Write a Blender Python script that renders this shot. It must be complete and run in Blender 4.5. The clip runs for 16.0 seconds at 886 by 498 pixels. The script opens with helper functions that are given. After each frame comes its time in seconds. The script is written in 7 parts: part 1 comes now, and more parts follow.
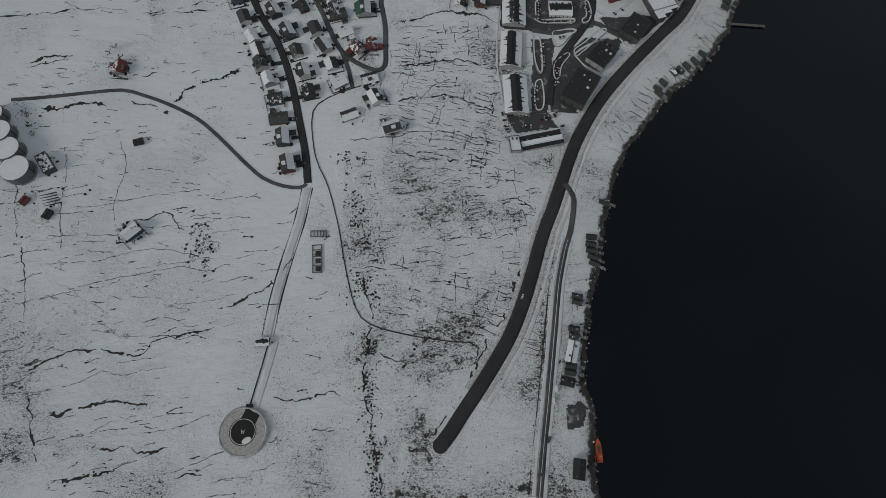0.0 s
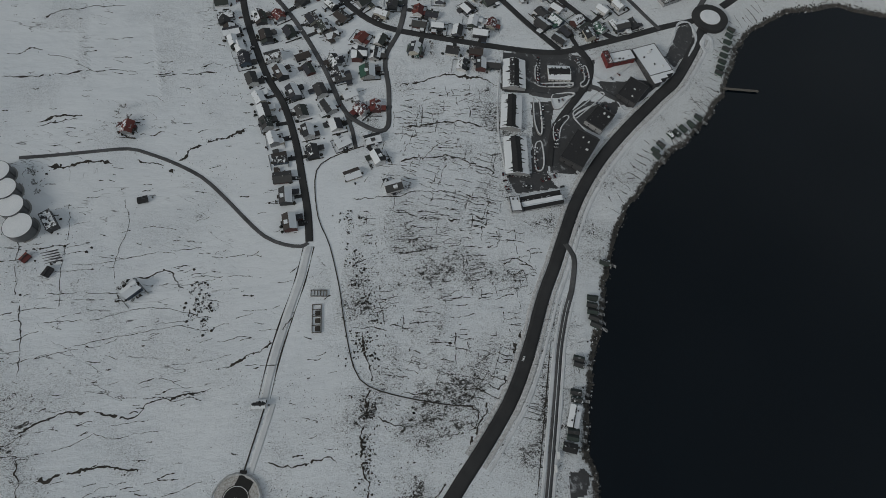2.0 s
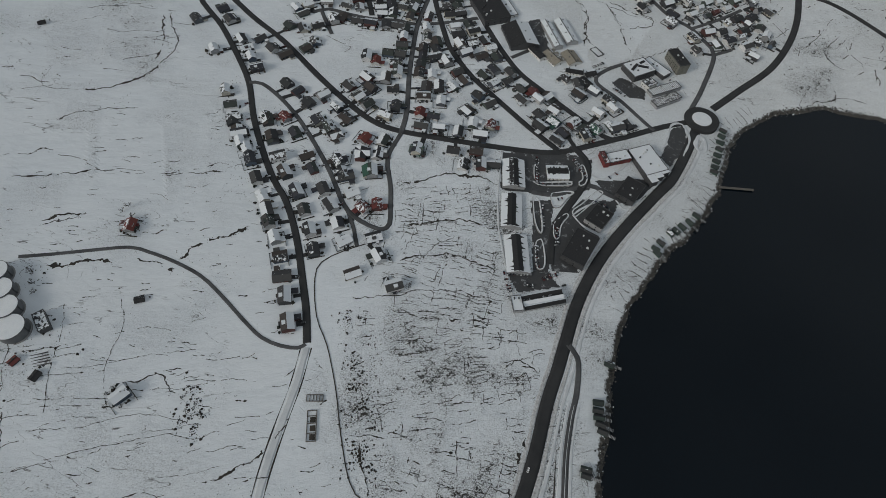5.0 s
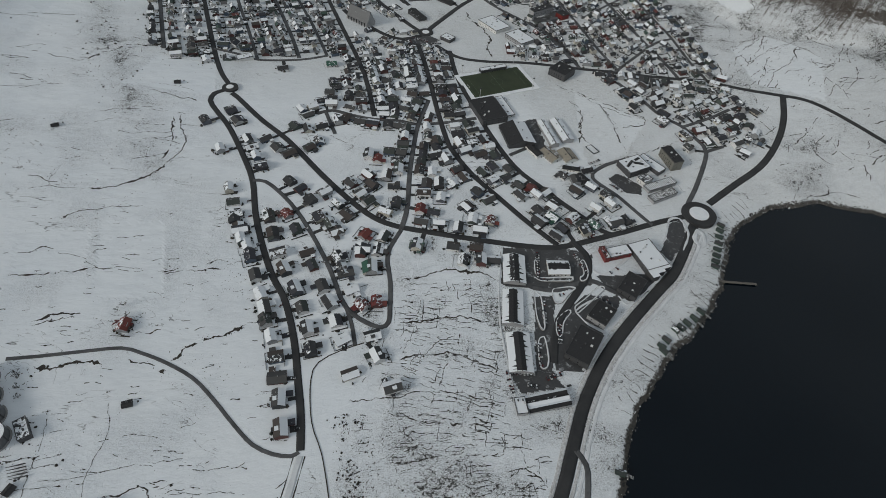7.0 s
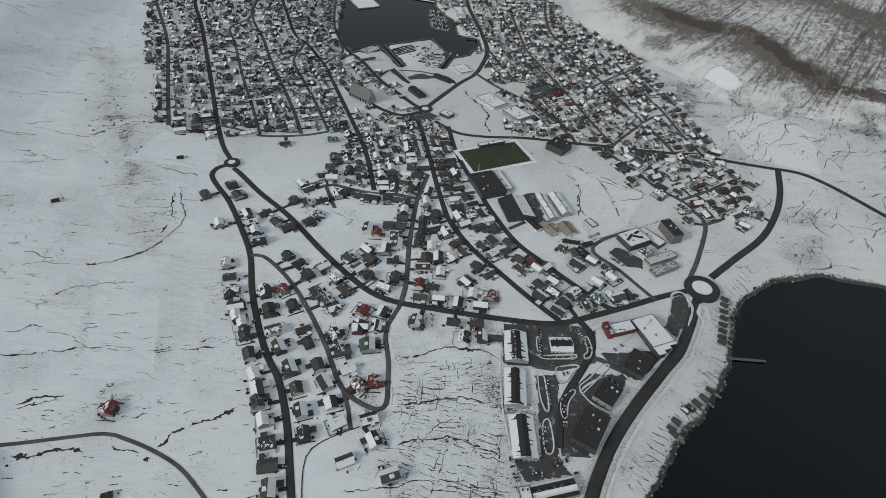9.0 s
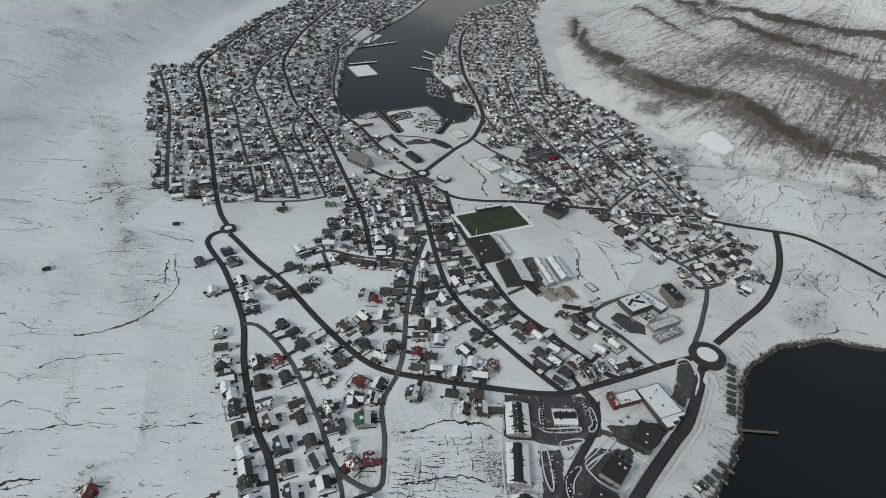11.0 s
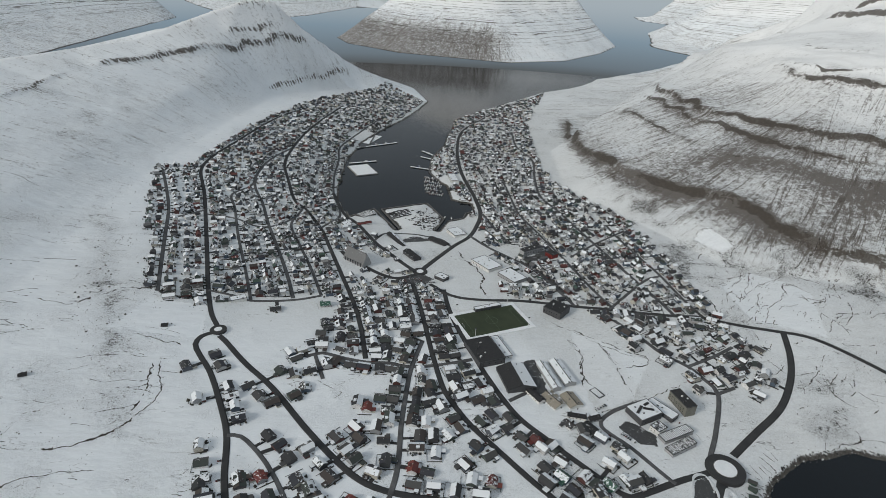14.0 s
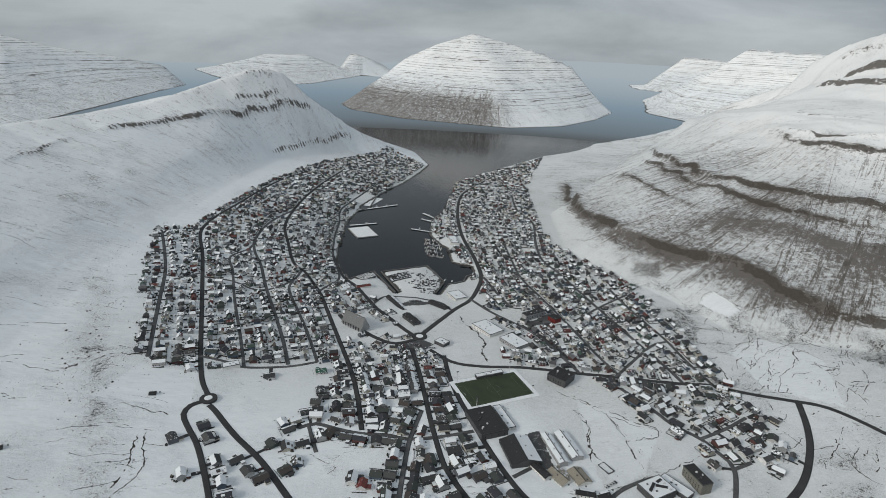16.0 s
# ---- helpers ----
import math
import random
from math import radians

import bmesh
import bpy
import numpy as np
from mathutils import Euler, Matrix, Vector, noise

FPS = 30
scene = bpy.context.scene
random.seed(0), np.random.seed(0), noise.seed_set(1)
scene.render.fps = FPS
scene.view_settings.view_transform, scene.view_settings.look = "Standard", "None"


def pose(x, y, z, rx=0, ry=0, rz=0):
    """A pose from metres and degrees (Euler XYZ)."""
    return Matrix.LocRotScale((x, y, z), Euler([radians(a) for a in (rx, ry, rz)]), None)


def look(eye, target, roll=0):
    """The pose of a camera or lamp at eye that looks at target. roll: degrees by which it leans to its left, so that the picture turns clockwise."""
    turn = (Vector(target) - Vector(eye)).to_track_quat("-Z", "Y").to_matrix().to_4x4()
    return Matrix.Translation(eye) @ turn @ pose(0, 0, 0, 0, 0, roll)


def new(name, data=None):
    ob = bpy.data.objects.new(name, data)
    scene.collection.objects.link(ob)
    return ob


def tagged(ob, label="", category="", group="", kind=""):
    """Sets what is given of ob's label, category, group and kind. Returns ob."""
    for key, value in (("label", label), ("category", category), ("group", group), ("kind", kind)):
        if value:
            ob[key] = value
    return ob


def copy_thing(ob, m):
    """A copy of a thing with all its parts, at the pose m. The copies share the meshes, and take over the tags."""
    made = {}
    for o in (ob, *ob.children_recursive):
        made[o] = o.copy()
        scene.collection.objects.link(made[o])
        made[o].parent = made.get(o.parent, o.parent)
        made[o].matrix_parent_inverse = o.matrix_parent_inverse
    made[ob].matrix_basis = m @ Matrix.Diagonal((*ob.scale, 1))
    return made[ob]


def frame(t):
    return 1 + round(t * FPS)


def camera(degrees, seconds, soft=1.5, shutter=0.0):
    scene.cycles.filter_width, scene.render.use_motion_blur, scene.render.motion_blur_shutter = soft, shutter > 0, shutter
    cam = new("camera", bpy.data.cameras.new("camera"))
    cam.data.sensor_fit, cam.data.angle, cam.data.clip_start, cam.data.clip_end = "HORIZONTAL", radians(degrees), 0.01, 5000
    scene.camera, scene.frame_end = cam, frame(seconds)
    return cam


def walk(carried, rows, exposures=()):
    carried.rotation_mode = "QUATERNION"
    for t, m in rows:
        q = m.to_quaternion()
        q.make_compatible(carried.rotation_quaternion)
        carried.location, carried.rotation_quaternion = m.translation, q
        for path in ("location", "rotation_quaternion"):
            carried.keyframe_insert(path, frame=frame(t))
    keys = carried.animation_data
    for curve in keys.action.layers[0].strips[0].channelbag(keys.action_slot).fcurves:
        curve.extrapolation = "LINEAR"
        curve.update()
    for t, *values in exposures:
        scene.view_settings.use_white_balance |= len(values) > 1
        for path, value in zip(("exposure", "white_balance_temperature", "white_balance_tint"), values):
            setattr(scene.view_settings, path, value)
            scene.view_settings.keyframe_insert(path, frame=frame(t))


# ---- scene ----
cam = camera(76.27, 16.0, soft=0.6)
ROWS = [
    (0.0, 5.2, -159.5, 480.3, -69.02, -2.31, 0.17),
    (0.5, 4.6, -156.5, 481.5, -67.89, -2.42, 0.33),
    (1.0, 4.0, -153.5, 482.7, -66.76, -2.49, 0.37),
    (1.5, 3.4, -150.4, 483.8, -65.59, -2.59, 0.49),
    (2.0, 2.8, -147.2, 484.9, -64.45, -2.65, 0.56),
    (2.5, 2.3, -144.0, 485.9, -63.26, -2.72, 0.60),
    (3.0, 1.8, -140.6, 486.9, -62.06, -2.76, 0.68),
    (3.5, 1.5, -137.1, 487.7, -60.78, -2.82, 0.73),
    (4.0, 1.2, -133.4, 488.4, -59.46, -2.83, 0.74),
    (6.5, 0.4, -114.4, 491.2, -50.71, -2.80, 0.64),
    (7.0, 0.2, -110.6, 491.7, -48.13, -2.72, 0.56),
    (7.5, 0.1, -106.8, 492.1, -45.98, -2.71, 0.56),
    (8.0, -0.1, -103.0, 492.4, -44.44, -2.72, 0.53),
    (8.5, -0.2, -99.2, 492.7, -42.97, -2.72, 0.47),
    (9.0, -0.4, -95.5, 493.0, -41.52, -2.71, 0.43),
    (11.5, -1.0, -76.7, 494.6, -34.13, -2.60, -0.04),
    (12.0, -1.1, -72.9, 494.9, -32.59, -2.64, -0.06),
    (12.5, -1.1, -69.1, 495.0, -31.04, -2.65, -0.07),
    (13.0, -1.1, -65.2, 495.0, -29.51, -2.67, -0.12),
    (13.5, -1.1, -61.3, 494.9, -27.92, -2.71, -0.14),
    (14.0, -1.1, -57.2, 494.6, -26.37, -2.76, -0.16),
    (14.5, -1.0, -53.0, 494.2, -24.79, -2.78, -0.16),
    (15.0, -0.9, -48.8, 493.7, -23.23, -2.81, -0.11),
    (15.5, -0.8, -44.5, 493.2, -21.77, -2.81, -0.11),
    (16.0, -0.7, -40.2, 492.6, -20.23, -2.83, -0.08),
]
walk(cam, [(t, pose(x, y, z, 90 + p, r, w)) for t, x, y, z, p, r, w in ROWS], [(0, -0.88), (4, -0.78), (7, -0.46), (9, -0.30), (12, -0.21), (16, -0.14)])

# ---- light: a high overcast with a weak sun ----
SUN_ELEVATION, SUN_AZIMUTH = 28, 238   # degrees; azimuth clockwise from the view's y axis
world = bpy.data.worlds.new("overcast_sky")
scene.world = world
world.use_nodes = True
wn, wl = world.node_tree.nodes, world.node_tree.links
wn.clear()


def wnode(kind, **kw):
    n = wn.new(kind)
    for k, v in kw.items():
        n.inputs[k].default_value = v
    return n


sky = wn.new("ShaderNodeTexSky")
sky.sky_type, sky.sun_disc = "NISHITA", False
sky.sun_elevation, sky.sun_rotation = radians(SUN_ELEVATION), radians(SUN_AZIMUTH)
coord = wn.new("ShaderNodeTexCoord")
stretch = wn.new("ShaderNodeMapping")
stretch.inputs["Scale"].default_value = (1.5, 1.5, 6.0)
wl.new(coord.outputs["Generated"], stretch.inputs["Vector"])
cloud = wnode("ShaderNodeTexNoise", Scale=1.7, Detail=8.0, Roughness=0.55, Distortion=0.3)
wl.new(stretch.outputs[0], cloud.inputs["Vector"])
shade = wn.new("ShaderNodeValToRGB")
shade.color_ramp.elements[0].position, shade.color_ramp.elements[0].color = 0.34, (0.56, 0.635, 0.70, 1)
shade.color_ramp.elements[1].position, shade.color_ramp.elements[1].color = 0.62, (0.93, 1.02, 1.08, 1)
wl.new(cloud.outputs["Fac"], shade.inputs["Fac"])
cover = wnode("ShaderNodeTexNoise", Scale=1.3, Detail=4.0)
wl.new(stretch.outputs[0], cover.inputs["Vector"])
cover_ramp = wn.new("ShaderNodeMapRange")
cover_ramp.inputs["From Min"].default_value, cover_ramp.inputs["From Max"].default_value = 0.35, 0.6
cover_ramp.inputs["To Min"].default_value, cover_ramp.inputs["To Max"].default_value = 0.88, 1.0
wl.new(cover.outputs["Fac"], cover_ramp.inputs["Value"])
sky_light = wnode("ShaderNodeBackground", Strength=0.1)
wl.new(sky.outputs["Color"], sky_light.inputs["Color"])
cloud_light = wnode("ShaderNodeBackground", Strength=0.555)
wl.new(shade.outputs["Color"], cloud_light.inputs["Color"])
both = wn.new("ShaderNodeMixShader")
wl.new(cover_ramp.outputs["Result"], both.inputs["Fac"])
wl.new(sky_light.outputs[0], both.inputs[1])
wl.new(cloud_light.outputs[0], both.inputs[2])
wl.new(both.outputs[0], wn.new("ShaderNodeOutputWorld").inputs["Surface"])

sun = new("sun", bpy.data.lights.new("sun", "SUN"))
sun.data.energy, sun.data.angle, sun.data.color = 2.1, radians(16), (1.0, 0.95, 0.86)
_a, _e = radians(SUN_AZIMUTH), radians(SUN_ELEVATION)
sun.matrix_world = look((math.sin(_a) * math.cos(_e) * 900, math.cos(_a) * math.cos(_e) * 900, math.sin(_e) * 900 + 300), (0, 0, 300))


# ---- materials ----
def material(name, rough=0.8, metal=0.0):
    m = bpy.data.materials.new(name)
    m.use_nodes = True
    b = m.node_tree.nodes["Principled BSDF"]
    b.inputs["Roughness"].default_value, b.inputs["Metallic"].default_value = rough, metal
    return m, m.node_tree.nodes, m.node_tree.links, b


def noise_tex(n, l, scale, detail=5.0, rough=0.6, stretch=None, turn=0.0, warp=0.0):
    g = n.new("ShaderNodeNewGeometry")
    mp = n.new("ShaderNodeMapping")
    mp.vector_type = "TEXTURE"
    mp.inputs["Rotation"].default_value = (0, 0, radians(turn))
    mp.inputs["Scale"].default_value = stretch or (1, 1, 1)
    l.new(g.outputs["Position"], mp.inputs["Vector"])
    t = n.new("ShaderNodeTexNoise")
    t.inputs["Scale"].default_value, t.inputs["Detail"].default_value = scale, detail
    t.inputs["Roughness"].default_value, t.inputs["Distortion"].default_value = rough, warp
    l.new(mp.outputs[0], t.inputs["Vector"])
    return t.outputs["Fac"]


def remap(n, l, v, lo, hi, a=0.0, b=1.0):
    r = n.new("ShaderNodeMapRange")
    for k, x in zip(("From Min", "From Max", "To Min", "To Max"), (lo, hi, a, b)):
        r.inputs[k].default_value = x
    l.new(v, r.inputs["Value"])
    return r.outputs["Result"]


def calc(n, l, op, a, b):
    m = n.new("ShaderNodeMath")
    m.operation = op
    m.use_clamp = op in ("ADD", "SUBTRACT", "MULTIPLY")
    for i, v in enumerate((a, b)):
        if isinstance(v, (int, float)):
            m.inputs[i].default_value = v
        else:
            l.new(v, m.inputs[i])
    return m.outputs[0]


def mix(n, l, fac, a, b):
    m = n.new("ShaderNodeMix")
    m.data_type = "RGBA"
    if isinstance(fac, (int, float)):
        m.inputs["Factor"].default_value = fac
    else:
        l.new(fac, m.inputs["Factor"])
    for k, v in (("A", a), ("B", b)):
        s = [i for i in m.inputs if i.name == k and i.type == "RGBA"][0]
        if isinstance(v, tuple):
            s.default_value = (*v, 1)
        else:
            l.new(v, s)
    return [o for o in m.outputs if o.type == "RGBA"][0]


def bump(n, l, b, v, dist, strength=0.6):
    k = n.new("ShaderNodeBump")
    k.inputs["Distance"].default_value, k.inputs["Strength"].default_value = dist, strength
    l.new(v, k.inputs["Height"])
    l.new(k.outputs[0], b.inputs["Normal"])


def attribute(n, name):
    a = n.new("ShaderNodeAttribute")
    a.attribute_name = name
    return a.outputs["Fac"]


def plain_add(n, l, a, b, op="ADD"):
    """Arithmetic without clamping."""
    k = n.new("ShaderNodeMath")
    k.operation = op
    for i, v in enumerate((a, b)):
        if isinstance(v, (int, float)):
            k.inputs[i].default_value = v
        else:
            l.new(v, k.inputs[i])
    return k.outputs[0]


def strip_noise(n, l, along, rise, across, down, detail=4.0, rough=0.6, warp=0.0):
    """Noise laid out along the foot of a hill and up its slope."""
    c = n.new("ShaderNodeCombineXYZ")
    l.new(plain_add(n, l, along, across, "DIVIDE"), c.inputs[0])
    l.new(plain_add(n, l, rise, down, "DIVIDE"), c.inputs[1])
    t = n.new("ShaderNodeTexNoise")
    t.inputs["Scale"].default_value, t.inputs["Detail"].default_value = 1.0, detail
    t.inputs["Roughness"].default_value, t.inputs["Distortion"].default_value = rough, warp
    l.new(c.outputs[0], t.inputs["Vector"])
    return t.outputs["Fac"]


def thread(n, l, v, thin, wide):
    """A thin line where a smooth value passes through its middle."""
    d = n.new("ShaderNodeMath")
    d.operation = "ABSOLUTE"
    l.new(plain_add(n, l, v, 0.5, "SUBTRACT"), d.inputs[0])
    return remap(n, l, d.outputs[0], thin, wide, 1.0, 0.0)


def layer(n, l, rise, sway, first, step):
    """0 to 1 upwards through each rock layer."""
    k = plain_add(n, l, plain_add(n, l, rise, plain_add(n, l, plain_add(n, l, sway, 0.5, "SUBTRACT"), 16.0, "MULTIPLY")), first, "SUBTRACT")
    f = n.new("ShaderNodeMath")
    f.operation = "FRACT"
    l.new(plain_add(n, l, k, step, "DIVIDE"), f.inputs[0])
    return f.outputs[0]


def snow_ground():
    m, n, l, b = material("snowy_moorland", 0.75)
    tuft, rock, strata, shore, along, rise, cliff, thin = (attribute(n, k) for k in ("tuft", "rock", "strata", "shore", "along", "rise", "cliff", "thin"))
    snow = mix(n, l, noise_tex(n, l, 0.012, 5, 0.6), (0.72, 0.765, 0.81), (0.84, 0.865, 0.885))
    snow = mix(n, l, remap(n, l, noise_tex(n, l, 0.09, 6, 0.65, (2.0, 1, 1), 12), 0.5, 0.8, 0, 0.3), snow, (0.58, 0.62, 0.66))
    # whiter colour on the heights, painted in for sunlight on the tops
    snow = mix(n, l, remap(n, l, rise, 190, 300, 0, 0.8), snow, (0.90, 0.905, 0.91))
    # thin snow over grazed turf: the straw of the grass tints it
    straw = calc(n, l, "MULTIPLY", remap(n, l, noise_tex(n, l, 0.35, 7, 0.72), 0.3, 0.7, 0.25, 1.0), thin)
    snow = mix(n, l, straw, snow, (0.30, 0.28, 0.24))
    # rough pasture: fine grey grain of grass, with small shadows of the relief painted in
    zone = remap(n, l, noise_tex(n, l, 0.014, 5, 0.65, warp=0.6), 0.42, 0.62, 0.0, 1.0)
    dens = plain_add(n, l, tuft, remap(n, l, zone, 0, 1, 0.45, 1.15), "MULTIPLY")
    grain = calc(n, l, "MULTIPLY", remap(n, l, noise_tex(n, l, 1.1, 6, 0.75, (1.5, 1, 1), 12), 0.5, 0.62), remap(n, l, dens, 0.2, 0.85, 0, 1))
    snow = mix(n, l, calc(n, l, "MULTIPLY", grain, 0.75), snow, (0.15, 0.15, 0.145))
    # heather and stones that stand out of the snow, in two sizes
    heath = mix(n, l, noise_tex(n, l, 0.3, 4), (0.022, 0.022, 0.021), (0.062, 0.058, 0.052))
    spots = None
    for scale, base in ((0.9, 0.732), (0.36, 0.744), (0.15, 0.757)):
        thr = plain_add(n, l, base, plain_add(n, l, dens, 0.2, "MULTIPLY"), "SUBTRACT")
        s = remap(n, l, plain_add(n, l, noise_tex(n, l, scale, 7, 0.75, (1.4, 1, 1), 10, 0.3), thr, "SUBTRACT"), 0.0, 0.045)
        spots = s if spots is None else calc(n, l, "MAXIMUM", spots, s)
    # broken lines of old walls, ditches and peat edges
    lines = None
    for scale, size, turn, gate, cut in ((0.030, (4.5, 1, 1), 8, 0.012, 0.56), (0.045, (3.0, 1, 1), -14, 0.009, 0.58), (0.03, (1, 4.0, 1), 6, 0.010, 0.66)):
        k = thread(n, l, noise_tex(n, l, scale, 4, 0.55, size, turn, 0.25), 0.001, 0.006)
        k = calc(n, l, "MULTIPLY", k, remap(n, l, noise_tex(n, l, gate, 3, 0.6), cut, cut + 0.03))
        k = calc(n, l, "MULTIPLY", k, remap(n, l, noise_tex(n, l, 0.08, 4, 0.7), 0.42, 0.58))
        lines = k if lines is None else calc(n, l, "MAXIMUM", lines, k)
    spots = calc(n, l, "MAXIMUM", spots, calc(n, l, "MULTIPLY", lines, remap(n, l, tuft, 0.02, 0.3, 0.0, 0.85)))
    col = mix(n, l, spots, snow, heath)
    # grass on the steep slopes: tussocks between snow-filled runnels, with terracettes across
    earth = mix(n, l, noise_tex(n, l, 0.1, 5), (0.034, 0.023, 0.015), (0.098, 0.068, 0.046))
    sway = strip_noise(n, l, along, rise, 170, 160, 4, 0.6)
    runnel = strip_noise(n, l, along, rise, 7, 26, 8, 0.78, 1.6)
    sill = strip_noise(n, l, along, rise, 22, 3.6, 6, 0.7, 1.4)
    tussock = noise_tex(n, l, 0.085, 9, 0.8, (1, 1, 0.7), 0, 0.9)
    gully = thread(n, l, strip_noise(n, l, along, rise, 42, 230, 5, 0.6, 0.4), 0.003, 0.02)
    field = plain_add(n, l, plain_add(n, l, runnel, 0.55, "MULTIPLY"), plain_add(n, l, sill, 0.35, "MULTIPLY"))
    field = plain_add(n, l, field, tussock)
    field = plain_add(n, l, field, plain_add(n, l, gully, 0.12, "MULTIPLY"))
    bare = remap(n, l, plain_add(n, l, field, plain_add(n, l, rock, 0.6, "MULTIPLY")), 1.14, 1.33)
    col = mix(n, l, calc(n, l, "MULTIPLY", calc(n, l, "MULTIPLY", bare, 0.85), remap(n, l, rock, 0.02, 0.12)), col, earth)
    # basalt ledges: single cliffs near by, stacked level ledges on the far islands
    basalt = mix(n, l, noise_tex(n, l, 0.2, 4), (0.032, 0.027, 0.023), (0.105, 0.086, 0.068))
    torn = plain_add(n, l, plain_add(n, l, noise_tex(n, l, 0.05, 8, 0.78, (1, 1, 0.6), 0, 0.5), 0.5, "SUBTRACT"), 2.4, "MULTIPLY")
    crag = remap(n, l, plain_add(n, l, cliff, torn), 0.42, 0.58)
    ledge = None
    for first, step, lo, size in ((76, 60, 0.90, 190), (20, 31, 0.88, 120), (9, 17, 0.88, 80)):
        k = remap(n, l, plain_add(n, l, layer(n, l, rise, sway, first, step), plain_add(n, l, plain_add(n, l, strip_noise(n, l, along, rise, 60, 40, 5, 0.7), 0.5, "SUBTRACT"), 0.3, "MULTIPLY")), lo, lo + 0.05)
        k = calc(n, l, "MULTIPLY", k, remap(n, l, strip_noise(n, l, along, rise, size, 30, 6, 0.72), 0.44, 0.54))
        ledge = k if ledge is None else calc(n, l, "MAXIMUM", ledge, calc(n, l, "MULTIPLY", k, 0.7))
    ledge = calc(n, l, "MAXIMUM", calc(n, l, "MULTIPLY", ledge, strata), crag)
    gullies = calc(n, l, "MULTIPLY", calc(n, l, "MULTIPLY", gully, 0.6), remap(n, l, noise_tex(n, l, 0.02, 5, 0.7), 0.5, 0.58))
    ledge = calc(n, l, "MAXIMUM", ledge, calc(n, l, "MULTIPLY", gullies, remap(n, l, rock, 0.2, 0.5)))
    col = mix(n, l, calc(n, l, "MULTIPLY", ledge, 0.9), col, basalt)
    wrack = remap(n, l, plain_add(n, l, shore, plain_add(n, l, noise_tex(n, l, 0.3, 5), 0.5, "SUBTRACT")), 0.35, 0.6)
    col = mix(n, l, wrack, col, mix(n, l, noise_tex(n, l, 0.8, 4), (0.02, 0.02, 0.02), (0.10, 0.09, 0.075)))
    l.new(col, b.inputs["Base Color"])
    # relief in metres: drifts, pasture, and the sculpted slopes
    high = plain_add(n, l, noise_tex(n, l, 0.07, 6, 0.6, (2.0, 1, 1), 12), 1.5, "MULTIPLY")
    high = plain_add(n, l, high, plain_add(n, l, noise_tex(n, l, 0.5, 7, 0.72, (1.6, 1, 1), 12, 0.3), remap(n, l, dens, 0.1, 1, 0.1, 1.1), "MULTIPLY"))
    high = plain_add(n, l, high, plain_add(n, l, noise_tex(n, l, 1.3, 5, 0.7, (1.5, 1, 1), 15, 0.4), remap(n, l, dens, 0.05, 0.8, 0.12, 0.7), "MULTIPLY"))
    slope = plain_add(n, l, plain_add(n, l, runnel, 3.0, "MULTIPLY"), plain_add(n, l, plain_add(n, l, tussock, 4.5, "MULTIPLY"), plain_add(n, l, sill, 1.6, "MULTIPLY")))
    high = plain_add(n, l, high, plain_add(n, l, slope, remap(n, l, rock, 0.05, 0.6), "MULTIPLY"))
    bump(n, l, b, high, 1.0, 1.0)
    return m


def sea():
    m, n, l, b = material("sea_water", 0.1)
    l.new(mix(n, l, noise_tex(n, l, 0.003, 3), (0.0011, 0.0034, 0.0062), (0.0023, 0.0064, 0.0112)), b.inputs["Base Color"])
    b.inputs["IOR"].default_value = 1.33
    b.inputs["Specular IOR Level"].default_value = 0.45
    bump(n, l, b, noise_tex(n, l, 0.10, 6, 0.65, (1, 2.2, 1), 20), 0.5, 0.3)
    return m


def two_tone(name, a, c, scale, rough=0.8, metal=0.0, fine=3.0, dist=0.05):
    m, n, l, b = material(name, rough, metal)
    col = mix(n, l, remap(n, l, noise_tex(n, l, scale, 5), 0.3, 0.7), a, c)
    col = mix(n, l, remap(n, l, noise_tex(n, l, fine, 4), 0.45, 0.8, 0, 0.4), col, tuple(x * 0.6 for x in a))
    l.new(col, b.inputs["Base Color"])
    bump(n, l, b, noise_tex(n, l, fine, 4), dist, 0.4)
    return m


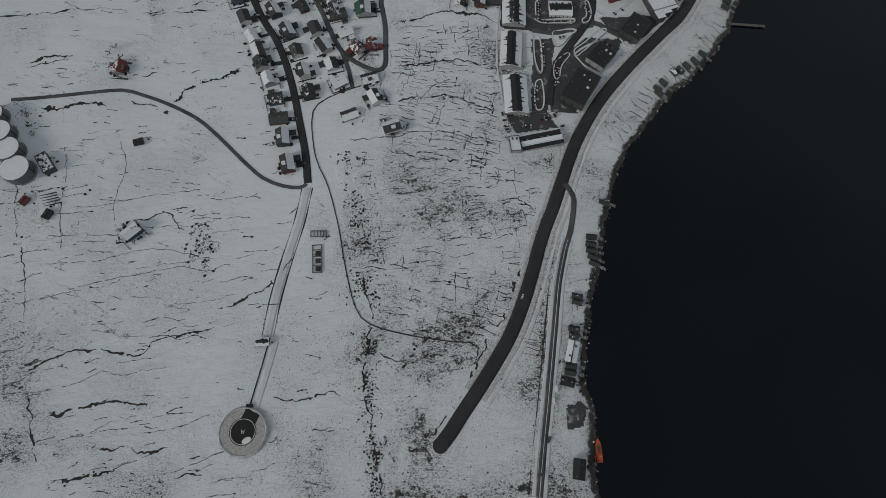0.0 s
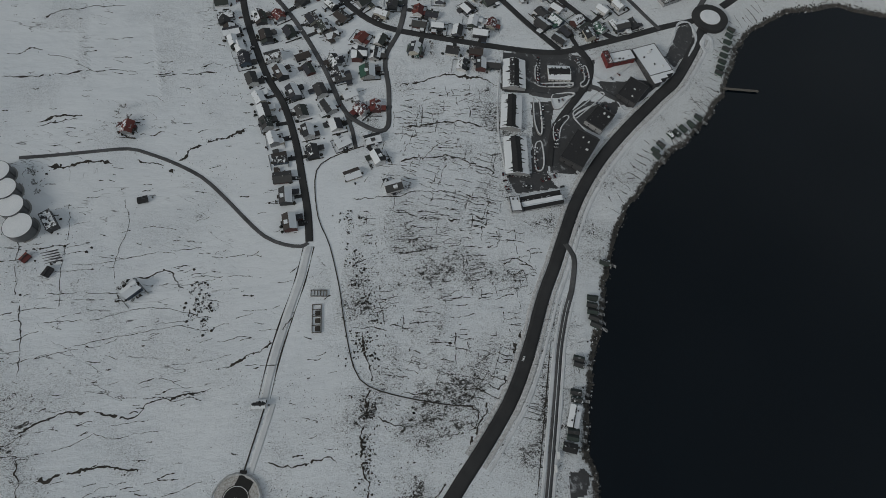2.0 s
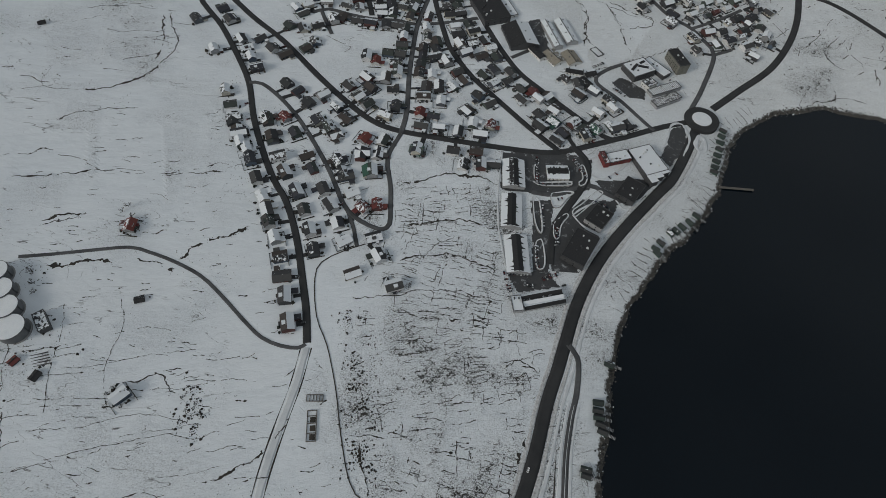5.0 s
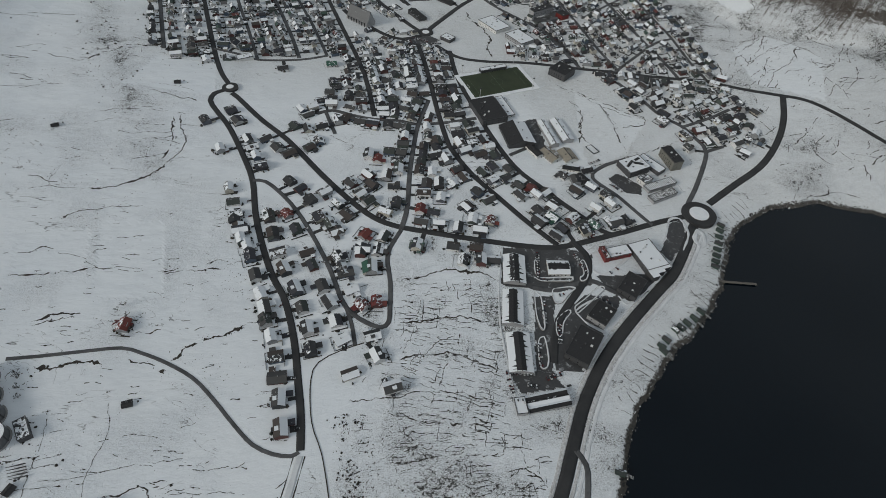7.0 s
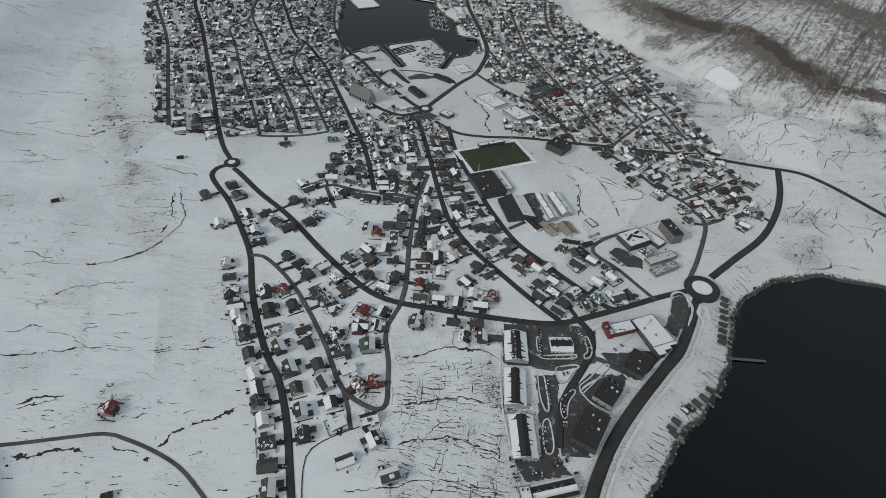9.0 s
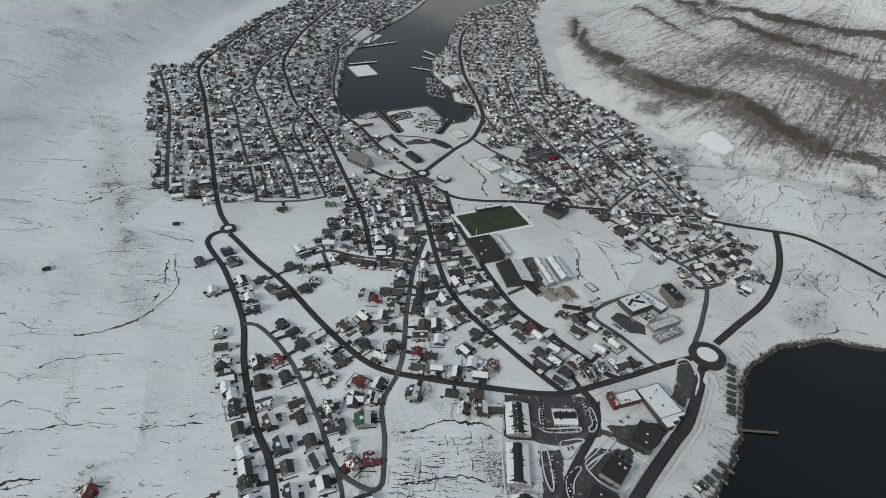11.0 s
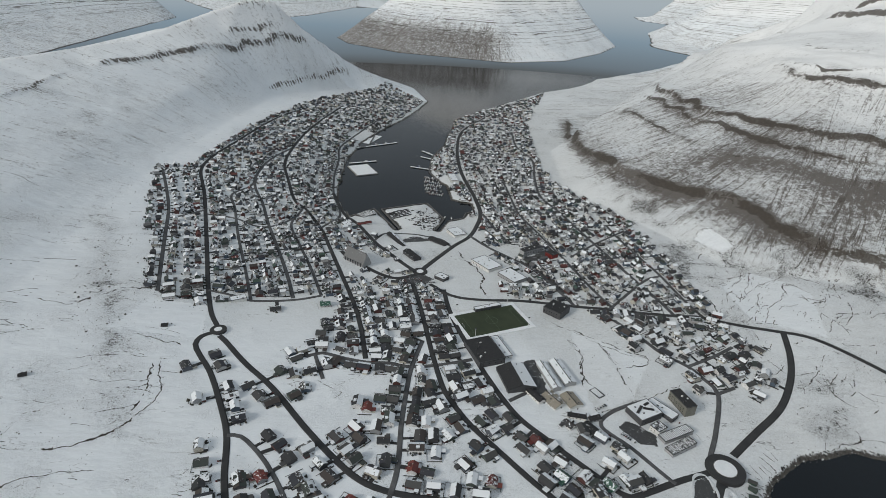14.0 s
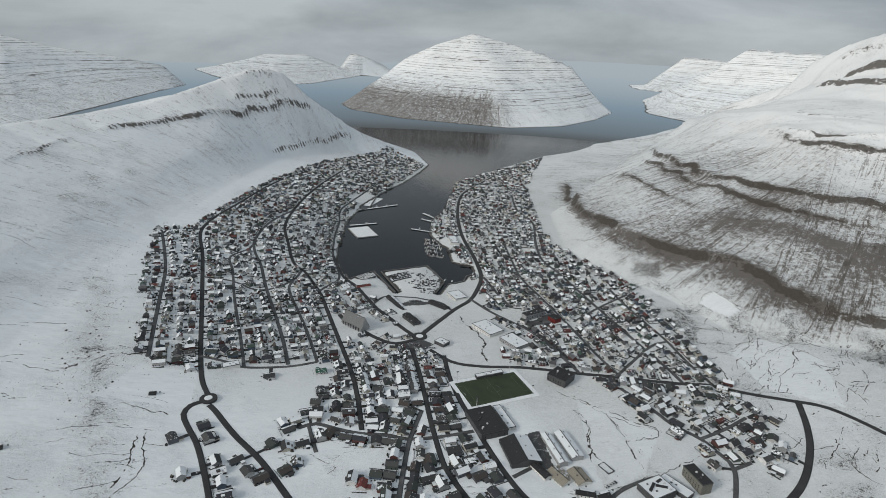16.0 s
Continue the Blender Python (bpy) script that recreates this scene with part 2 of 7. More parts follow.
def from_list(name, colours, rough, snow=0.0, island=False, dirt=0.5):
    """One of several colours for each object (or each loose piece), under patches of lying snow."""
    m, n, l, b = material(name, rough)
    if island:
        r = n.new("ShaderNodeNewGeometry").outputs["Random Per Island"]
    else:
        r = n.new("ShaderNodeObjectInfo").outputs["Random"]
    ramp = n.new("ShaderNodeValToRGB")
    ramp.color_ramp.interpolation = "CONSTANT"
    els = ramp.color_ramp.elements
    while len(els) < len(colours):
        els.new(0.5)
    for i, c in enumerate(colours):
        els[i].position, els[i].color = i / len(colours), (*c, 1)
    l.new(r, ramp.inputs["Fac"])
    col = mix(n, l, remap(n, l, noise_tex(n, l, 0.9, 4), 0.4, 0.75, 0, dirt), ramp.outputs["Color"], (0.05, 0.05, 0.05))
    if snow > 0:
        vary = calc(n, l, "MULTIPLY", calc(n, l, "FRACT", calc(n, l, "MULTIPLY_ADD", r, 9.31), 0), 0.46)
        base = n.new("ShaderNodeMath")
        base.operation, base.inputs[1].default_value = "ADD", snow - 0.23
        l.new(vary, base.inputs[0])
        amount = n.new("ShaderNodeMath")
        amount.operation = "SUBTRACT"
        l.new(base.outputs[0], amount.inputs[0])
        l.new(noise_tex(n, l, 0.3, 6, 0.68), amount.inputs[1])
        amount = amount.outputs[0]
        geo = n.new("ShaderNodeNewGeometry")
        sep = n.new("ShaderNodeSeparateXYZ")
        l.new(geo.outputs["Normal"], sep.inputs[0])
        col = mix(n, l, calc(n, l, "MULTIPLY", remap(n, l, amount, -0.012, 0.014), remap(n, l, sep.outputs["Z"], 0.3, 0.6)), col, (0.74, 0.77, 0.80))
    l.new(col, b.inputs["Base Color"])
    return m


def slushy_yard():
    """Wet asphalt with wheel tracks and what is left of the snow."""
    m, n, l, b = material("slushy_asphalt", 0.6)
    col = mix(n, l, noise_tex(n, l, 0.5, 5), (0.028, 0.029, 0.031), (0.075, 0.075, 0.077))
    tracks = thread(n, l, noise_tex(n, l, 0.07, 3, 0.5, None, 0, 1.2), 0.004, 0.03)
    left = remap(n, l, noise_tex(n, l, 0.11, 7, 0.7, None, 0, 0.8), 0.56, 0.70)
    left = calc(n, l, "SUBTRACT", left, calc(n, l, "MULTIPLY", tracks, 0.7))
    l.new(mix(n, l, calc(n, l, "MULTIPLY", left, 0.75), col, (0.60, 0.62, 0.64)), b.inputs["Base Color"])
    bump(n, l, b, noise_tex(n, l, 0.8, 5), 0.1, 0.5)
    return m


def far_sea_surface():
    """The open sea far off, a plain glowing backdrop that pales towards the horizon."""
    m = bpy.data.materials.new("haze_painted_far_sea")
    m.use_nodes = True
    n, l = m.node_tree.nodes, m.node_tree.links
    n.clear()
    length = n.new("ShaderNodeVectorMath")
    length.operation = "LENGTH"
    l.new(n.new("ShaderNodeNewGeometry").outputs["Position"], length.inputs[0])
    # the glow colours hold the reflected sky, then haze towards the horizon
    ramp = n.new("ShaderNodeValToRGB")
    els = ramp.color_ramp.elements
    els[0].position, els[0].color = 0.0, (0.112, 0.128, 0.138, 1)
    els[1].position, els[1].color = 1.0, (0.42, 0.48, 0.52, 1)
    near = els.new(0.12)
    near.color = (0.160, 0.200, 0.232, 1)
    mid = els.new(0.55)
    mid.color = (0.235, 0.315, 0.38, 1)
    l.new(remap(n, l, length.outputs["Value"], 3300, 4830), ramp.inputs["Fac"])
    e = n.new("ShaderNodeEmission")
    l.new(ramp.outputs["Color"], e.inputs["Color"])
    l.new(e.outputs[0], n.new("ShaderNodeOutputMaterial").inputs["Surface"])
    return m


GROUND, SEA, FAR_SEA = snow_ground(), sea(), far_sea_surface()
ASPHALT = two_tone("wet_asphalt", (0.021, 0.022, 0.024), (0.042, 0.042, 0.043), 0.05, 0.8)
STREET = two_tone("slushy_street", (0.045, 0.046, 0.048), (0.115, 0.116, 0.12), 0.06, 0.75, 0.0, 0.5)
YARD_GROUND = slushy_yard()
SLUSH = two_tone("trodden_snow", (0.55, 0.57, 0.59), (0.72, 0.74, 0.76), 0.08)
VERGE = two_tone("gravel_verge", (0.10, 0.10, 0.10), (0.55, 0.56, 0.57), 0.35, 0.9, 0.0, 1.2)
SNOWY_VERGE = two_tone("snow_dusted_verge", (0.34, 0.335, 0.33), (0.72, 0.73, 0.74), 0.5, 0.9, 0.0, 1.4)
PEAT = two_tone("bare_peat", (0.02, 0.019, 0.017), (0.06, 0.05, 0.04), 0.1)
DARK_ROOFS = [(0.030, 0.031, 0.034), (0.045, 0.045, 0.047), (0.022, 0.024, 0.027), (0.06, 0.06, 0.06), (0.035, 0.045, 0.04), (0.05, 0.04, 0.036), (0.028, 0.03, 0.04)]
WALLS = [(0.62, 0.62, 0.61), (0.05, 0.05, 0.055), (0.45, 0.45, 0.45), (0.09, 0.035, 0.032), (0.10, 0.11, 0.13), (0.50, 0.48, 0.42), (0.08, 0.11, 0.15), (0.68, 0.68, 0.68), (0.07, 0.09, 0.08), (0.30, 0.31, 0.32), (0.04, 0.045, 0.05)]
ROOF = from_list("bare_roofing", DARK_ROOFS, 0.7, 0.22)
ROOF_SNOWY = from_list("snowed_roofing", DARK_ROOFS, 0.7, 0.76)
WALL = from_list("painted_cladding", WALLS, 0.75)
TOWN_ROOF = from_list("town_roofing", DARK_ROOFS + [(0.07, 0.07, 0.075), (0.10, 0.10, 0.105), (0.11, 0.03, 0.026), (0.04, 0.075, 0.06)], 0.7, 0.46, True)
TOWN_WALL = from_list("town_walls", WALLS, 0.75, 0, True)
TOWN_SHRUB = from_list("town_shrubs", [(0.03, 0.028, 0.024), (0.045, 0.04, 0.03), (0.025, 0.03, 0.025)], 0.9, 0.2, True)
HALL_DARK = from_list("dark_felt_roof", [(0.012, 0.0125, 0.014), (0.018, 0.018, 0.02)], 0.75, 0.20)
HALL_SNOWY = from_list("half_snowed_roof", [(0.04, 0.041, 0.044), (0.07, 0.07, 0.07)], 0.7, 0.62)
HALL_WHITE = from_list("snowed_roof", [(0.10, 0.10, 0.10)], 0.7, 1.2)
HALL_RED = from_list("red_sheet_roof", [(0.12, 0.016, 0.015)], 0.55, 0.34)
HALL_BEIGE = from_list("beige_tiles", [(0.30, 0.27, 0.22)], 0.8, 0.40)
HALL_SPLIT = from_list("two_sided_roof", [(0.03, 0.03, 0.033)], 0.7, 0.3)
HALL_GREY = from_list("grey_slate_roof", [(0.16, 0.165, 0.17)], 0.7, 0.30)
RED_ROOF = from_list("red_roofing", [(0.13, 0.02, 0.017), (0.09, 0.018, 0.016), (0.17, 0.035, 0.025)], 0.6, 0.30)
GREEN_ROOF = from_list("green_roofing", [(0.035, 0.085, 0.065), (0.05, 0.07, 0.06), (0.03, 0.10, 0.07)], 0.6, 0.34)
HUT_ROOF = from_list("boathouse_roofing", [(0.025, 0.04, 0.035), (0.03, 0.032, 0.033), (0.02, 0.03, 0.028)], 0.7, 0.26)
GREY_CLAD = two_tone("grey_cladding", (0.28, 0.29, 0.30), (0.38, 0.38, 0.38), 0.2, 0.6)
WHITE_CLAD = two_tone("white_cladding", (0.60, 0.60, 0.58), (0.72, 0.72, 0.70), 0.2, 0.6)
DARK_CLAD = two_tone("dark_cladding", (0.045, 0.047, 0.05), (0.075, 0.075, 0.078), 0.2, 0.6)
RED_CLAD = two_tone("red_cladding", (0.13, 0.015, 0.014), (0.19, 0.024, 0.021), 0.2, 0.6)
OLIVE_CLAD = two_tone("olive_plaster", (0.13, 0.13, 0.11), (0.20, 0.195, 0.17), 0.2, 0.8)
GREEN_CLAD = two_tone("green_cladding", (0.03, 0.055, 0.045), (0.05, 0.08, 0.065), 0.3, 0.7)
CONCRETE = two_tone("weathered_concrete", (0.22, 0.22, 0.215), (0.34, 0.335, 0.33), 0.15, 0.85)
DARK_CONCRETE = two_tone("wet_concrete", (0.07, 0.07, 0.07), (0.14, 0.138, 0.135), 0.2, 0.8)
TIMBER = two_tone("weathered_timber", (0.09, 0.08, 0.07), (0.16, 0.15, 0.135), 0.5, 0.85)
TURF = two_tone("green_turf", (0.024, 0.036, 0.018), (0.038, 0.050, 0.026), 0.06, 0.9)
LINE = two_tone("white_paint", (0.72, 0.73, 0.73), (0.80, 0.80, 0.80), 0.5)
FADED_LINE = two_tone("faded_turf_line", (0.07, 0.11, 0.065), (0.10, 0.14, 0.09), 0.5)
FROST = two_tone("frosted_earth", (0.30, 0.30, 0.29), (0.62, 0.64, 0.66), 0.3, 0.9, 0.0, 0.9)
STONE = from_list("shore_stone", [(0.035, 0.034, 0.033), (0.06, 0.057, 0.053), (0.10, 0.095, 0.09), (0.022, 0.022, 0.022)], 0.9, 0.30, True)
BUSH = from_list("bare_twigs", [(0.035, 0.030, 0.025), (0.05, 0.042, 0.033), (0.028, 0.026, 0.022)], 0.95, 0.0, True, 0.2)
GLASS = two_tone("dark_window_glass", (0.012, 0.014, 0.018), (0.02, 0.022, 0.026), 1.0, 0.12)
TYRE = two_tone("black_rubber", (0.012, 0.012, 0.012), (0.02, 0.02, 0.02), 2.0, 0.85)
CAR_PAINT = from_list("car_paint", [(0.02, 0.02, 0.022), (0.05, 0.055, 0.06), (0.30, 0.31, 0.32), (0.55, 0.56, 0.56), (0.02, 0.025, 0.05), (0.10, 0.012, 0.012), (0.03, 0.03, 0.03)], 0.35, 0.36, False, 0.1)
WHITE_PAINT = two_tone("white_lacquer", (0.74, 0.75, 0.75), (0.80, 0.80, 0.80), 0.6, 0.4)
ORANGE_PAINT = two_tone("orange_lacquer", (0.42, 0.075, 0.02), (0.50, 0.10, 0.03), 0.4, 0.5)
BOAT_PAINT = from_list("boat_paint", [(0.65, 0.66, 0.66), (0.45, 0.46, 0.47), (0.04, 0.07, 0.14), (0.72, 0.72, 0.71), (0.12, 0.03, 0.025)], 0.4, 0, False, 0.1)
STEEL = two_tone("painted_steel", (0.55, 0.56, 0.56), (0.66, 0.67, 0.67), 0.2, 0.5)
SNOW = two_tone("lying_snow", (0.72, 0.75, 0.78), (0.82, 0.84, 0.86), 0.1, 0.8)
# dark grey puts the shaded side of the white tanks into the colour
TANK_SHELL = two_tone("shaded_tank_steel", (0.10, 0.105, 0.11), (0.16, 0.165, 0.17), 0.2, 0.55)


# ---- the lie of the land ----
def seg_dist(x, y, line, closed=False):
    """Distance from points to a polyline, and the place along it (0 to its number of legs)."""
    best = np.full(x.shape, 1e9)
    where = np.zeros(x.shape)
    n = len(line)
    for i in range(n if closed else n - 1):
        ax, ay = line[i][0], line[i][1]
        bx, by = line[(i + 1) % n][0], line[(i + 1) % n][1]
        dx, dy = bx - ax, by - ay
        k = np.clip(((x - ax) * dx + (y - ay) * dy) / (dx * dx + dy * dy), 0, 1)
        d = np.hypot(x - ax - k * dx, y - ay - k * dy)
        near = d < best
        best = np.where(near, d, best)
        where = np.where(near, i + k, where)
    return best, where


def inside(x, y, poly):
    r = np.zeros(x.shape, bool)
    n = len(poly)
    for i in range(n):
        ax, ay = poly[i][0], poly[i][1]
        bx, by = poly[(i + 1) % n][0], poly[(i + 1) % n][1]
        if ay == by:
            continue
        r ^= ((ay > y) != (by > y)) & (x < (bx - ax) * (y - ay) / (by - ay) + ax)
    return r


def wobble(x, y, size, seed=0.0):
    """Smooth value noise, about -1 to 1, on arrays."""
    u, v = x / size + 37.7 * seed, y / size - 19.3 * seed
    i, j = np.floor(u), np.floor(v)
    fu, fv = u - i, v - j
    fu, fv = fu * fu * (3 - 2 * fu), fv * fv * (3 - 2 * fv)

    def h(a, b):
        s = np.sin(a * 127.1 + b * 311.7 + seed * 74.7) * 43758.5453
        return (s - np.floor(s)) * 2 - 1
    return (h(i, j) * (1 - fu) + h(i + 1, j) * fu) * (1 - fv) + (h(i, j + 1) * (1 - fu) + h(i + 1, j + 1) * fu) * fv


# the shores: the bay beside the road, and the harbour with the sound behind it
BAY = [(130, -2500), (147, -183), (149, -113), (144, -95), (150, -52), (160, -5), (170, 17), (174, 51), (182, 68),
       (192, 105), (210, 137), (234, 171), (266, 206), (304, 240), (333, 279), (369, 359), (393, 389), (442, 420),
       (517, 438), (595, 416), (690, 370), (760, 250), (860, -100), (950, -600), (1000, -2500)]
SOUND = [(-31, 2314), (-61, 2166), (-116, 1965), (-159, 1874), (-202, 1738), (-227, 1647), (-243, 1445), (-231, 1266),
         (-219, 1177), (-210, 1152), (-188, 1103), (-179, 1078), (-130, 1129), (-90, 1052), (-73, 1020), (-66, 1026), (-113, 1128), (-11, 1176), (28, 1086),
         (10, 1026), (16, 1022), (36, 1074), (70, 1094), (78, 1124), (94, 1137), (93, 1183), (73, 1191), (47, 1205),
         (34, 1301), (12, 1340), (-11, 1406), (-6, 1535), (28, 1659), (58, 1876), (70, 2003), (151, 2141), (254, 2290),
         (502, 2636), (632, 2743), (826, 2954), (1136, 3262), (1756, 4054), (2600, 5600), (6000, 8000), (6000, 26000),
         (-12000, 26000), (-12000, 500), (-2300, 500), (-2200, 1000), (-1900, 1800), (-1600, 2400), (-1200, 2850), (-700, 3000),
         (-237, 2776), (-102, 2584)]
# hills: outline of the foot, crest line with heights, terrace height, steepness
HILLS = []


def hill(foot, crest, step, power, bite, own_island=True, profile=((0, 0), (1, 1))):
    HILLS.append(dict(foot=foot, crest=crest, step=step, power=power, bite=bite, own=own_island, profile=profile))


hill([(-900, -2500), (-560, -200), (-540, 300), (-600, 900), (-609, 1136), (-594, 1600), (-560, 1963), (-323, 2330), (-60, 2370),
      (-102, 2584), (-237, 2776), (-700, 3000), (-1200, 2850), (-1600, 2400), (-1900, 1800), (-2200, 1000), (-2500, -2500)],
     [(-1500, -2500, 200), (-1250, 300, 150), (-1125, 1429, 137), (-1044, 1607, 148), (-937, 1783, 161), (-788, 2068, 233),
      (-687, 2207, 271), (-620, 2278, 267), (-551, 2347, 192), (-377, 2420, 82), (-206, 2440, 20)], 46, 1.0, 0.0, False,
     [(0, 0), (0.06, 0.03), (0.13, 0.085), (0.22, 0.18), (0.32, 0.31), (1, 1)])
hill([(560, -2500), (1350, -600), (1000, 300), (800, 640), (760, 774), (544, 851), (442, 1066), (330, 1261), (362, 1821), (354, 2178),
      (500, 2500), (640, 2735), (826, 2950), (1136, 3258), (1756, 4050), (2600, 5000), (5000, 4000), (5000, -2500)],
     [(780, 2800, 15), (983, 2741, 34), (1156, 2652, 109), (1267, 2546, 229), (1379, 2453, 299), (1436, 2363, 347), (1459, 2290, 435),
      (1511, 2197, 500), (1600, 1900, 590), (1800, 1200, 640), (2300, 300, 680), (2600, -2500, 650)], 52, 0.95, 0.12, False,
     [(0, 0), (0.25, 0.2), (0.5, 0.46), (0.74, 0.55), (0.86, 0.68), (1, 1)])
hill([(-770, 4430), (-640, 4100), (-255, 3745), (438, 3528), (837, 3741), (1197, 4251), (1456, 4785), (1500, 6500), (300, 7200), (-700, 5800)],
     [(-276, 4720, 365), (-55, 4659, 469), (248, 4653, 567), (531, 4781, 510), (830, 4890, 450), (1108, 5040, 356)], 24, 1.05, 0.45)
hill([(-2600, 2300), (-2010, 2830), (-2100, 3600), (-2330, 5370), (-2800, 6200), (-5000, 6000), (-6500, 3000)],
     [(-4700, 3400, 420), (-4051, 4386, 400), (-3542, 4803, 373), (-3242, 5009, 290), (-2892, 5217, 235), (-2537, 5397, 165)], 25, 0.95, 0.45)
hill([(-1560, 5765), (-1327, 6252), (-1056, 7842), (-1200, 9500), (-3000, 9500), (-3200, 7600), (-2400, 6300)],
     [(-2500, 7503, 160), (-2260, 7634, 235), (-1781, 7759, 255), (-1400, 7850, 140), (-1150, 7950, 60)], 25, 0.95, 0.45)
hill([(-1380, 7850), (-640, 8000), (-600, 9000), (-1600, 9000)],
     [(-1380, 8300, 160), (-1245, 8377, 310), (-970, 8413, 215), (-760, 8400, 110)], 30, 1.0, 0.45)
hill([(2663, 8042), (3124, 7430), (4500, 7000), (5500, 9000), (3000, 9800)],
     [(2960, 8459, 60), (3385, 8299, 459), (3588, 8213, 456), (3920, 8061, 430), (4600, 8000, 400)], 30, 1.0, 0.45)
hill([(1733, 4901), (1798, 4550), (1850, 4150), (2700, 3900), (5500, 3900), (6000, 6500), (2200, 6300)],
     [(2048, 5171, 60), (2382, 5248, 315), (2824, 5479, 573), (3226, 5487, 568), (3583, 5383, 563), (4200, 5103, 611)], 28, 0.95, 0.45)


def base_height(x, y):
    d1, _ = seg_dist(x, y, BAY, True)
    d2, _ = seg_dist(x, y, SOUND, True)
    d = np.minimum(np.where(inside(x, y, BAY), -d1, d1), np.where(inside(x, y, SOUND), -d2, d2))
    d = d + 2.5 * wobble(x, y, 17, 1) + 1.5 * wobble(x, y, 7, 2)
    land = 2.6 * (1 - np.exp(-np.maximum(d, 0) / 5)) + 23 * (1 - np.exp(-np.maximum(d, 0) / 190))
    slope = 0.13 * 60 * np.log1p(np.exp((-x - 190) / 60))
    rise = 0.06 * 60 * np.log1p(np.exp((x - 420) / 60)) * np.clip((y - 350) / 300, 0, 1)
    fade = np.clip(d / 80, 0, 1)
    return np.where(d > 0, land + (np.minimum(slope, 70) + np.minimum(rise, 30)) * fade, np.maximum(d * 0.35, -9))


def hill_height(x, y, h):
    out = np.zeros(x.shape)
    ins = inside(x, y, h["foot"])
    if not ins.any():
        return out
    x, y = x[ins], y[ins]
    df, _ = seg_dist(x, y, h["foot"], True)
    dc, k = seg_dist(x, y, h["crest"])
    top = np.interp(k, np.arange(len(h["crest"])), [c[2] for c in h["crest"]])
    s = df / (df + dc + 1e-6)
    z = top * np.interp(s, [p[0] for p in h["profile"]], [p[1] for p in h["profile"]]) ** h["power"]
    mid = s * (1 - s) * 4
    rough = 1.0 if h["bite"] else 0.22
    z = z + rough * mid * (9 * wobble(x, y, 210, 3) + 5 * wobble(x, y, 90, 4))
    z = z - rough * mid * 3.0 * np.abs(wobble(x + 0.3 * y, y * 0.25, 26, 11))
    q = (z + 7 * wobble(x, y, 340, 5)) / h["step"]
    fr = q - np.floor(q)
    st = np.clip((fr - 0.62) / 0.2, 0, 1)
    fr2 = fr + h["bite"] * (fr * 0.62 + 0.38 * st * st * (3 - 2 * st) - fr)
    fade = np.clip(s * 8, 0, 1) * np.clip((1 - s) * 14, 0, 1) * np.clip(0.65 + 0.7 * wobble(x, y, 160, 12), 0, 1)
    out[ins] = np.maximum(z + (fr2 - fr) * h["step"] * fade, 0) - (6 if h["own"] else 0)
    return out


# the basalt ledges: height of the lip, width of the bare face, reach and strength of the grass below, line with the slope rising on its left
LEDGES = [
    (9, 13, 30, 0.5, [(484, 2036), (451, 1837), (420, 1562), (438, 1384), (472, 1257), (513, 1179), (561, 1108), (597, 1054), (630, 982), (654, 924), (687, 885), (728, 851), (779, 816), (840, 770), (930, 700)]),
    (12, 8, 16, 0.25, [(725, 1922), (698, 1726), (706, 1553), (716, 1397), (759, 1311), (796, 1229), (834, 1146), (922, 1069), (1050, 990)]),
    (7, 7, 20, 0.22, [(678, 1819), (669, 1704), (674, 1546), (679, 1405), (718, 1301), (747, 1223), (778, 1142), (798, 1093), (899, 1026)]),
    (4, 4, 45, 0.33, [(650, 1259), (695, 1161), (741, 1091), (781, 1038), (815, 1001), (871, 978), (960, 920)]),
    (9, 8, 10, 0.3, [(929, 1608), (924, 1499), (924, 1418), (946, 1361), (978, 1303), (1024, 1243), (1110, 1170)]),
    (6, 5, 8, 0.25, [(945, 1628), (939, 1477), (957, 1384), (1061, 1306), (1160, 1230)]),
    (14, 14, 8, 0.2, [(1340, 2060), (1352, 2018), (1369, 1932), (1384, 1782), (1420, 1650)]),
    (16, 14, 8, 0.2, [(1460, 2150), (1468, 2113), (1486, 2060), (1505, 1992), (1530, 1900)]),
    (14, 12, 8, 0.2, [(1410, 2020), (1417, 1982), (1434, 1936), (1447, 1887), (1470, 1800)]),
    (3, 5, 14, 0.25, [(600, 1740), (590, 1676), (590, 1477), (617, 1347), (650, 1259)]),
    (5, 3, 8, 0.15, [(1012, 1629), (1049, 1597), (1057, 1510), (1114, 1390)]),
    (9, 8, 12, 0.25, [(-960, 1560), (-928, 1605), (-888, 1673), (-843, 1759), (-789, 1846), (-730, 1939), (-670, 2057), (-596, 2164), (-536, 2274), (-500, 2330)]),
    (5, 5, 10, 0.2, [(-760, 1990), (-708, 2053), (-637, 2165), (-578, 2273)]),
    (5, 5, 12, 0.25, [(-600, 1940), (-563, 2014), (-473, 2176), (-410, 2320), (-353, 2411)]),
    (5, 5, 10, 0.2, [(-760, 2100), (-715, 2160), (-669, 2217), (-620, 2270)]),
    (4, 4, 10, 0.15, [(-975, 1200), (-971, 1259), (-979, 1349), (-983, 1446), (-971, 1474)]),
]


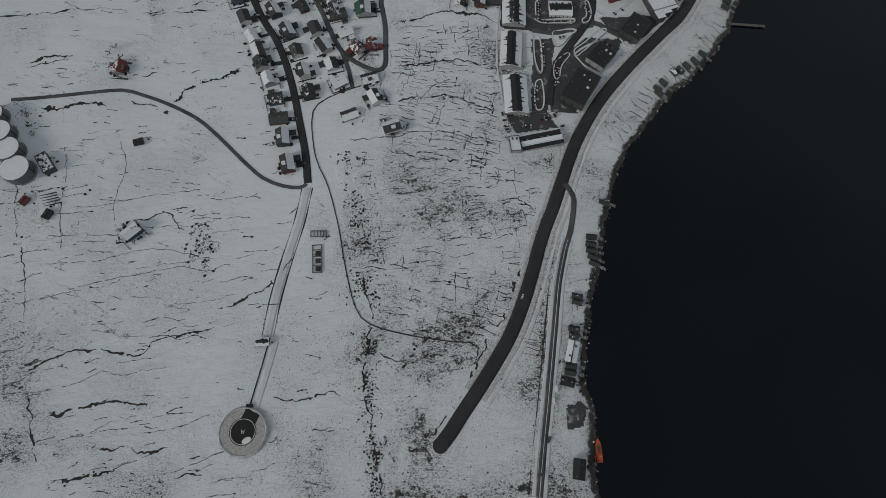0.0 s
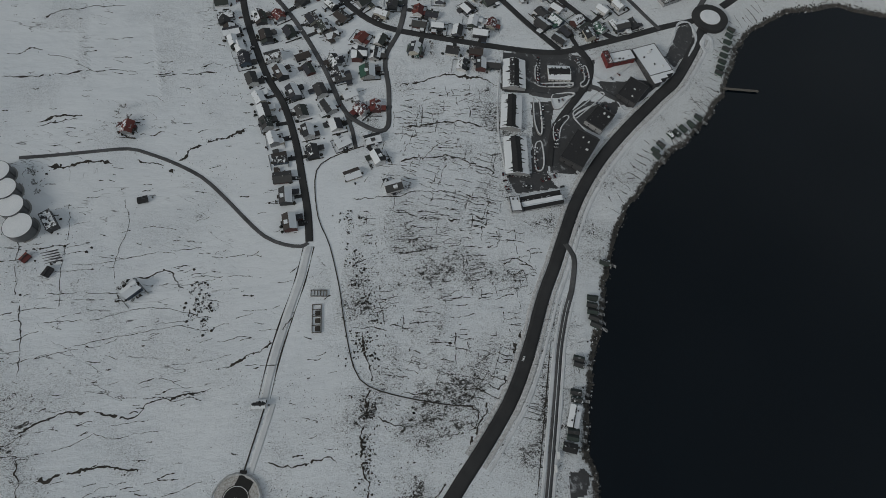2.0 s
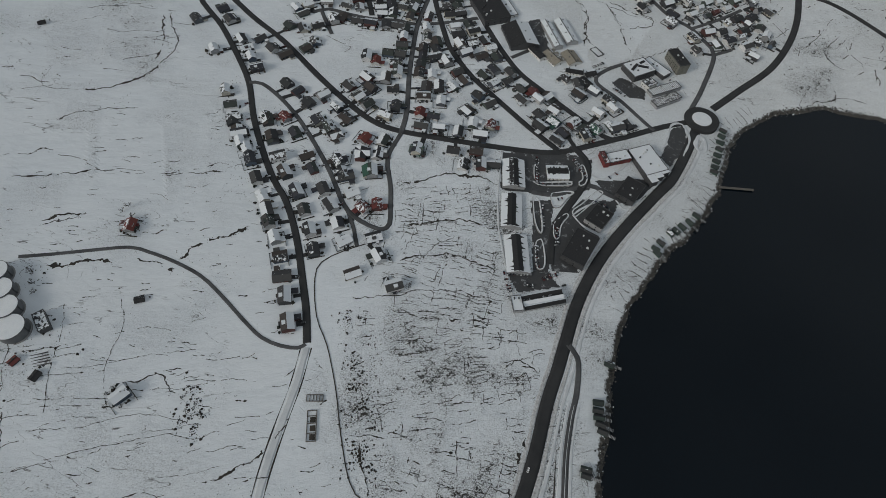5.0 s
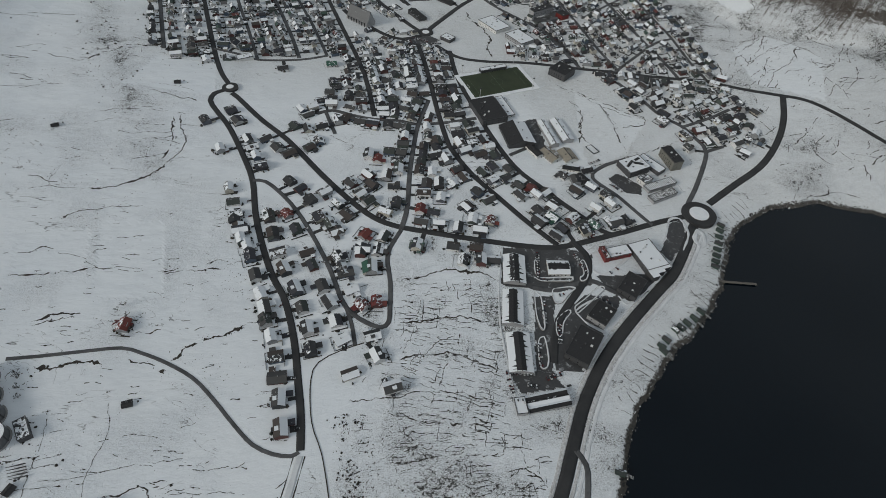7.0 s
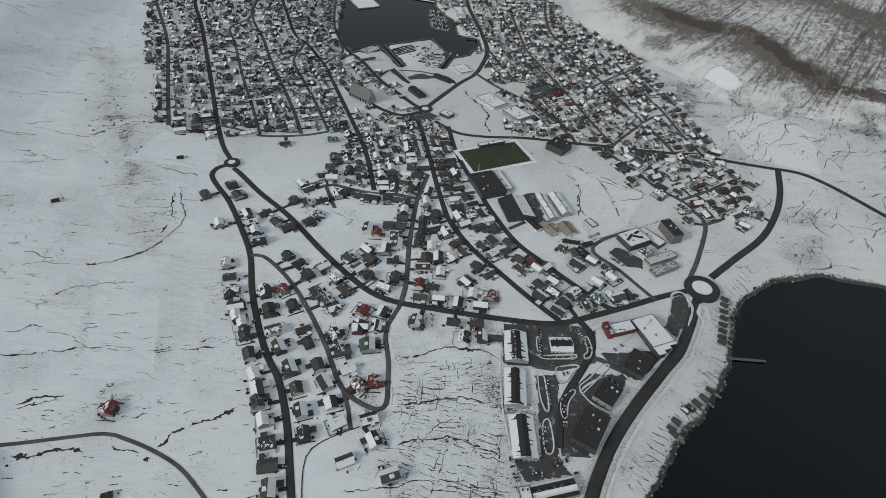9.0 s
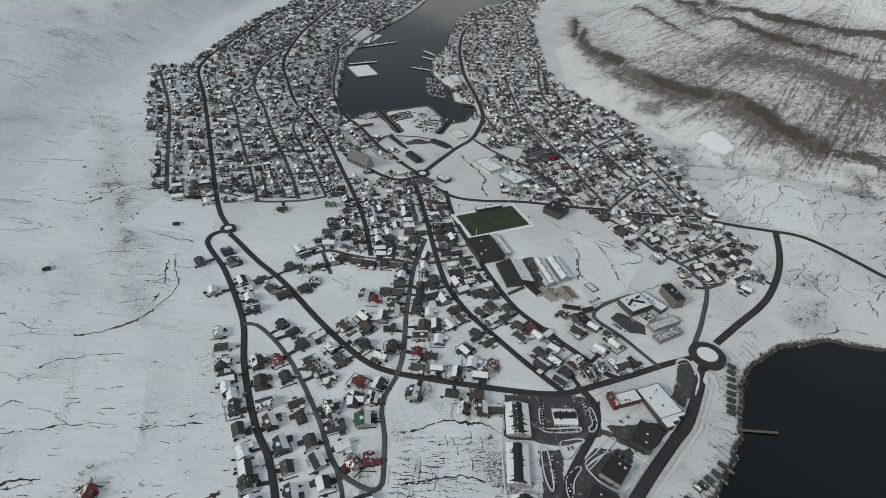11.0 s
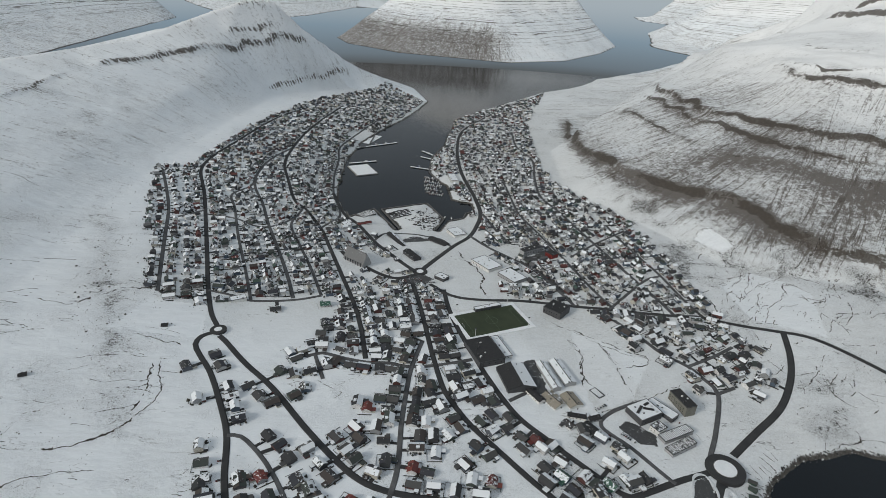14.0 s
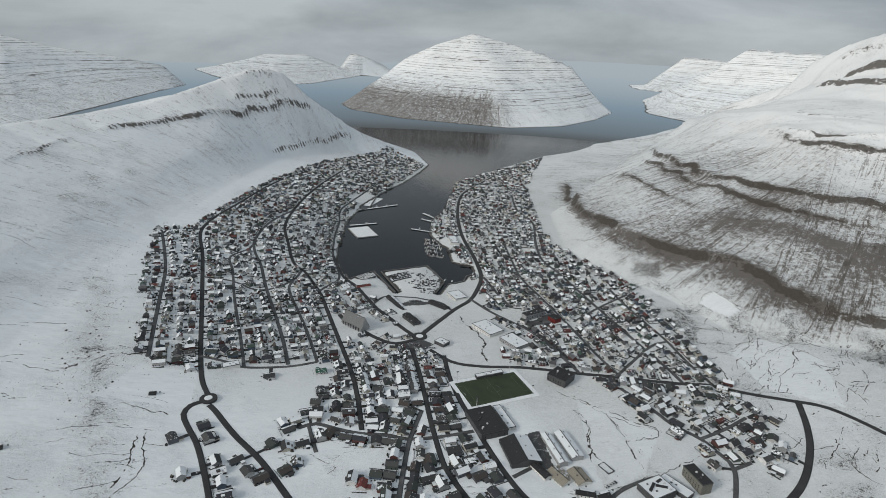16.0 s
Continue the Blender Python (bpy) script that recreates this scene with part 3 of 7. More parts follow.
def ledge_fields(x, y):
    """The lift of the ground by its ledges, their bare faces, and the grass below them."""
    lift, face, veil = np.zeros(x.shape), np.zeros(x.shape), np.zeros(x.shape)
    for tall, wide, reach, strong, line in LEDGES:
        p = np.array(line, float)
        lo, hi = p.min(0) - 170, p.max(0) + 170
        near = (x > lo[0]) & (x < hi[0]) & (y > lo[1]) & (y < hi[1])
        if not near.any():
            continue
        u, v = x[near], y[near]
        u, v = u + 9 * wobble(u, v, 60, 51) + 4 * wobble(u, v, 19, 52), v + 9 * wobble(u, v, 60, 53) + 4 * wobble(u, v, 19, 54)
        d, k = seg_dist(u, v, line)
        i = np.minimum(k.astype(int), len(line) - 2)
        run = p[1:] - p[:-1]
        side = run[i, 0] * (v - p[i, 1]) - run[i, 1] * (u - p[i, 0])
        d = np.where(side > 0, d, -d)
        ends = np.clip(np.minimum(k, len(line) - 1 - k) / 0.8, 0, 1)
        lift[near] += tall * ends * np.where(d > 0, np.exp(-np.abs(d) / 40), np.exp(-np.abs(d) / 6)) * np.clip(1 + 0.6 * wobble(u, v, 70, 55), 0.3, 1.5)
        face[near] = np.maximum(face[near], ends * np.exp(-((d + 0.35 * wide) / (0.75 * wide)) ** 2) * np.clip(0.85 + 0.7 * wobble(u, v, 80, 56), 0, 1) * (0.6 if reach > 30 else 1.0))
        veil[near] = np.maximum(veil[near], strong * ends * np.where(d > 0, np.exp(-np.abs(d) / 7), np.exp(-(d / reach) ** 2)))
    return lift, face, veil


def height(x, y):
    x, y = np.asarray(x, float), np.asarray(y, float)
    z = base_height(x, y)
    for h in HILLS:
        add = hill_height(x, y, h)
        z = np.maximum(z, np.where(add != 0, add, -9)) if h["own"] else z + add * np.clip((z + 1) / 3, 0, 1)
    return z + ledge_fields(x, y)[0] * np.clip((z - 8) / 20, 0, 1)


# ---- the ground and the sea ----
HUB = (0.0, -70.0, 490.0)


def draw_in(x, y, z):
    """Past 3.3 km the distance is drawn together, so that the far islands and the horizon lie within five kilometres."""
    r = np.hypot(x - HUB[0], y - HUB[1])
    f = np.where(r > 3300, (3300 + 1560 * (1 - np.exp(-(r - 3300) / 2600))) / np.maximum(r, 1), 1.0)
    return HUB[0] + (x - HUB[0]) * f, HUB[1] + (y - HUB[1]) * f, HUB[2] + (z - HUB[2]) * f


def sheet(name, radii, angles, zf, mat, attrs=None, reach=None):
    r, a = np.meshgrid(radii, angles, indexing="ij")
    if reach is not None:
        r = np.where(r > 3300, 3300 + (r - 3300) * reach(a), r)
    x, y = HUB[0] + r * np.sin(a), HUB[1] + r * np.cos(a)
    z = zf(x, y)
    extra = attrs(x, y, z, np.hypot(np.gradient(z, radii, axis=0), np.gradient(z, axis=1) / np.maximum(r * np.gradient(a, axis=1), 0.5))) if attrs else {}
    X, Y, Z = draw_in(x, y, z)
    nr, na = r.shape
    i = np.arange(nr * na).reshape(nr, na)
    j = np.roll(i, -1, axis=1)
    faces = np.stack([i[:-1], i[1:], j[1:], j[:-1]], -1).reshape(-1, 4)[:, ::-1]
    me = bpy.data.meshes.new(name)
    me.vertices.add(nr * na)
    me.vertices.foreach_set("co", np.stack([X, Y, Z], -1).astype(np.float32).ravel())
    me.loops.add(faces.size)
    me.loops.foreach_set("vertex_index", faces.ravel().astype(np.int32))
    me.polygons.add(len(faces))
    me.polygons.foreach_set("loop_start", np.arange(0, faces.size, 4, dtype=np.int32))
    me.polygons.foreach_set("loop_total", np.full(len(faces), 4, np.int32))
    me.polygons.foreach_set("use_smooth", np.ones(len(faces), bool))
    me.update(calc_edges=True)
    for k, v in extra.items():
        at = me.attributes.new(k, "FLOAT", "POINT")
        at.data.foreach_set("value", v.astype(np.float32).ravel())
    me.materials.append(mat)
    return new(name, me)


# mown or grazed fields under smooth snow, at the foot of the eastern hill and round the town
CLEAN_FIELDS = [[(518, 951), (553, 971), (573, 897), (549, 889)], [(503, 788), (576, 830), (617, 798), (643, 759), (600, 640), (508, 684)],
                [(215, 644), (311, 581), (266, 502), (230, 480), (205, 520)], [(-170, 90), (-105, 85), (-95, 20), (-150, 0)],
                [(-420, 560), (-300, 560), (-320, 640), (-400, 640)],
                [(-417, 286), (-355, 299), (-339, 241), (-398, 230)], [(-348, 309), (-287, 320), (-257, 220), (-319, 213)]]


def along_foot(x, y):
    """Metres along the foot of the hill that a point lies on."""
    out = x + 0.3 * y
    for h in HILLS:
        ins = inside(x, y, h["foot"])
        if ins.any():
            f = np.array(h["foot"], float)
            run = np.concatenate([[0], np.cumsum(np.hypot(*(np.roll(f, -1, axis=0) - f).T))])
            d, k = seg_dist(x[ins], y[ins], h["foot"], True)
            ring = np.vstack([f, f[:1]])
            tang = np.roll(f, -1, axis=0) - np.roll(f, 1, axis=0)
            tang = tang / np.linalg.norm(tang, axis=1, keepdims=True)
            tang = np.vstack([tang, tang[:1]])
            i = np.arange(len(run))
            fan = sum((c - np.interp(k, i, ring[:, j])) * np.interp(k, i, tang[:, j]) for j, c in enumerate((x[ins], y[ins])))
            out[ins] = np.interp(k, i, run) + fan
    return out


def ground_masks(x, y, z, steep):
    foot_e, foot_w = seg_dist(x, y, HILLS[1]["foot"])[0], seg_dist(x, y, HILLS[0]["foot"])[0]
    east = inside(x, y, HILLS[1]["foot"]) * np.clip((x - 250) / 150, 0, 1) * np.clip(foot_e / 90 + 0.3 * wobble(x, y, 30, 17), 0, 1)
    west = inside(x, y, HILLS[0]["foot"]) * np.clip(foot_w / 160 + 0.2 * wobble(x, y, 40, 18), 0, 1)
    isle = inside(x, y, HILLS[2]["foot"]) * 1.0
    far = inside(x, y, HILLS[3]["foot"]) + inside(x, y, HILLS[4]["foot"]) + inside(x, y, HILLS[6]["foot"]) + inside(x, y, HILLS[7]["foot"])
    _, cliff, veil = ledge_fields(x, y)
    rock = east * np.interp(z, [20, 60, 120, 180, 215, 290, 330], [0.30, 0.44, 0.47, 0.45, 0.38, 0.30, 0.16]) * (1 - 0.4 * np.clip((y - 1250) / 500, 0, 1)) + 0.12 * east * wobble(x, y, 130, 14)
    rock = np.maximum(rock, west * (0.16 + 0.2 * np.exp(-((foot_w - 60) / 60) ** 2) * np.clip((y - 900) / 300, 0, 1)))
    rock = rock + veil * np.clip(0.8 + 0.5 * wobble(x, y, 60, 15), 0.3, 1.2)
    rock = np.maximum(rock, isle * np.clip((270 - z) / 160, 0, 1) * np.clip((640 - x) / 330, 0.3, 1) * 0.6)
    rock = np.maximum(rock, far * np.clip((300 - z) / 240, 0, 1) * 0.30)
    strata = np.clip(isle + far * 0.9, 0, 1) * np.clip((z - 50) / 40, 0, 1)
    tuft = 0.39 + 0.24 * wobble(x, y, 120, 8) + 0.22 * wobble(x, y, 45, 9)
    tuft = tuft + 0.40 * np.exp(-((x - 10 - 0.12 * y) / 70) ** 2 - ((y - 50) / 110) ** 2) + 0.34 * np.clip((-y - 10) / 60, 0, 1) * np.clip((x + 160) / 60, 0, 1)
    tuft = tuft - 0.35 * np.exp(-((x + 120) / 32) ** 2 - ((y - 45) / 36) ** 2)
    tuft = tuft + 0.45 * np.exp(-((x + 470 + 0.55 * (y - 660)) / 26) ** 2) * (y > 380) * (y < 900) + 0.6 * np.clip((x - 420 + 0.1 * (y - 900)) / 60, 0, 1) * np.clip((y - 800) / 60, 0, 1) * np.clip((90 - z) / 30, 0, 1) * np.clip((2300 - y) / 900, 0, 1)
    tuft = tuft + 0.26 * np.clip((x + 75) / 30, 0, 1) * np.clip((420 - y) / 60, 0, 1) + 0.2 * np.clip((-y + 20) / 80, 0, 1) * (x > -420) + 0.22 * np.clip((x - 350) / 60, 0, 1) * np.clip((y - 400) / 40, 0, 1) * (y < 860)
    tuft = tuft + 0.16 * west * np.clip((260 - z) / 80, 0, 1)
    clean = sum(inside(x, y, f) * 1.0 for f in CLEAN_FIELDS)
    tuft, rock = tuft * (1 - 0.8 * np.clip(clean, 0, 1)), rock * (1 - np.clip(clean, 0, 1))
    shore = np.clip(1.2 - z / 3.0, 0, 1)
    thin = 0.36 * np.clip((x - 40) / 260, 0, 1) * (1 - 0.6 * np.clip((z - 200) / 120, 0, 1)) * (y < 3000) + 0.42 * np.clip(1.6 - np.abs(x + 60) / 330, 0, 1) * np.clip((y - 560) / 120, 0, 1) * (y < 2300)
    thin = np.maximum(thin, 0.5 * inside(x, y, [(214, 592), (268, 608), (280, 511), (232, 470), (210, 478), (205, 538)]))
    thin = np.clip(thin * (1 - 0.5 * np.clip(clean, 0, 1)) + 0.06 * wobble(x, y, 90, 61), 0, 1)
    along, rise = along_foot(x, y), z + 0
    return dict(rock=rock, strata=strata, tuft=np.clip(tuft, 0, 1), shore=shore, along=along, rise=rise, cliff=cliff, thin=thin)


def steps(*runs):
    out = [1.0]
    for end, least, rate in runs:
        while out[-1] < end:
            out.append(out[-1] + max(least, out[-1] * rate))
    return np.array(out)


ANGLES = np.concatenate([np.radians(np.arange(-58, 58, 0.22)), np.radians(np.arange(58, 302, 2.5))])
tagged(sheet("ground", steps((700, 5.0, 0.0), (3300, 4.0, 0.0045), (4900, 5.0, 0.004), (9400, 5.0, 0.012)), ANGLES, height, GROUND, ground_masks),
       "snow-covered moorland, fields and terraced mountain slopes", "ground", kind="structure")


def sea_reach(a):
    """The sea runs on to the open horizon in the east; the sheet is cut sooner in the west."""
    return np.clip(0.29 + 0.71 * (np.degrees(np.where(a > math.pi, a - 2 * math.pi, a)) + 10) / 24, 0.29, 1.0)


tagged(sheet("water", steps((3270, 40.0, 0.04)), np.radians(np.arange(0, 360, 1.5)), lambda x, y: x * 0, SEA),
       "dark calm sea in the bay, harbour and sound", "sea", kind="structure")
near_sea = steps((3270, 40.0, 0.04))[-1]
far_sea = np.concatenate([[near_sea], np.geomspace(near_sea + 60, 26000, 60)])
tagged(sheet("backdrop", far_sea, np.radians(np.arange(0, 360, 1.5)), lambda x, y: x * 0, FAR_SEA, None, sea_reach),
       "glowing backdrop of open sea, haze painted in towards the horizon", "sea", kind="structure")

# heights on an even grid, for all that stands on the ground
GX, GY, GS = -820.0, -420.0, 4.0
_gx, _gy = np.meshgrid(GX + GS * np.arange(520), GY + GS * np.arange(800), indexing="ij")
GRID = height(_gx, _gy)


def ground_at(x, y):
    u, v = np.clip((np.asarray(x, float) - GX) / GS, 0, 518.99), np.clip((np.asarray(y, float) - GY) / GS, 0, 798.99)
    i, j = u.astype(int), v.astype(int)
    a, b = u - i, v - j
    return (GRID[i, j] * (1 - a) + GRID[i + 1, j] * a) * (1 - b) + (GRID[i, j + 1] * (1 - a) + GRID[i + 1, j + 1] * a) * b


# ---- roads ----
def link(name, verts, faces, mat, parent=None, smooth=False):
    me = bpy.data.meshes.new(name)
    me.from_pydata([tuple(map(float, v)) for v in verts], [], faces)
    for mm in (mat if isinstance(mat, (list, tuple)) else [mat]):
        me.materials.append(mm)
    if smooth:
        me.polygons.foreach_set("use_smooth", np.ones(len(me.polygons), bool))
    ob = new(name, me)
    ob.parent = parent
    return ob


def smooth_line(pts, step=8.0):
    """A soft curve through the points, in even steps."""
    p = np.array(pts, float)
    p = np.vstack([2 * p[0] - p[1], p, 2 * p[-1] - p[-2]])
    out = []
    for i in range(1, len(p) - 2):
        n = max(2, int(np.hypot(*(p[i + 1] - p[i])) / step))
        for k in range(n):
            t = k / n
            out.append(0.5 * (2 * p[i] + (p[i + 1] - p[i - 1]) * t + (2 * p[i - 1] - 5 * p[i] + 4 * p[i + 1] - p[i + 2]) * t ** 2
                              + (3 * p[i] - 3 * p[i + 1] + p[i + 2] - p[i - 1]) * t ** 3))
    out.append(p[-2])
    return np.array(out)


def normals(line):
    d = np.gradient(line, axis=0)
    d /= np.maximum(np.linalg.norm(d, axis=1, keepdims=True), 1e-6)
    return np.stack([-d[:, 1], d[:, 0]], -1)


def ribbon(name, line, width, mat, lift, parent=None, ragged=0.0):
    nv = normals(line)
    offs = np.linspace(-0.5, 0.5, 5)
    w = np.full(len(line), float(width))
    if ragged:
        w = w * (1 + ragged * wobble(line[:, 0], line[:, 1], 9, 6) + ragged * wobble(line[:, 0], line[:, 1], 31, 7))
    v = []
    for o in offs:
        q = line + nv * (w * o)[:, None]
        v.append(np.column_stack([q, ground_at(q[:, 0], q[:, 1]) + lift]))
    edge = []
    for s in (0, -1):
        q = v[s].copy()
        q[:, 2] -= lift + 0.6
        edge.append(q)
    rows = [edge[0]] + v + [edge[1]]
    n = len(line)
    faces = [(a * n + i, (a + 1) * n + i, (a + 1) * n + i + 1, a * n + i + 1) for a in range(len(rows) - 1) for i in range(n - 1)]
    return link(name, np.vstack(rows), [f[::-1] for f in faces], mat, parent, True)


STREETS = []
ROAD_LABEL = {"gravel_path": "narrow dark gravel path through the snow", "farm_road": "narrow dark farm road across the snow"}


def road(name, width, pts):
    line = smooth_line(pts)
    STREETS.append((name, width, line))
    lift = 0.35 + 0.004 * len(STREETS)
    tagged(ribbon(name, line, width, PEAT if width < 3 else STREET if width < 6.5 else ASPHALT, lift), ROAD_LABEL.get(name, "cleared dark wet asphalt road between snowy verges"),
           "road", kind="structure")


road("coast_road", 12, [(22, -145), (30, -135), (40, -120), (56, -97), (78, -62), (91, -34), (102, -3), (114, 35), (127, 67), (137, 94), (154, 137), (181, 184), (215, 227), (257, 273), (280, 297), (303, 333), (323, 369), (331, 384)])
road("shore_road", 5.2, [(139, 91), (146, 79), (146, 66), (141, 42), (135, 25), (127, -7), (122, -38), (116, -77), (110, -114), (104, -149), (99, -182)])
road("upper_street", 7, [(-99, 78), (-104, 109), (-113, 145), (-121, 176), (-132, 209), (-144, 236), (-159, 259), (-177, 297), (-196, 346), (-212, 401), (-234, 446), (-264, 498), (-289, 530), (-302, 550), (-301, 568), (-292, 578)])
road("farm_road", 3.4, [(-100, 77), (-106, 73), (-121, 74), (-139, 81), (-158, 97), (-181, 119), (-204, 138), (-231, 151), (-256, 159), (-274, 162), (-304, 155), (-334, 147), (-360, 141)])
road("through_road", 7.5, [(-280, 574), (-270, 566), (-230, 524), (-185, 483), (-133, 423), (-93, 381), (-64, 356), (-37, 344), (3, 337), (48, 331), (94, 326), (133, 324), (160, 328), (195, 341), (239, 359), (279, 377), (321, 393)])
road("hook_street", 5, [(-212, 402), (-197, 402), (-173, 382), (-148, 352), (-122, 311), (-101, 272), (-85, 236), (-73, 220), (-56, 209), (-42, 205), (-35, 212), (-35, 229), (-37, 262), (-42, 289), (-41, 309), (-30, 338)])
road("spur_street", 4, [(-79, 226), (-71, 206), (-65, 182)])
road("hill_street", 7, [(-290, 596), (-310, 628), (-339, 697), (-377, 797), (-424, 920), (-473, 1046), (-523, 1165), (-531, 1269), (-520, 1394), (-507, 1548), (-484, 1708), (-433, 1881)])
road("side_street", 6, [(-398, 660), (-427, 739), (-460, 830), (-500, 940), (-547, 1040), (-587, 1119)])
road("side_street", 5, [(-482, 902), (-458, 932), (-442, 960)])
road("side_street", 5, [(-266, 669), (-303, 762), (-350, 875), (-394, 993), (-421, 1058), (-403, 1120), (-403, 1179)])
road("side_street", 6, [(-208, 690), (-235, 762), (-275, 856), (-319, 956), (-354, 1045), (-393, 1126), (-410, 1203), (-410, 1319), (-384, 1443)])
road("side_street", 5, [(-168, 706), (-201, 790), (-236, 869), (-274, 956), (-278, 1007)])
road("side_street", 5, [(-432, 945), (-378, 948), (-332, 930), (-301, 950), (-278, 1007), (-274, 1065)])
road("side_street", 5, [(-333, 682), (-295, 677), (-266, 669), (-207, 685), (-168, 706)])
road("centre_street", 7, [(-80, 552), (-96, 626), (-117, 697), (-148, 781), (-186, 883), (-219, 969), (-266, 1056), (-299, 1094), (-338, 1201), (-373, 1309), (-384, 1443), (-382, 1605), (-365, 1781), (-334, 1988)])
road("side_street", 5, [(-219, 969), (-198, 1073), (-234, 1204), (-253, 1328), (-262, 1449), (-274, 1565), (-240, 1743), (-201, 1904)])
road("side_street", 6, [(-158, 549), (-139, 559), (-109, 551), (-79, 545), (-44, 545), (-23, 540), (19, 547), (63, 562)])
road("side_street", 6, [(-30, 338), (-25, 375), (-25, 439), (-22, 497), (-18, 540), (-6, 597)])
road("centre_street", 7, [(-28, 768), (-15, 708), (-2, 634), (7, 579), (20, 515), (29, 487), (53, 443), (84, 404), (113, 369), (137, 343), (151, 329)])
road("sports_street", 7, [(25, 749), (33, 688), (46, 631), (62, 583), (78, 535), (98, 486), (116, 453), (140, 426), (163, 401), (190, 374), (208, 356), (221, 351)])
road("harbour_road", 9, [(-14, 814), (-6, 832), (21, 885), (48, 936), (80, 985), (99, 1048), (110, 1116), (106, 1189), (90, 1288), (73, 1413), (70, 1609), (91, 1820), (162, 1978), (268, 2201), (388, 2403), (495, 2597)])
road("harbour_road", 8, [(-20, 806), (-45, 837), (-73, 879), (-103, 924), (-137, 990), (-166, 1042), (-196, 1098), (-234, 1204)])
road("centre_street", 8, [(-23, 798), (-55, 782), (-84, 794), (-116, 822), (-140, 840), (-164, 876)])
road("east_road", 7, [(2, 766), (38, 730), (82, 720), (143, 721), (195, 715), (238, 709), (289, 705), (340, 698), (390, 693), (432, 691), (453, 681), (489, 668), (532, 655), (566, 644), (593, 622), (622, 585), (649, 547), (690, 500), (745, 450)])
road("link_road", 9, [(541, 654), (522, 598), (497, 550), (458, 500), (404, 456), (359, 419)])
road("side_street", 6, [(390, 693), (380, 735), (358, 807), (336, 901), (315, 989), (285, 1123), (261, 1209), (263, 1325), (279, 1489), (252, 1622), (256, 1809)])
road("side_street", 5, [(434, 691), (421, 748), (411, 819), (396, 891), (380, 977), (373, 1041)])
road("side_street", 5, [(297, 707), (278, 761), (259, 842), (240, 921), (217, 1014), (195, 1108), (188, 1210), (179, 1324)])
road("side_street", 6, [(80, 985), (113, 927), (152, 878), (171, 857), (196, 812), (221, 748), (234, 711)])
road("quay_road", 5, [(-110, 940), (-92, 986), (-58, 990), (-13, 981), (21, 967), (40, 930)])
road("side_street", 5, [(264, 886), (328, 950), (402, 1013)])
road("side_street", 5, [(289, 705), (374, 798), (411, 819)])
road("side_street", 6, [(289, 673), (317, 632), (336, 598), (364, 571), (375, 549), (384, 519), (354, 455), (330, 415)])
road("side_street", 5, [(364, 571), (413, 596), (447, 617)])
road("side_street", 5, [(383, 519), (412, 532)])
road("works_road", 8, [(168, 337), (182, 318), (182, 294), (169, 270), (151, 244), (139, 223), (132, 197), (129, 176)])
road("works_road", 6, [(116, 266), (143, 265), (180, 281), (197, 273), (217, 263)])
road("school_road", 5, [(105, 484), (129, 501), (146, 514), (147, 531)])
road("school_road", 5, [(274, 373), (266, 382), (239, 419), (212, 450), (227, 472), (261, 491), (295, 502)])
road("harbour_road", 6, [(114, 1115), (136, 1014), (156, 943)])
road("gravel_path", 0.9, [(-57, 186), (-78, 176), (-97, 162), (-101, 143), (-94, 104), (-81, 76), (-69, 37), (-61, 1), (-50, -36), (-37, -50), (-7, -58), (31, -63), (49, -63)])
road("gravel_path", 0.9, [(-117, -63), (-121, -87), (-125, -109), (-127, -121)])
road("side_street", 5, [(-148, 556), (-138, 530), (-128, 506)])



# ---- makers ----
def ground_z(x, y):
    return float(ground_at(x, y))


def box(cx, cy, z0, z1, lx, ly):
    x, y = lx / 2, ly / 2
    v = [(cx + a, cy + b, z) for z in (z0, z1) for a, b in ((-x, -y), (x, -y), (x, y), (-x, y))]
    f = [(3, 2, 1, 0), (4, 5, 6, 7), (0, 1, 5, 4), (1, 2, 6, 5), (2, 3, 7, 6), (3, 0, 4, 7)]
    return v, f


def gather(*meshes):
    v, f = [], []
    for mv, mf in meshes:
        k = len(v)
        v += list(mv)
        f += [tuple(i + k for i in q) for q in mf]
    return v, f


def part(name, mesh, mat, parent, label=""):
    ob = link(name, mesh[0], mesh[1], mat, parent)
    if label:
        ob["label"] = label
    return ob


def placed(mesh, x, y, z, turn):
    c, s = math.cos(radians(turn)), math.sin(radians(turn))
    return [(x + a * c - b * s, y + a * s + b * c, z + h) for a, b, h in mesh[0]], mesh[1]


def gable_walls(lx, ly, h, rise, below=2.0):
    x, y = lx / 2, ly / 2
    v = [(-x, -y, -below), (x, -y, -below), (x, y, -below), (-x, y, -below), (-x, -y, h), (x, -y, h), (x, y, h), (-x, y, h), (-x, 0, h + rise), (x, 0, h + rise)]
    return v, [(0, 1, 5, 4), (2, 3, 7, 6), (1, 2, 6, 9, 5), (3, 0, 4, 8, 7)]


def slope_slab(lx, ly, h, rise, side, over=0.5, thick=0.3):
    """One slope of a pitched roof, with thickness and eaves."""
    x, y = lx / 2 + over, ly / 2
    k = rise / y
    e = y + over
    low, top = h - over * k, h + rise
    s = side
    v = [(-x, s * e, low), (x, s * e, low), (x, 0, top), (-x, 0, top)]
    v += [(a, b, c + thick) for a, b, c in v]
    f = [(0, 1, 2, 3), (7, 6, 5, 4), (0, 4, 5, 1), (1, 5, 6, 2), (2, 6, 7, 3), (3, 7, 4, 0)]
    return v, (f if s > 0 else [q[::-1] for q in f])


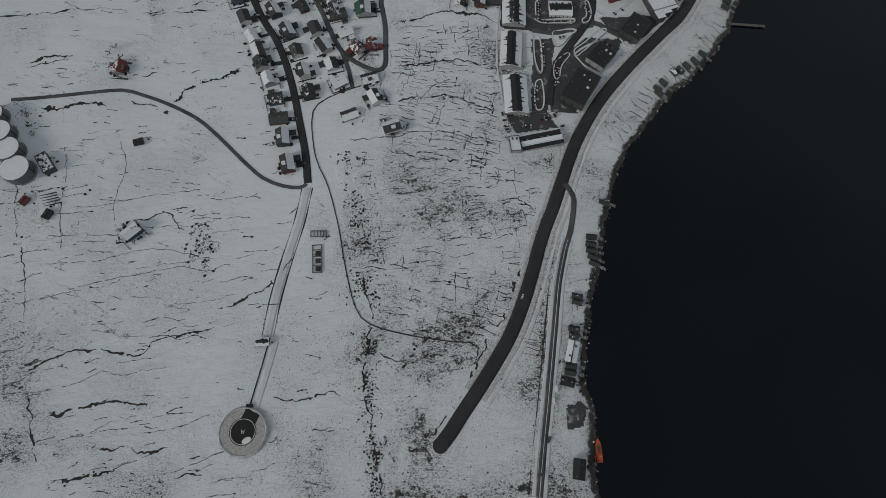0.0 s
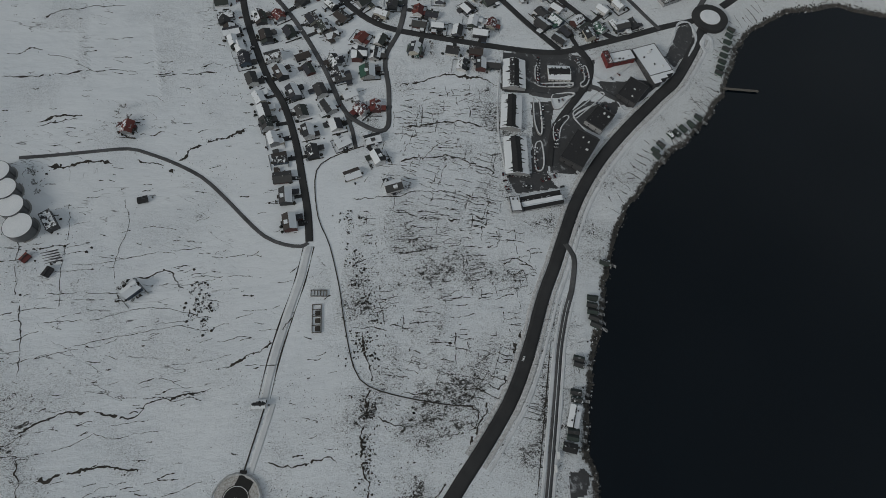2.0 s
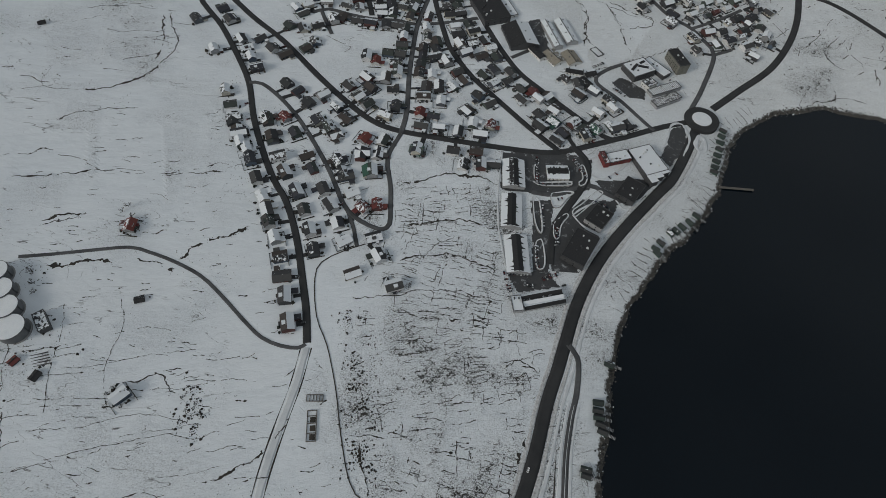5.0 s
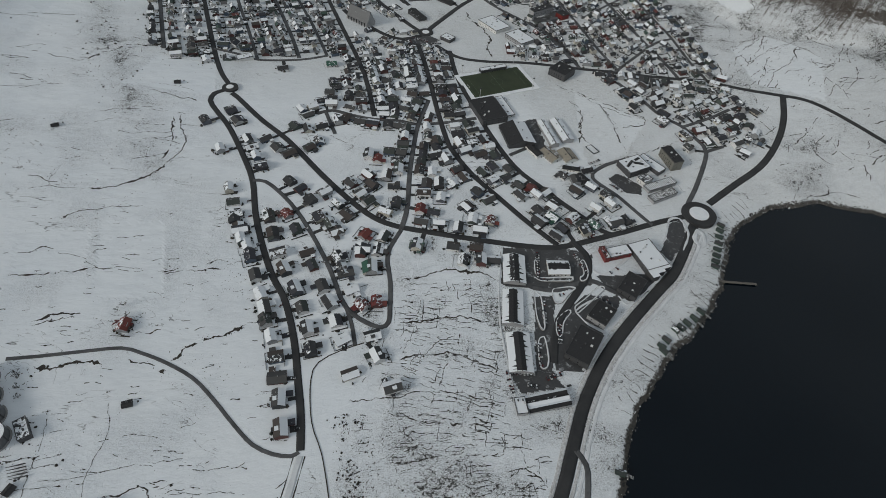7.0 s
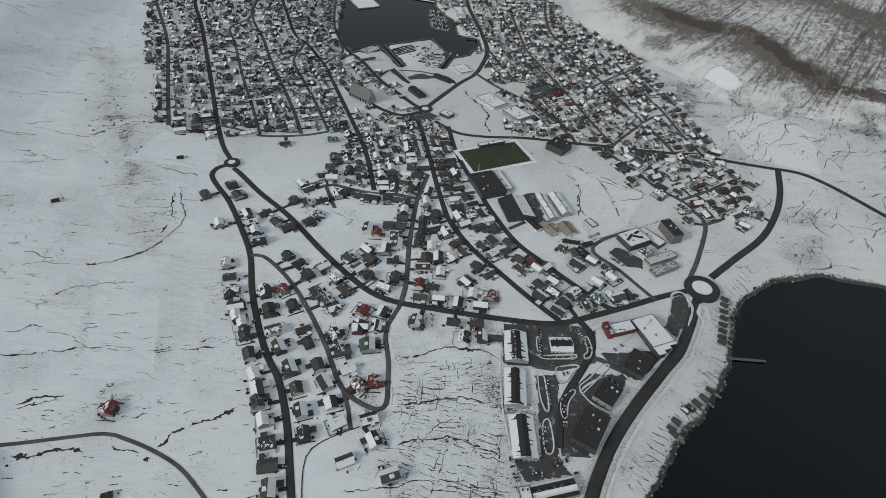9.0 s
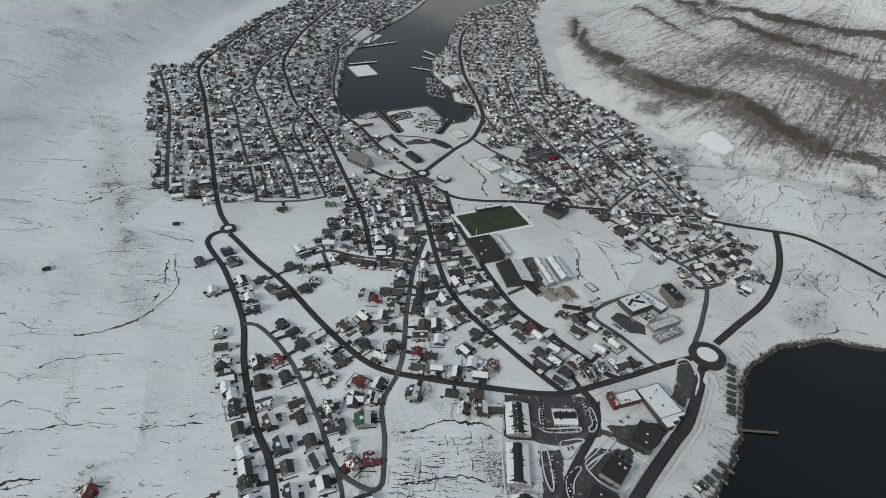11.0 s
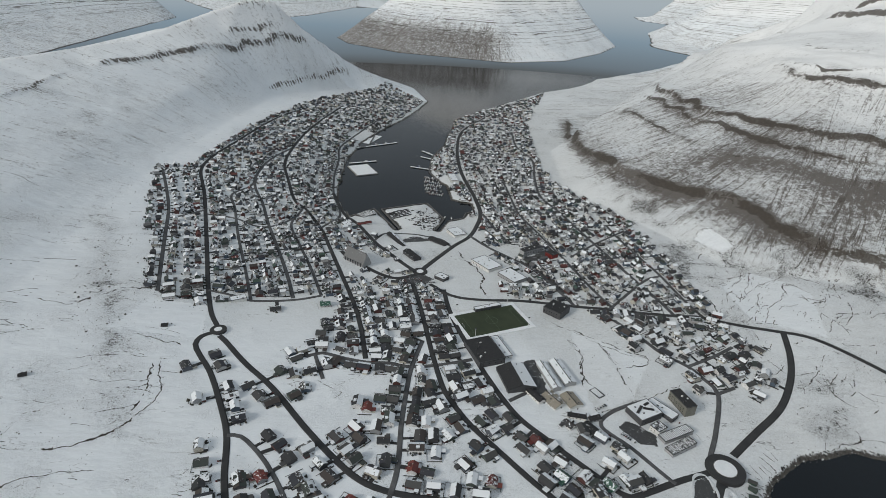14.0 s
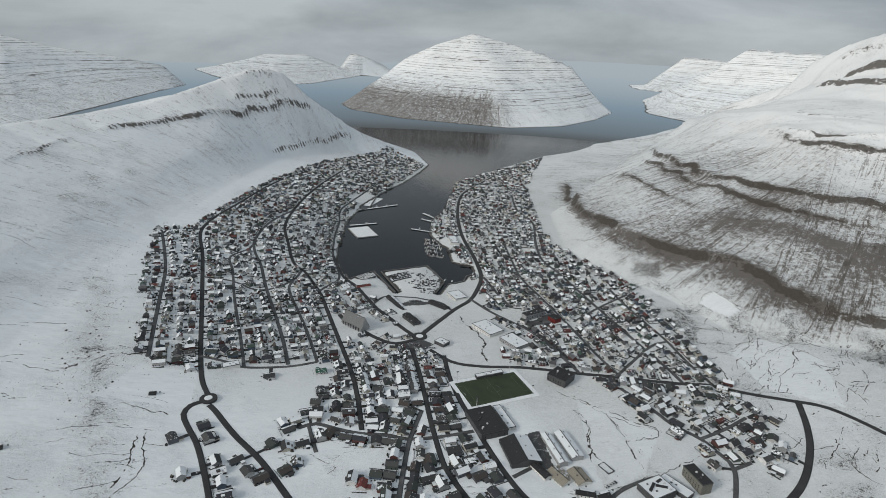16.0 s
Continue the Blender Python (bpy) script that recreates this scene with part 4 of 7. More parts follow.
def thing(name, x, y, turn, label, category, group="", z=None, lx=0.0, ly=0.0):
    ob = new(name)
    ob.empty_display_size = 1.0
    if z is None:
        c, s = math.cos(radians(turn)), math.sin(radians(turn))
        z = min(ground_z(x + a * c - b * s, y + a * s + b * c) for a in (-lx / 2, lx / 2) for b in (-ly / 2, ly / 2))
    ob.matrix_basis = pose(x, y, z, 0, 0, turn)
    return tagged(ob, label, category, group)


WINDOW = None


def windows(parent, lx, ly, rows, step, h0=1.0):
    """Rows of window panes, slightly proud of the long walls."""
    global WINDOW
    if WINDOW is None:
        me = bpy.data.meshes.new("window")
        v, f = box(0, 0, 0, 1.3, 1.2, 0.12)
        me.from_pydata(v, [], f)
        me.materials.append(GLASS)
        WINDOW = me
    for r in range(rows):
        for i in range(max(1, int((lx - 1.5) / step))):
            for s in (-1, 1):
                o = new("window", WINDOW)
                o.parent = parent
                o.matrix_basis = pose(-lx / 2 + step * 0.6 + i * step, s * (ly / 2 + 0.03), h0 + r * 2.8)


TAKEN = []   # middle and radius of what stands on the ground


def building(name, label, category, x, y, lx, ly, turn, h, roof, wall_mat, roof_mat):
    if roof in ("gable", "steep") and ly > lx:
        lx, ly, turn = ly, lx, turn + 90
    b = thing(name, x, y, turn, label, category, z=None, lx=lx, ly=ly)
    TAKEN.append((x, y, 0.5 * math.hypot(lx, ly)))
    other = HALL_DARK if roof_mat is HALL_SPLIT else roof_mat
    if roof in ("gable", "steep"):
        rise = ly * (0.16 if roof == "gable" else 0.95)
        eave = h - rise if roof == "gable" else h * 0.3
        part("wall", gable_walls(lx, ly, eave, rise), wall_mat, b)
        part("roof_slope", slope_slab(lx, ly, eave, rise, -1), HALL_WHITE if roof_mat is HALL_SNOWY else other, b)
        part("roof_slope", slope_slab(lx, ly, eave, rise, 1), HALL_WHITE if roof_mat in (HALL_SPLIT, HALL_SNOWY) else roof_mat, b)
        if roof_mat is HALL_SNOWY:
            for s in (-1, 1):
                v, f = slope_slab(lx - 0.4, ly * 0.42, eave + rise * 0.6, rise * 0.42, s, 0.0, 0.36)
                rg = random.Random(int(lx * 10 + s))
                part("bare_strip", (v, f), HALL_DARK, b, "bare dark strip along the ridge")
                for i in range(int(lx / 3)):
                    if rg.random() < 0.45:
                        w, reach = rg.uniform(0.5, 1.7), rg.uniform(0.26, 0.46)
                        px = -lx / 2 + 2.5 + i * 3 + rg.uniform(-1, 1)
                        vv = [(px + dx * w, s * k * ly, eave + rise * (1 - 2 * k) + 0.42) for dx, k in ((-1, 0.19), (1, 0.19), (rg.uniform(0.3, 0.9), (0.19 + reach) / 2), (rg.uniform(-0.3, 0.5), reach), (-0.5, (0.21 + reach) / 2))]
                        part("thawed_patch", (vv, [(0, 1, 2, 3, 4) if s < 0 else (4, 3, 2, 1, 0)]), HALL_DARK, b)
        part("ridge", box(0, 0, eave + rise + 0.1, eave + rise + 0.5, lx + 1.0, 0.9), HALL_DARK, b, "bare dark ridge capping")
        if roof == "steep":
            for i in range(7):
                for s in (-1, 1):
                    part("slit_window", box(-lx / 2 + 5 + i * (lx - 10) / 6, s * (ly / 2 + 0.4), 0.5, eave + 3.5, 1.2, 1.2), GLASS, b)
        else:
            for i in range(2 + int(lx / 12)):
                part("roof_vent", box(-lx / 2 + 4 + i * 9.0, (1 - 2 * (i % 2)) * ly * 0.2, eave + rise * 0.55, eave + rise * 0.6 + 1.2, 1.3, 1.3), DARK_CLAD, b)
    elif roof == "triple":
        part("wall", box(0, 0, -2, h - 2.2, lx, ly), wall_mat, b)
        for i in (-1, 0, 1):
            w = ly / 3
            for s in (-1, 1):
                v, f = slope_slab(lx, w, h - 2.0, 2.0, s, 0.15)
                part("roof_slope", ([(p, q + i * w, r) for p, q, r in v], f), HALL_WHITE if s * (i + 2) in (1, -2, 3) else HALL_DARK, b)
    else:
        part("wall", box(0, 0, -2, h - 0.4, lx, ly), wall_mat, b)
        part("roof_deck", box(0, 0, h - 0.4, h, lx + 0.6, ly + 0.6), roof_mat, b)
        rim = gather(box(0, ly / 2, h, h + 0.5, lx + 0.8, 0.5), box(0, -ly / 2, h, h + 0.5, lx + 0.8, 0.5),
                     box(lx / 2, 0, h, h + 0.5, 0.5, ly - 0.6), box(-lx / 2, 0, h, h + 0.5, 0.5, ly - 0.6))
        part("parapet", rim, DARK_CLAD, b)
        rr = random.Random(int(x * 7 + y))
        for i in range(3 + int(lx * ly / 300)):
            part("roof_unit", box(rr.uniform(-0.38, 0.38) * lx, rr.uniform(-0.38, 0.38) * ly, h, h + rr.uniform(0.6, 1.6), rr.uniform(1, 2.6), rr.uniform(1, 2)), STEEL if i % 2 else DARK_CLAD, b)
        if roof == "ribs":
            for i in range(int(lx / 2.6)):
                part("roof_rib", box(-lx / 2 + 1.5 + i * 2.6, 0, h, h + 0.45, 0.7, ly - 1), GREY_CLAD, b)
    if name == "storage_hall":
        for i, d in enumerate((11, 7, 3.5)):
            px, py = lx / 2 + d / 2, (i - 1) * ly / 3
            bay = part("stepped_bay", box(px, py, -2, h - 0.5, d, ly / 3 - 0.05), wall_mat, b)
            part("bay_roof", box(px + 0.2, py, h - 0.5, h - 0.1, d + 0.5, ly / 3 - 0.05), roof_mat, bay)
    windows(b, lx, ly, max(1, int((h if roof in ("flat", "ribs") else h - 2) / 3.2)) if roof != "steep" else 0, 4.2 if category != "hall" else 9)
    return b


def make_house(x, y, turn, rr, label, roof_mats, wall_mat):
    lx, ly = rr.uniform(12.5, 17), rr.uniform(9, 12)
    h, rise = rr.choice((3.0, 3.6, 5.2, 5.6)), rr.uniform(2.0, 3.4)
    b = thing("house", x, y, turn, label, "house", "houses of the town", lx=lx, ly=ly)
    part("wall", gable_walls(lx, ly, h, rise), wall_mat, b)
    for s, m in zip((-1, 1), roof_mats):
        part("roof_slope", slope_slab(lx, ly, h, rise, s), m, b)
    part("chimney", box(rr.uniform(-3, 3), 0.3, h + rise - 0.6, h + rise + 1.0, 0.9, 0.9), CONCRETE, b)
    if rr.random() < 0.75:
        w, d, o = rr.uniform(4, 6), rr.uniform(4, 6.5), rr.choice((-1, 1))
        px = o * (lx / 2 - w / 2 - rr.uniform(0, 2))
        wing = part("extension", box(px, -ly / 2 - d / 2 + 0.2, -2, 2.5, w, d), wall_mat, b)
        part("extension_roof", box(px, -ly / 2 - d / 2 - 0.0, 2.5, 2.8, w + 0.5, d + 0.4), roof_mats[1], wing)
    if rr.random() < 0.35:
        w = rr.uniform(3, 4.5)
        dx, px = rr.uniform(-2, 2), rr.uniform(-2, 2)
        dormer = part("dormer", box(dx, ly * 0.22, h, h + rise * 0.8, w, ly * 0.35), wall_mat, b)
        part("dormer_roof", box(dx, ly * 0.22, h + rise * 0.8, h + rise * 0.8 + 0.25, w + 0.5, ly * 0.37), roof_mats[0], dormer)
        porch = part("porch", box(px, ly / 2 + 1.2, -1.5, 2.4, 3, 2.2), wall_mat, b)
        part("porch_roof", box(px, ly / 2 + 1.2, 2.4, 2.65, 3.5, 2.6), roof_mats[1], porch)
    if y < 330:
        windows(b, lx, ly, 1, 4.6)
    return b


# ---- the town ----
building("warehouse", "long grey warehouse with a snow-covered pitched roof", "warehouse", 97, 288, 39, 24, -92, 8, "gable", GREY_CLAD, HALL_SNOWY)
building("warehouse", "warehouse with a snowy pitched roof and a dark bare ridge", "warehouse", 92, 237, 43, 21, -94, 8, "gable", GREY_CLAD, HALL_SNOWY)
building("warehouse", "long workshop with a snow-covered roof and dark end bay", "warehouse", 95, 184, 44, 23, -89, 8, "gable", GREY_CLAD, HALL_SNOWY)
building("workshop_annex", "low annex with a flat roof under smooth snow", "warehouse", 92, 128, 16, 10, -82, 5, "flat", GREY_CLAD, HALL_WHITE)
building("workshop", "low workshop with three parallel snow-streaked roofs", "warehouse", 118, 135, 41, 17, 14, 7, "triple", GREY_CLAD, HALL_SNOWY)
building("shop", "shop with a dark flat roof and snowy roof edges", "shop", 147, 294, 19, 24, -89, 7, "gable", WHITE_CLAD, HALL_SNOWY)
building("industrial_hall", "large black flat-roofed industrial hall", "hall", 161, 195, 25, 41, -31, 9, "flat", DARK_CLAD, HALL_DARK)
building("industrial_hall", "dark hall with a light grey gable wall", "hall", 186, 235, 21, 26, -38, 8, "flat", GREY_CLAD, HALL_DARK)
building("industrial_hall", "wide dark-roofed storage hall beside the coast road", "hall", 227, 275, 22, 31, -36, 7, "flat", DARK_CLAD, HALL_DARK)
building("supermarket", "long shop with a snowy roof and red walls", "shop", 219, 321, 29, 14, 18, 7, "flat", RED_CLAD, HALL_WHITE)
building("entrance_block", "red-walled entrance block of the shop", "shop", 203, 317, 18, 6, -76, 8, "flat", RED_CLAD, HALL_RED)
building("storage_hall", "large hall with a snow-white roof and stepped end", "hall", 254, 319, 41, 29, -69, 9, "flat", DARK_CLAD, HALL_WHITE)
building("grandstand", "narrow grandstand with a snowy roof beside the football pitch", "grandstand", 93, 692, 44, 8, 22, 6, "flat", DARK_CLAD, HALL_WHITE)
building("swimming_hall", "large dark flat-roofed sports hall with small skylights", "hall", 80, 576, 38, 53, 21, 9, "flat", DARK_CLAD, HALL_DARK)
building("hall_annex", "low snow-roofed annex along the dark sports hall", "hall", 105, 592, 11, 49, 20, 4, "flat", WHITE_CLAD, HALL_WHITE)
building("sports_hall", "tall sports hall with one dark and one snowy roof slope", "hall", 118, 525, 47, 38, -76, 12, "gable", DARK_CLAD, HALL_SPLIT)
building("school_wing", "long school wing with a snow-covered roof", "school", 162, 533, 54, 12, -75, 8, "gable", GREY_CLAD, HALL_WHITE)
building("school_wing", "long school wing with a snow-covered roof", "school", 182, 542, 49, 16, -74, 8, "gable", GREY_CLAD, HALL_WHITE)
building("community_wing", "long low wing with a snowy flat roof", "school", 296, 483, 38, 15, -52, 6, "flat", DARK_CLAD, HALL_WHITE)
building("apartment_block", "tall olive-grey slab block with rows of windows", "apartment block", 325, 493, 33, 15, -73, 15, "flat", OLIVE_CLAD, HALL_DARK)
building("glasshouse_hall", "low hall with ribbed snow-dusted roof", "hall", 299, 443, 45, 12, 25, 6, "ribs", GREY_CLAD, HALL_SNOWY)
building("glasshouse_hall", "low hall with ribbed snow-dusted roof", "hall", 298, 424, 40, 12, 29, 6, "ribs", GREY_CLAD, HALL_SNOWY)
building("office_block", "small white office block beside the ribbed halls", "office", 280, 449, 13, 15, -56, 8, "flat", WHITE_CLAD, HALL_SNOWY)
building("church", "grey concrete church with a very steep roof and tall slit windows", "church", -129, 837, 48, 21, -39, 15, "steep", GREY_CLAD, HALL_GREY)
building("quay_shed", "white quayside shed with snowy roof", "warehouse", -192, 1367, 50, 21, -77, 8, "flat", WHITE_CLAD, HALL_WHITE)
building("quay_shed", "white-roofed fish hall on the harbour edge", "warehouse", 52, 1341, 52, 19, -81, 8, "flat", WHITE_CLAD, HALL_WHITE)
building("fish_factory", "large pale fish factory on the quay", "factory", -205, 1706, 44, 103, -18, 9, "flat", WHITE_CLAD, HALL_SNOWY)
building("quay_shed", "quayside shed with a snowy flat roof", "warehouse", 53, 1000, 36, 27, -62, 8, "flat", WHITE_CLAD, HALL_WHITE)
building("quay_shed", "low white quay building with a snowy flat roof", "warehouse", -173, 1003, 22, 16, -60, 7, "flat", WHITE_CLAD, HALL_WHITE)
building("quay_shed", "red-roofed quay building beside the harbour road", "warehouse", -140, 1024, 30, 11, 28, 6, "gable", WHITE_CLAD, RED_ROOF)
building("rack_shed", "open quay shed with ribbed dark and snowy roof bays", "warehouse", -143, 1084, 36, 26, 48, 5, "ribs", DARK_CLAD, HALL_SNOWY)
building("net_shed", "long dark-roofed shed beside the quay road", "warehouse", 16, 950, 44, 15, -42, 7, "gable", DARK_CLAD, HALL_DARK)
building("bus_hall", "dark-roofed hall beside the roundabout", "hall", -33, 872, 40, 15, -57, 9, "gable", DARK_CLAD, HALL_DARK)
building("town_hall", "long dark building on the quay road", "hall", -66, 952, 70, 13, -60, 7, "gable", DARK_CLAD, HALL_SPLIT)
building("fuel_kiosk", "small dark kiosk with a snowy flat roof", "kiosk", -60, 853, 9, 8, -60, 4, "flat", DARK_CLAD, HALL_WHITE)
building("town_shop", "flat white-roofed shop near the roundabout", "shop", 22, 788, 20, 16, -40, 6, "flat", DARK_CLAD, HALL_WHITE)
building("fish_hall", "wide white-roofed hall beside the snowy field", "factory", 103, 846, 48, 32, -53, 8, "flat", WHITE_CLAD, HALL_WHITE)
building("fish_hall", "low white-roofed hall wing with light wells", "factory", 144, 799, 42, 30, -53, 7, "flat", GREY_CLAD, HALL_WHITE)
building("college", "long grey college block with a band of windows", "school", 192, 903, 46, 13, 33, 12, "flat", GREY_CLAD, HALL_DARK)
building("college_hall", "red-walled college hall with a dark flat roof", "school", 229, 889, 18, 16, -55, 9, "flat", RED_CLAD, HALL_DARK)
building("school_pavilion", "pavilion with a beige tiled pitched roof", "school", 161, 489, 27, 21, -56, 6, "gable", WHITE_CLAD, HALL_BEIGE)
building("school_pavilion", "pavilion with a beige tiled pitched roof", "school", 184, 490, 25, 19, -69, 6, "gable", WHITE_CLAD, HALL_BEIGE)
court = building("community_centre", "square dark-walled centre with a snowy flat roof crossed by dark skylights", "school", 270, 474, 34, 27, 27, 10, "flat", DARK_CLAD, HALL_WHITE)
for x, y, lx, ly, turn in ((-6, 2, 15, 3.4, 28), (5, -2, 13, 3.0, -40), (9, 6, 8, 3.0, 10)):
    part("skylight", placed(box(0, 0, 10.0, 11.2, lx, ly), x, y, 0, turn), HALL_DARK, court)
building("terraced_house", "long dark-roofed house beside the school", "house", 139, 494, 26, 10, -58, 6, "gable", WHITE_CLAD, HALL_DARK)
building("terraced_house", "low L-shaped house with snow on its roof", "house", 185, 464, 22, 10, -10, 5, "gable", WHITE_CLAD, HALL_SPLIT)
building("terraced_house", "low house with a dark roof and a snowy garden", "house", 205, 462, 16, 11, 20, 5, "gable", GREY_CLAD, HALL_SPLIT)
building("terraced_house", "dark-roofed house beside the school road", "house", 197, 444, 17, 10, -56, 6, "gable", DARK_CLAD, HALL_DARK)
building("hotel", "large dark-walled hotel with a flat roof", "hotel", 201, 690, 30, 30, -41, 11, "flat", DARK_CLAD, HALL_DARK)
building("depot_building", "dark flat-roofed depot building with a snowy light well", "warehouse", -317, 80, 19, 9, -53, 6, "flat", DARK_CLAD, HALL_SNOWY)
building("boat_shed", "white-roofed long boat shed on the shore", "boathouse", 134, -69, 18, 9, -105, 5, "gable", GREEN_CLAD, HALL_WHITE)
building("boat_shed", "dark green boat shed on the shore", "boathouse", 128, -94, 7, 11, -103, 5, "gable", GREEN_CLAD, HALL_DARK)
building("shore_warehouse", "black-roofed shore warehouse beside the landing", "warehouse", 132, -162, 15, 9, -98, 6, "gable", DARK_CLAD, HALL_DARK)
building("field_shed", "dark roofed shed at the head of the path", "shed", -122, -67, 6, 10, -87, 4, "gable", DARK_CLAD, HALL_SNOWY)
building("care_home", "pale low building with a snowy flat roof", "apartment block", -284, 667, 12, 23, -63, 6, "flat", WHITE_CLAD, HALL_WHITE)
ROW_WEST = [(-217, 336), (-206, 318), (-194, 297), (-187, 282), (-176, 257), (-166, 235), (-158, 217), (-154, 203), (-145, 185), (-136, 164), (-131, 143), (-125, 122), (-118, 95), (-234, 382), (-224, 361), (-217, 342), (-209, 323), (-202, 305)]
ROW_MIDDLE = [(-180, 343), (-170, 316), (-160, 289), (-150, 267), (-137, 241), (-128, 220), (-116, 196), (-107, 173), (-147, 327), (-130, 295), (-121, 277), (-106, 249), (-96, 229), (-87, 208), (-78, 185), (-182, 346), (-172, 319)]
ROW_HOOK = [(-111, 339), (-102, 328), (-95, 289), (-85, 270), (-77, 247), (-72, 301), (-54, 304), (-58, 278), (-49, 325), (-52, 191), (-43, 171), (-66, 151), (-26, 139), (-168, 405), (-154, 394), (-139, 376), (-124, 390), (-106, 371), (-93, 356), (-125, 349), (-111, 338), (-100, 329)]
ROW_ROUND = [(-270, 532), (-257, 510), (-237, 476), (-230, 459), (-217, 444), (-207, 426), (-214, 481), (-196, 465), (-295, 503), (-262, 450), (-163, 467), (-146, 487), (-144, 519), (-132, 527), (-119, 540), (-165, 511), (-182, 514)]
ROW_NORTH = [(-95, 410), (-83, 393), (-75, 425), (-65, 426), (-79, 465), (-42, 454), (-53, 427), (-43, 408), (-72, 377), (-50, 363), (-38, 379), (-18, 444), (-3, 417), (12, 418), (-6, 399), (15, 394), (-7, 350), (13, 347), (-11, 314), (-70, 303), (-51, 304), (-94, 292), (-93, 273)]
ROW_CENTRE = [(40, 448), (49, 434), (29, 421), (60, 405), (77, 398), (47, 381), (53, 361), (36, 345), (61, 343), (97, 437), (109, 453), (79, 429), (114, 424), (114, 406), (134, 408), (154, 409), (172, 448), (187, 440), (186, 421), (206, 429), (223, 415), (206, 392), (226, 402)]
ROW_FRONT = [(241, 375), (220, 371), (228, 364), (188, 370), (176, 373), (160, 355), (190, 347), (132, 353), (142, 343), (133, 381), (56, 317), (61, 298), (75, 300), (30, 316), (41, 297)]
ROW_EAST = [(397, 626), (371, 603), (440, 634), (434, 661), (431, 597), (456, 598), (462, 575), (437, 569), (403, 562), (411, 546), (433, 537), (386, 540), (362, 549), (359, 521), (484, 611), (438, 518), (334, 604), (340, 586), (299, 607), (391, 646), (373, 666), (333, 636), (435, 690), (454, 673), (460, 642)]
RED_ROOFS = [(-161, 350), (-70, 326), (-66, 227), (-49, 234), (-67, 458), (-9, 372), (74, 359), (131, 424), (-279, 185)]
GREEN_ROOFS = [(-62, 278), (-11, 314), (150, 371), (192, 372), (-157, 679)]
SHORE_HUTS = [(176, 74), (160, 37), (159, 30), (159, 24), (160, 18), (161, 12), (142, -20), (142, -25), (137, -49), (137, -55), (132, -81), (131, -86), (300, 251), (290, 241), (280, 234), (272, 228), (265, 225), (252, 212), (245, 204), (246, 199), (364, 383), (360, 374), (356, 364), (352, 353), (347, 343), (343, 333), (339, 324), (336, 316)]
FARMS = [(-238, 22)]
for x, y, lx, ly, turn, roof in ((-249, 109, 8, 6, 20, HALL_DARK), (-306, 34, 8, 6, 70, HALL_DARK), (-326, 45, 7, 6, 60, RED_ROOF), (-456, 454, 8, 6, 30, HALL_DARK), (-354, 581, 8, 7, 15, HALL_DARK)):
    building("field_shed", "small dark timber shed alone in the snowy field", "shed", x, y, lx, ly, turn, 3, "gable", DARK_CLAD, roof)
FIELD_HOUSES = [(-226, 654), (-176, 465), (-180, 554)]
WEST_TOWN = [(-401, 647), (-536, 923), (-604, 1137), (-547, 1192), (-537, 1543), (-440, 2005), (-210, 2453), (-49, 2294), (-174, 1829), (-244, 1625), (-252, 1432), (-205, 1110), (-157, 1038), (-75, 908), (-23, 798), (-93, 785), (-157, 831), (-112, 697), (-168, 698), (-264, 657), (-323, 647)]
MID_TOWN = [(-137, 666), (-110, 698), (-134, 783), (-31, 768), (24, 737), (77, 535), (102, 480), (34, 474), (8, 455), (-29, 451), (-41, 515), (-107, 540), (-176, 538)]
LOW_TOWN = [(-104, 442), (3, 538), (33, 505), (105, 478), (217, 356), (150, 333), (-17, 345), (-84, 397)]
EAST_TOWN = [(113, 984), (99, 1081), (37, 1302), (1, 1415), (-4, 1506), (29, 1655), (58, 1881), (72, 1994), (250, 2247), (486, 2546), (321, 1932), (297, 1575), (302, 1326), (382, 1158), (428, 1077), (456, 741), (458, 691), (342, 705), (127, 728), (117, 811)]
SOUTH_TOWN = [(225, 757), (438, 704), (467, 654), (472, 538), (399, 525), (336, 597), (278, 644)]
STREET_POINTS = np.vstack([ln for _, _, ln in STREETS])
STREET_TURN = np.concatenate([np.degrees(np.arctan2(*np.gradient(ln, axis=0).T[::-1])) for _, _, ln in STREETS])
STREET_HALF = np.concatenate([np.full(len(ln), w / 2) for _, w, ln in STREETS])


def nearest_street(x, y):
    d = np.hypot(STREET_POINTS[:, 0] - x, STREET_POINTS[:, 1] - y)
    i = int(np.argmin(d))
    return d[i] - STREET_HALF[i], float(STREET_TURN[i]), STREET_POINTS[i]


rr = random.Random(5)
LABELS = ["white clad house with a dark pitched roof", "dark timber house with a half-snowed roof", "painted wooden house with one snowy roof slope",
          "small gabled house with a black roof and chimney", "house with a snow-covered roof in a fenced garden"]
PLANS = []
for i in range(14):
    PLANS.append((rr.random(), LABELS[i % 5]))
FIRST = {}
HOUSE_SPOTS = []


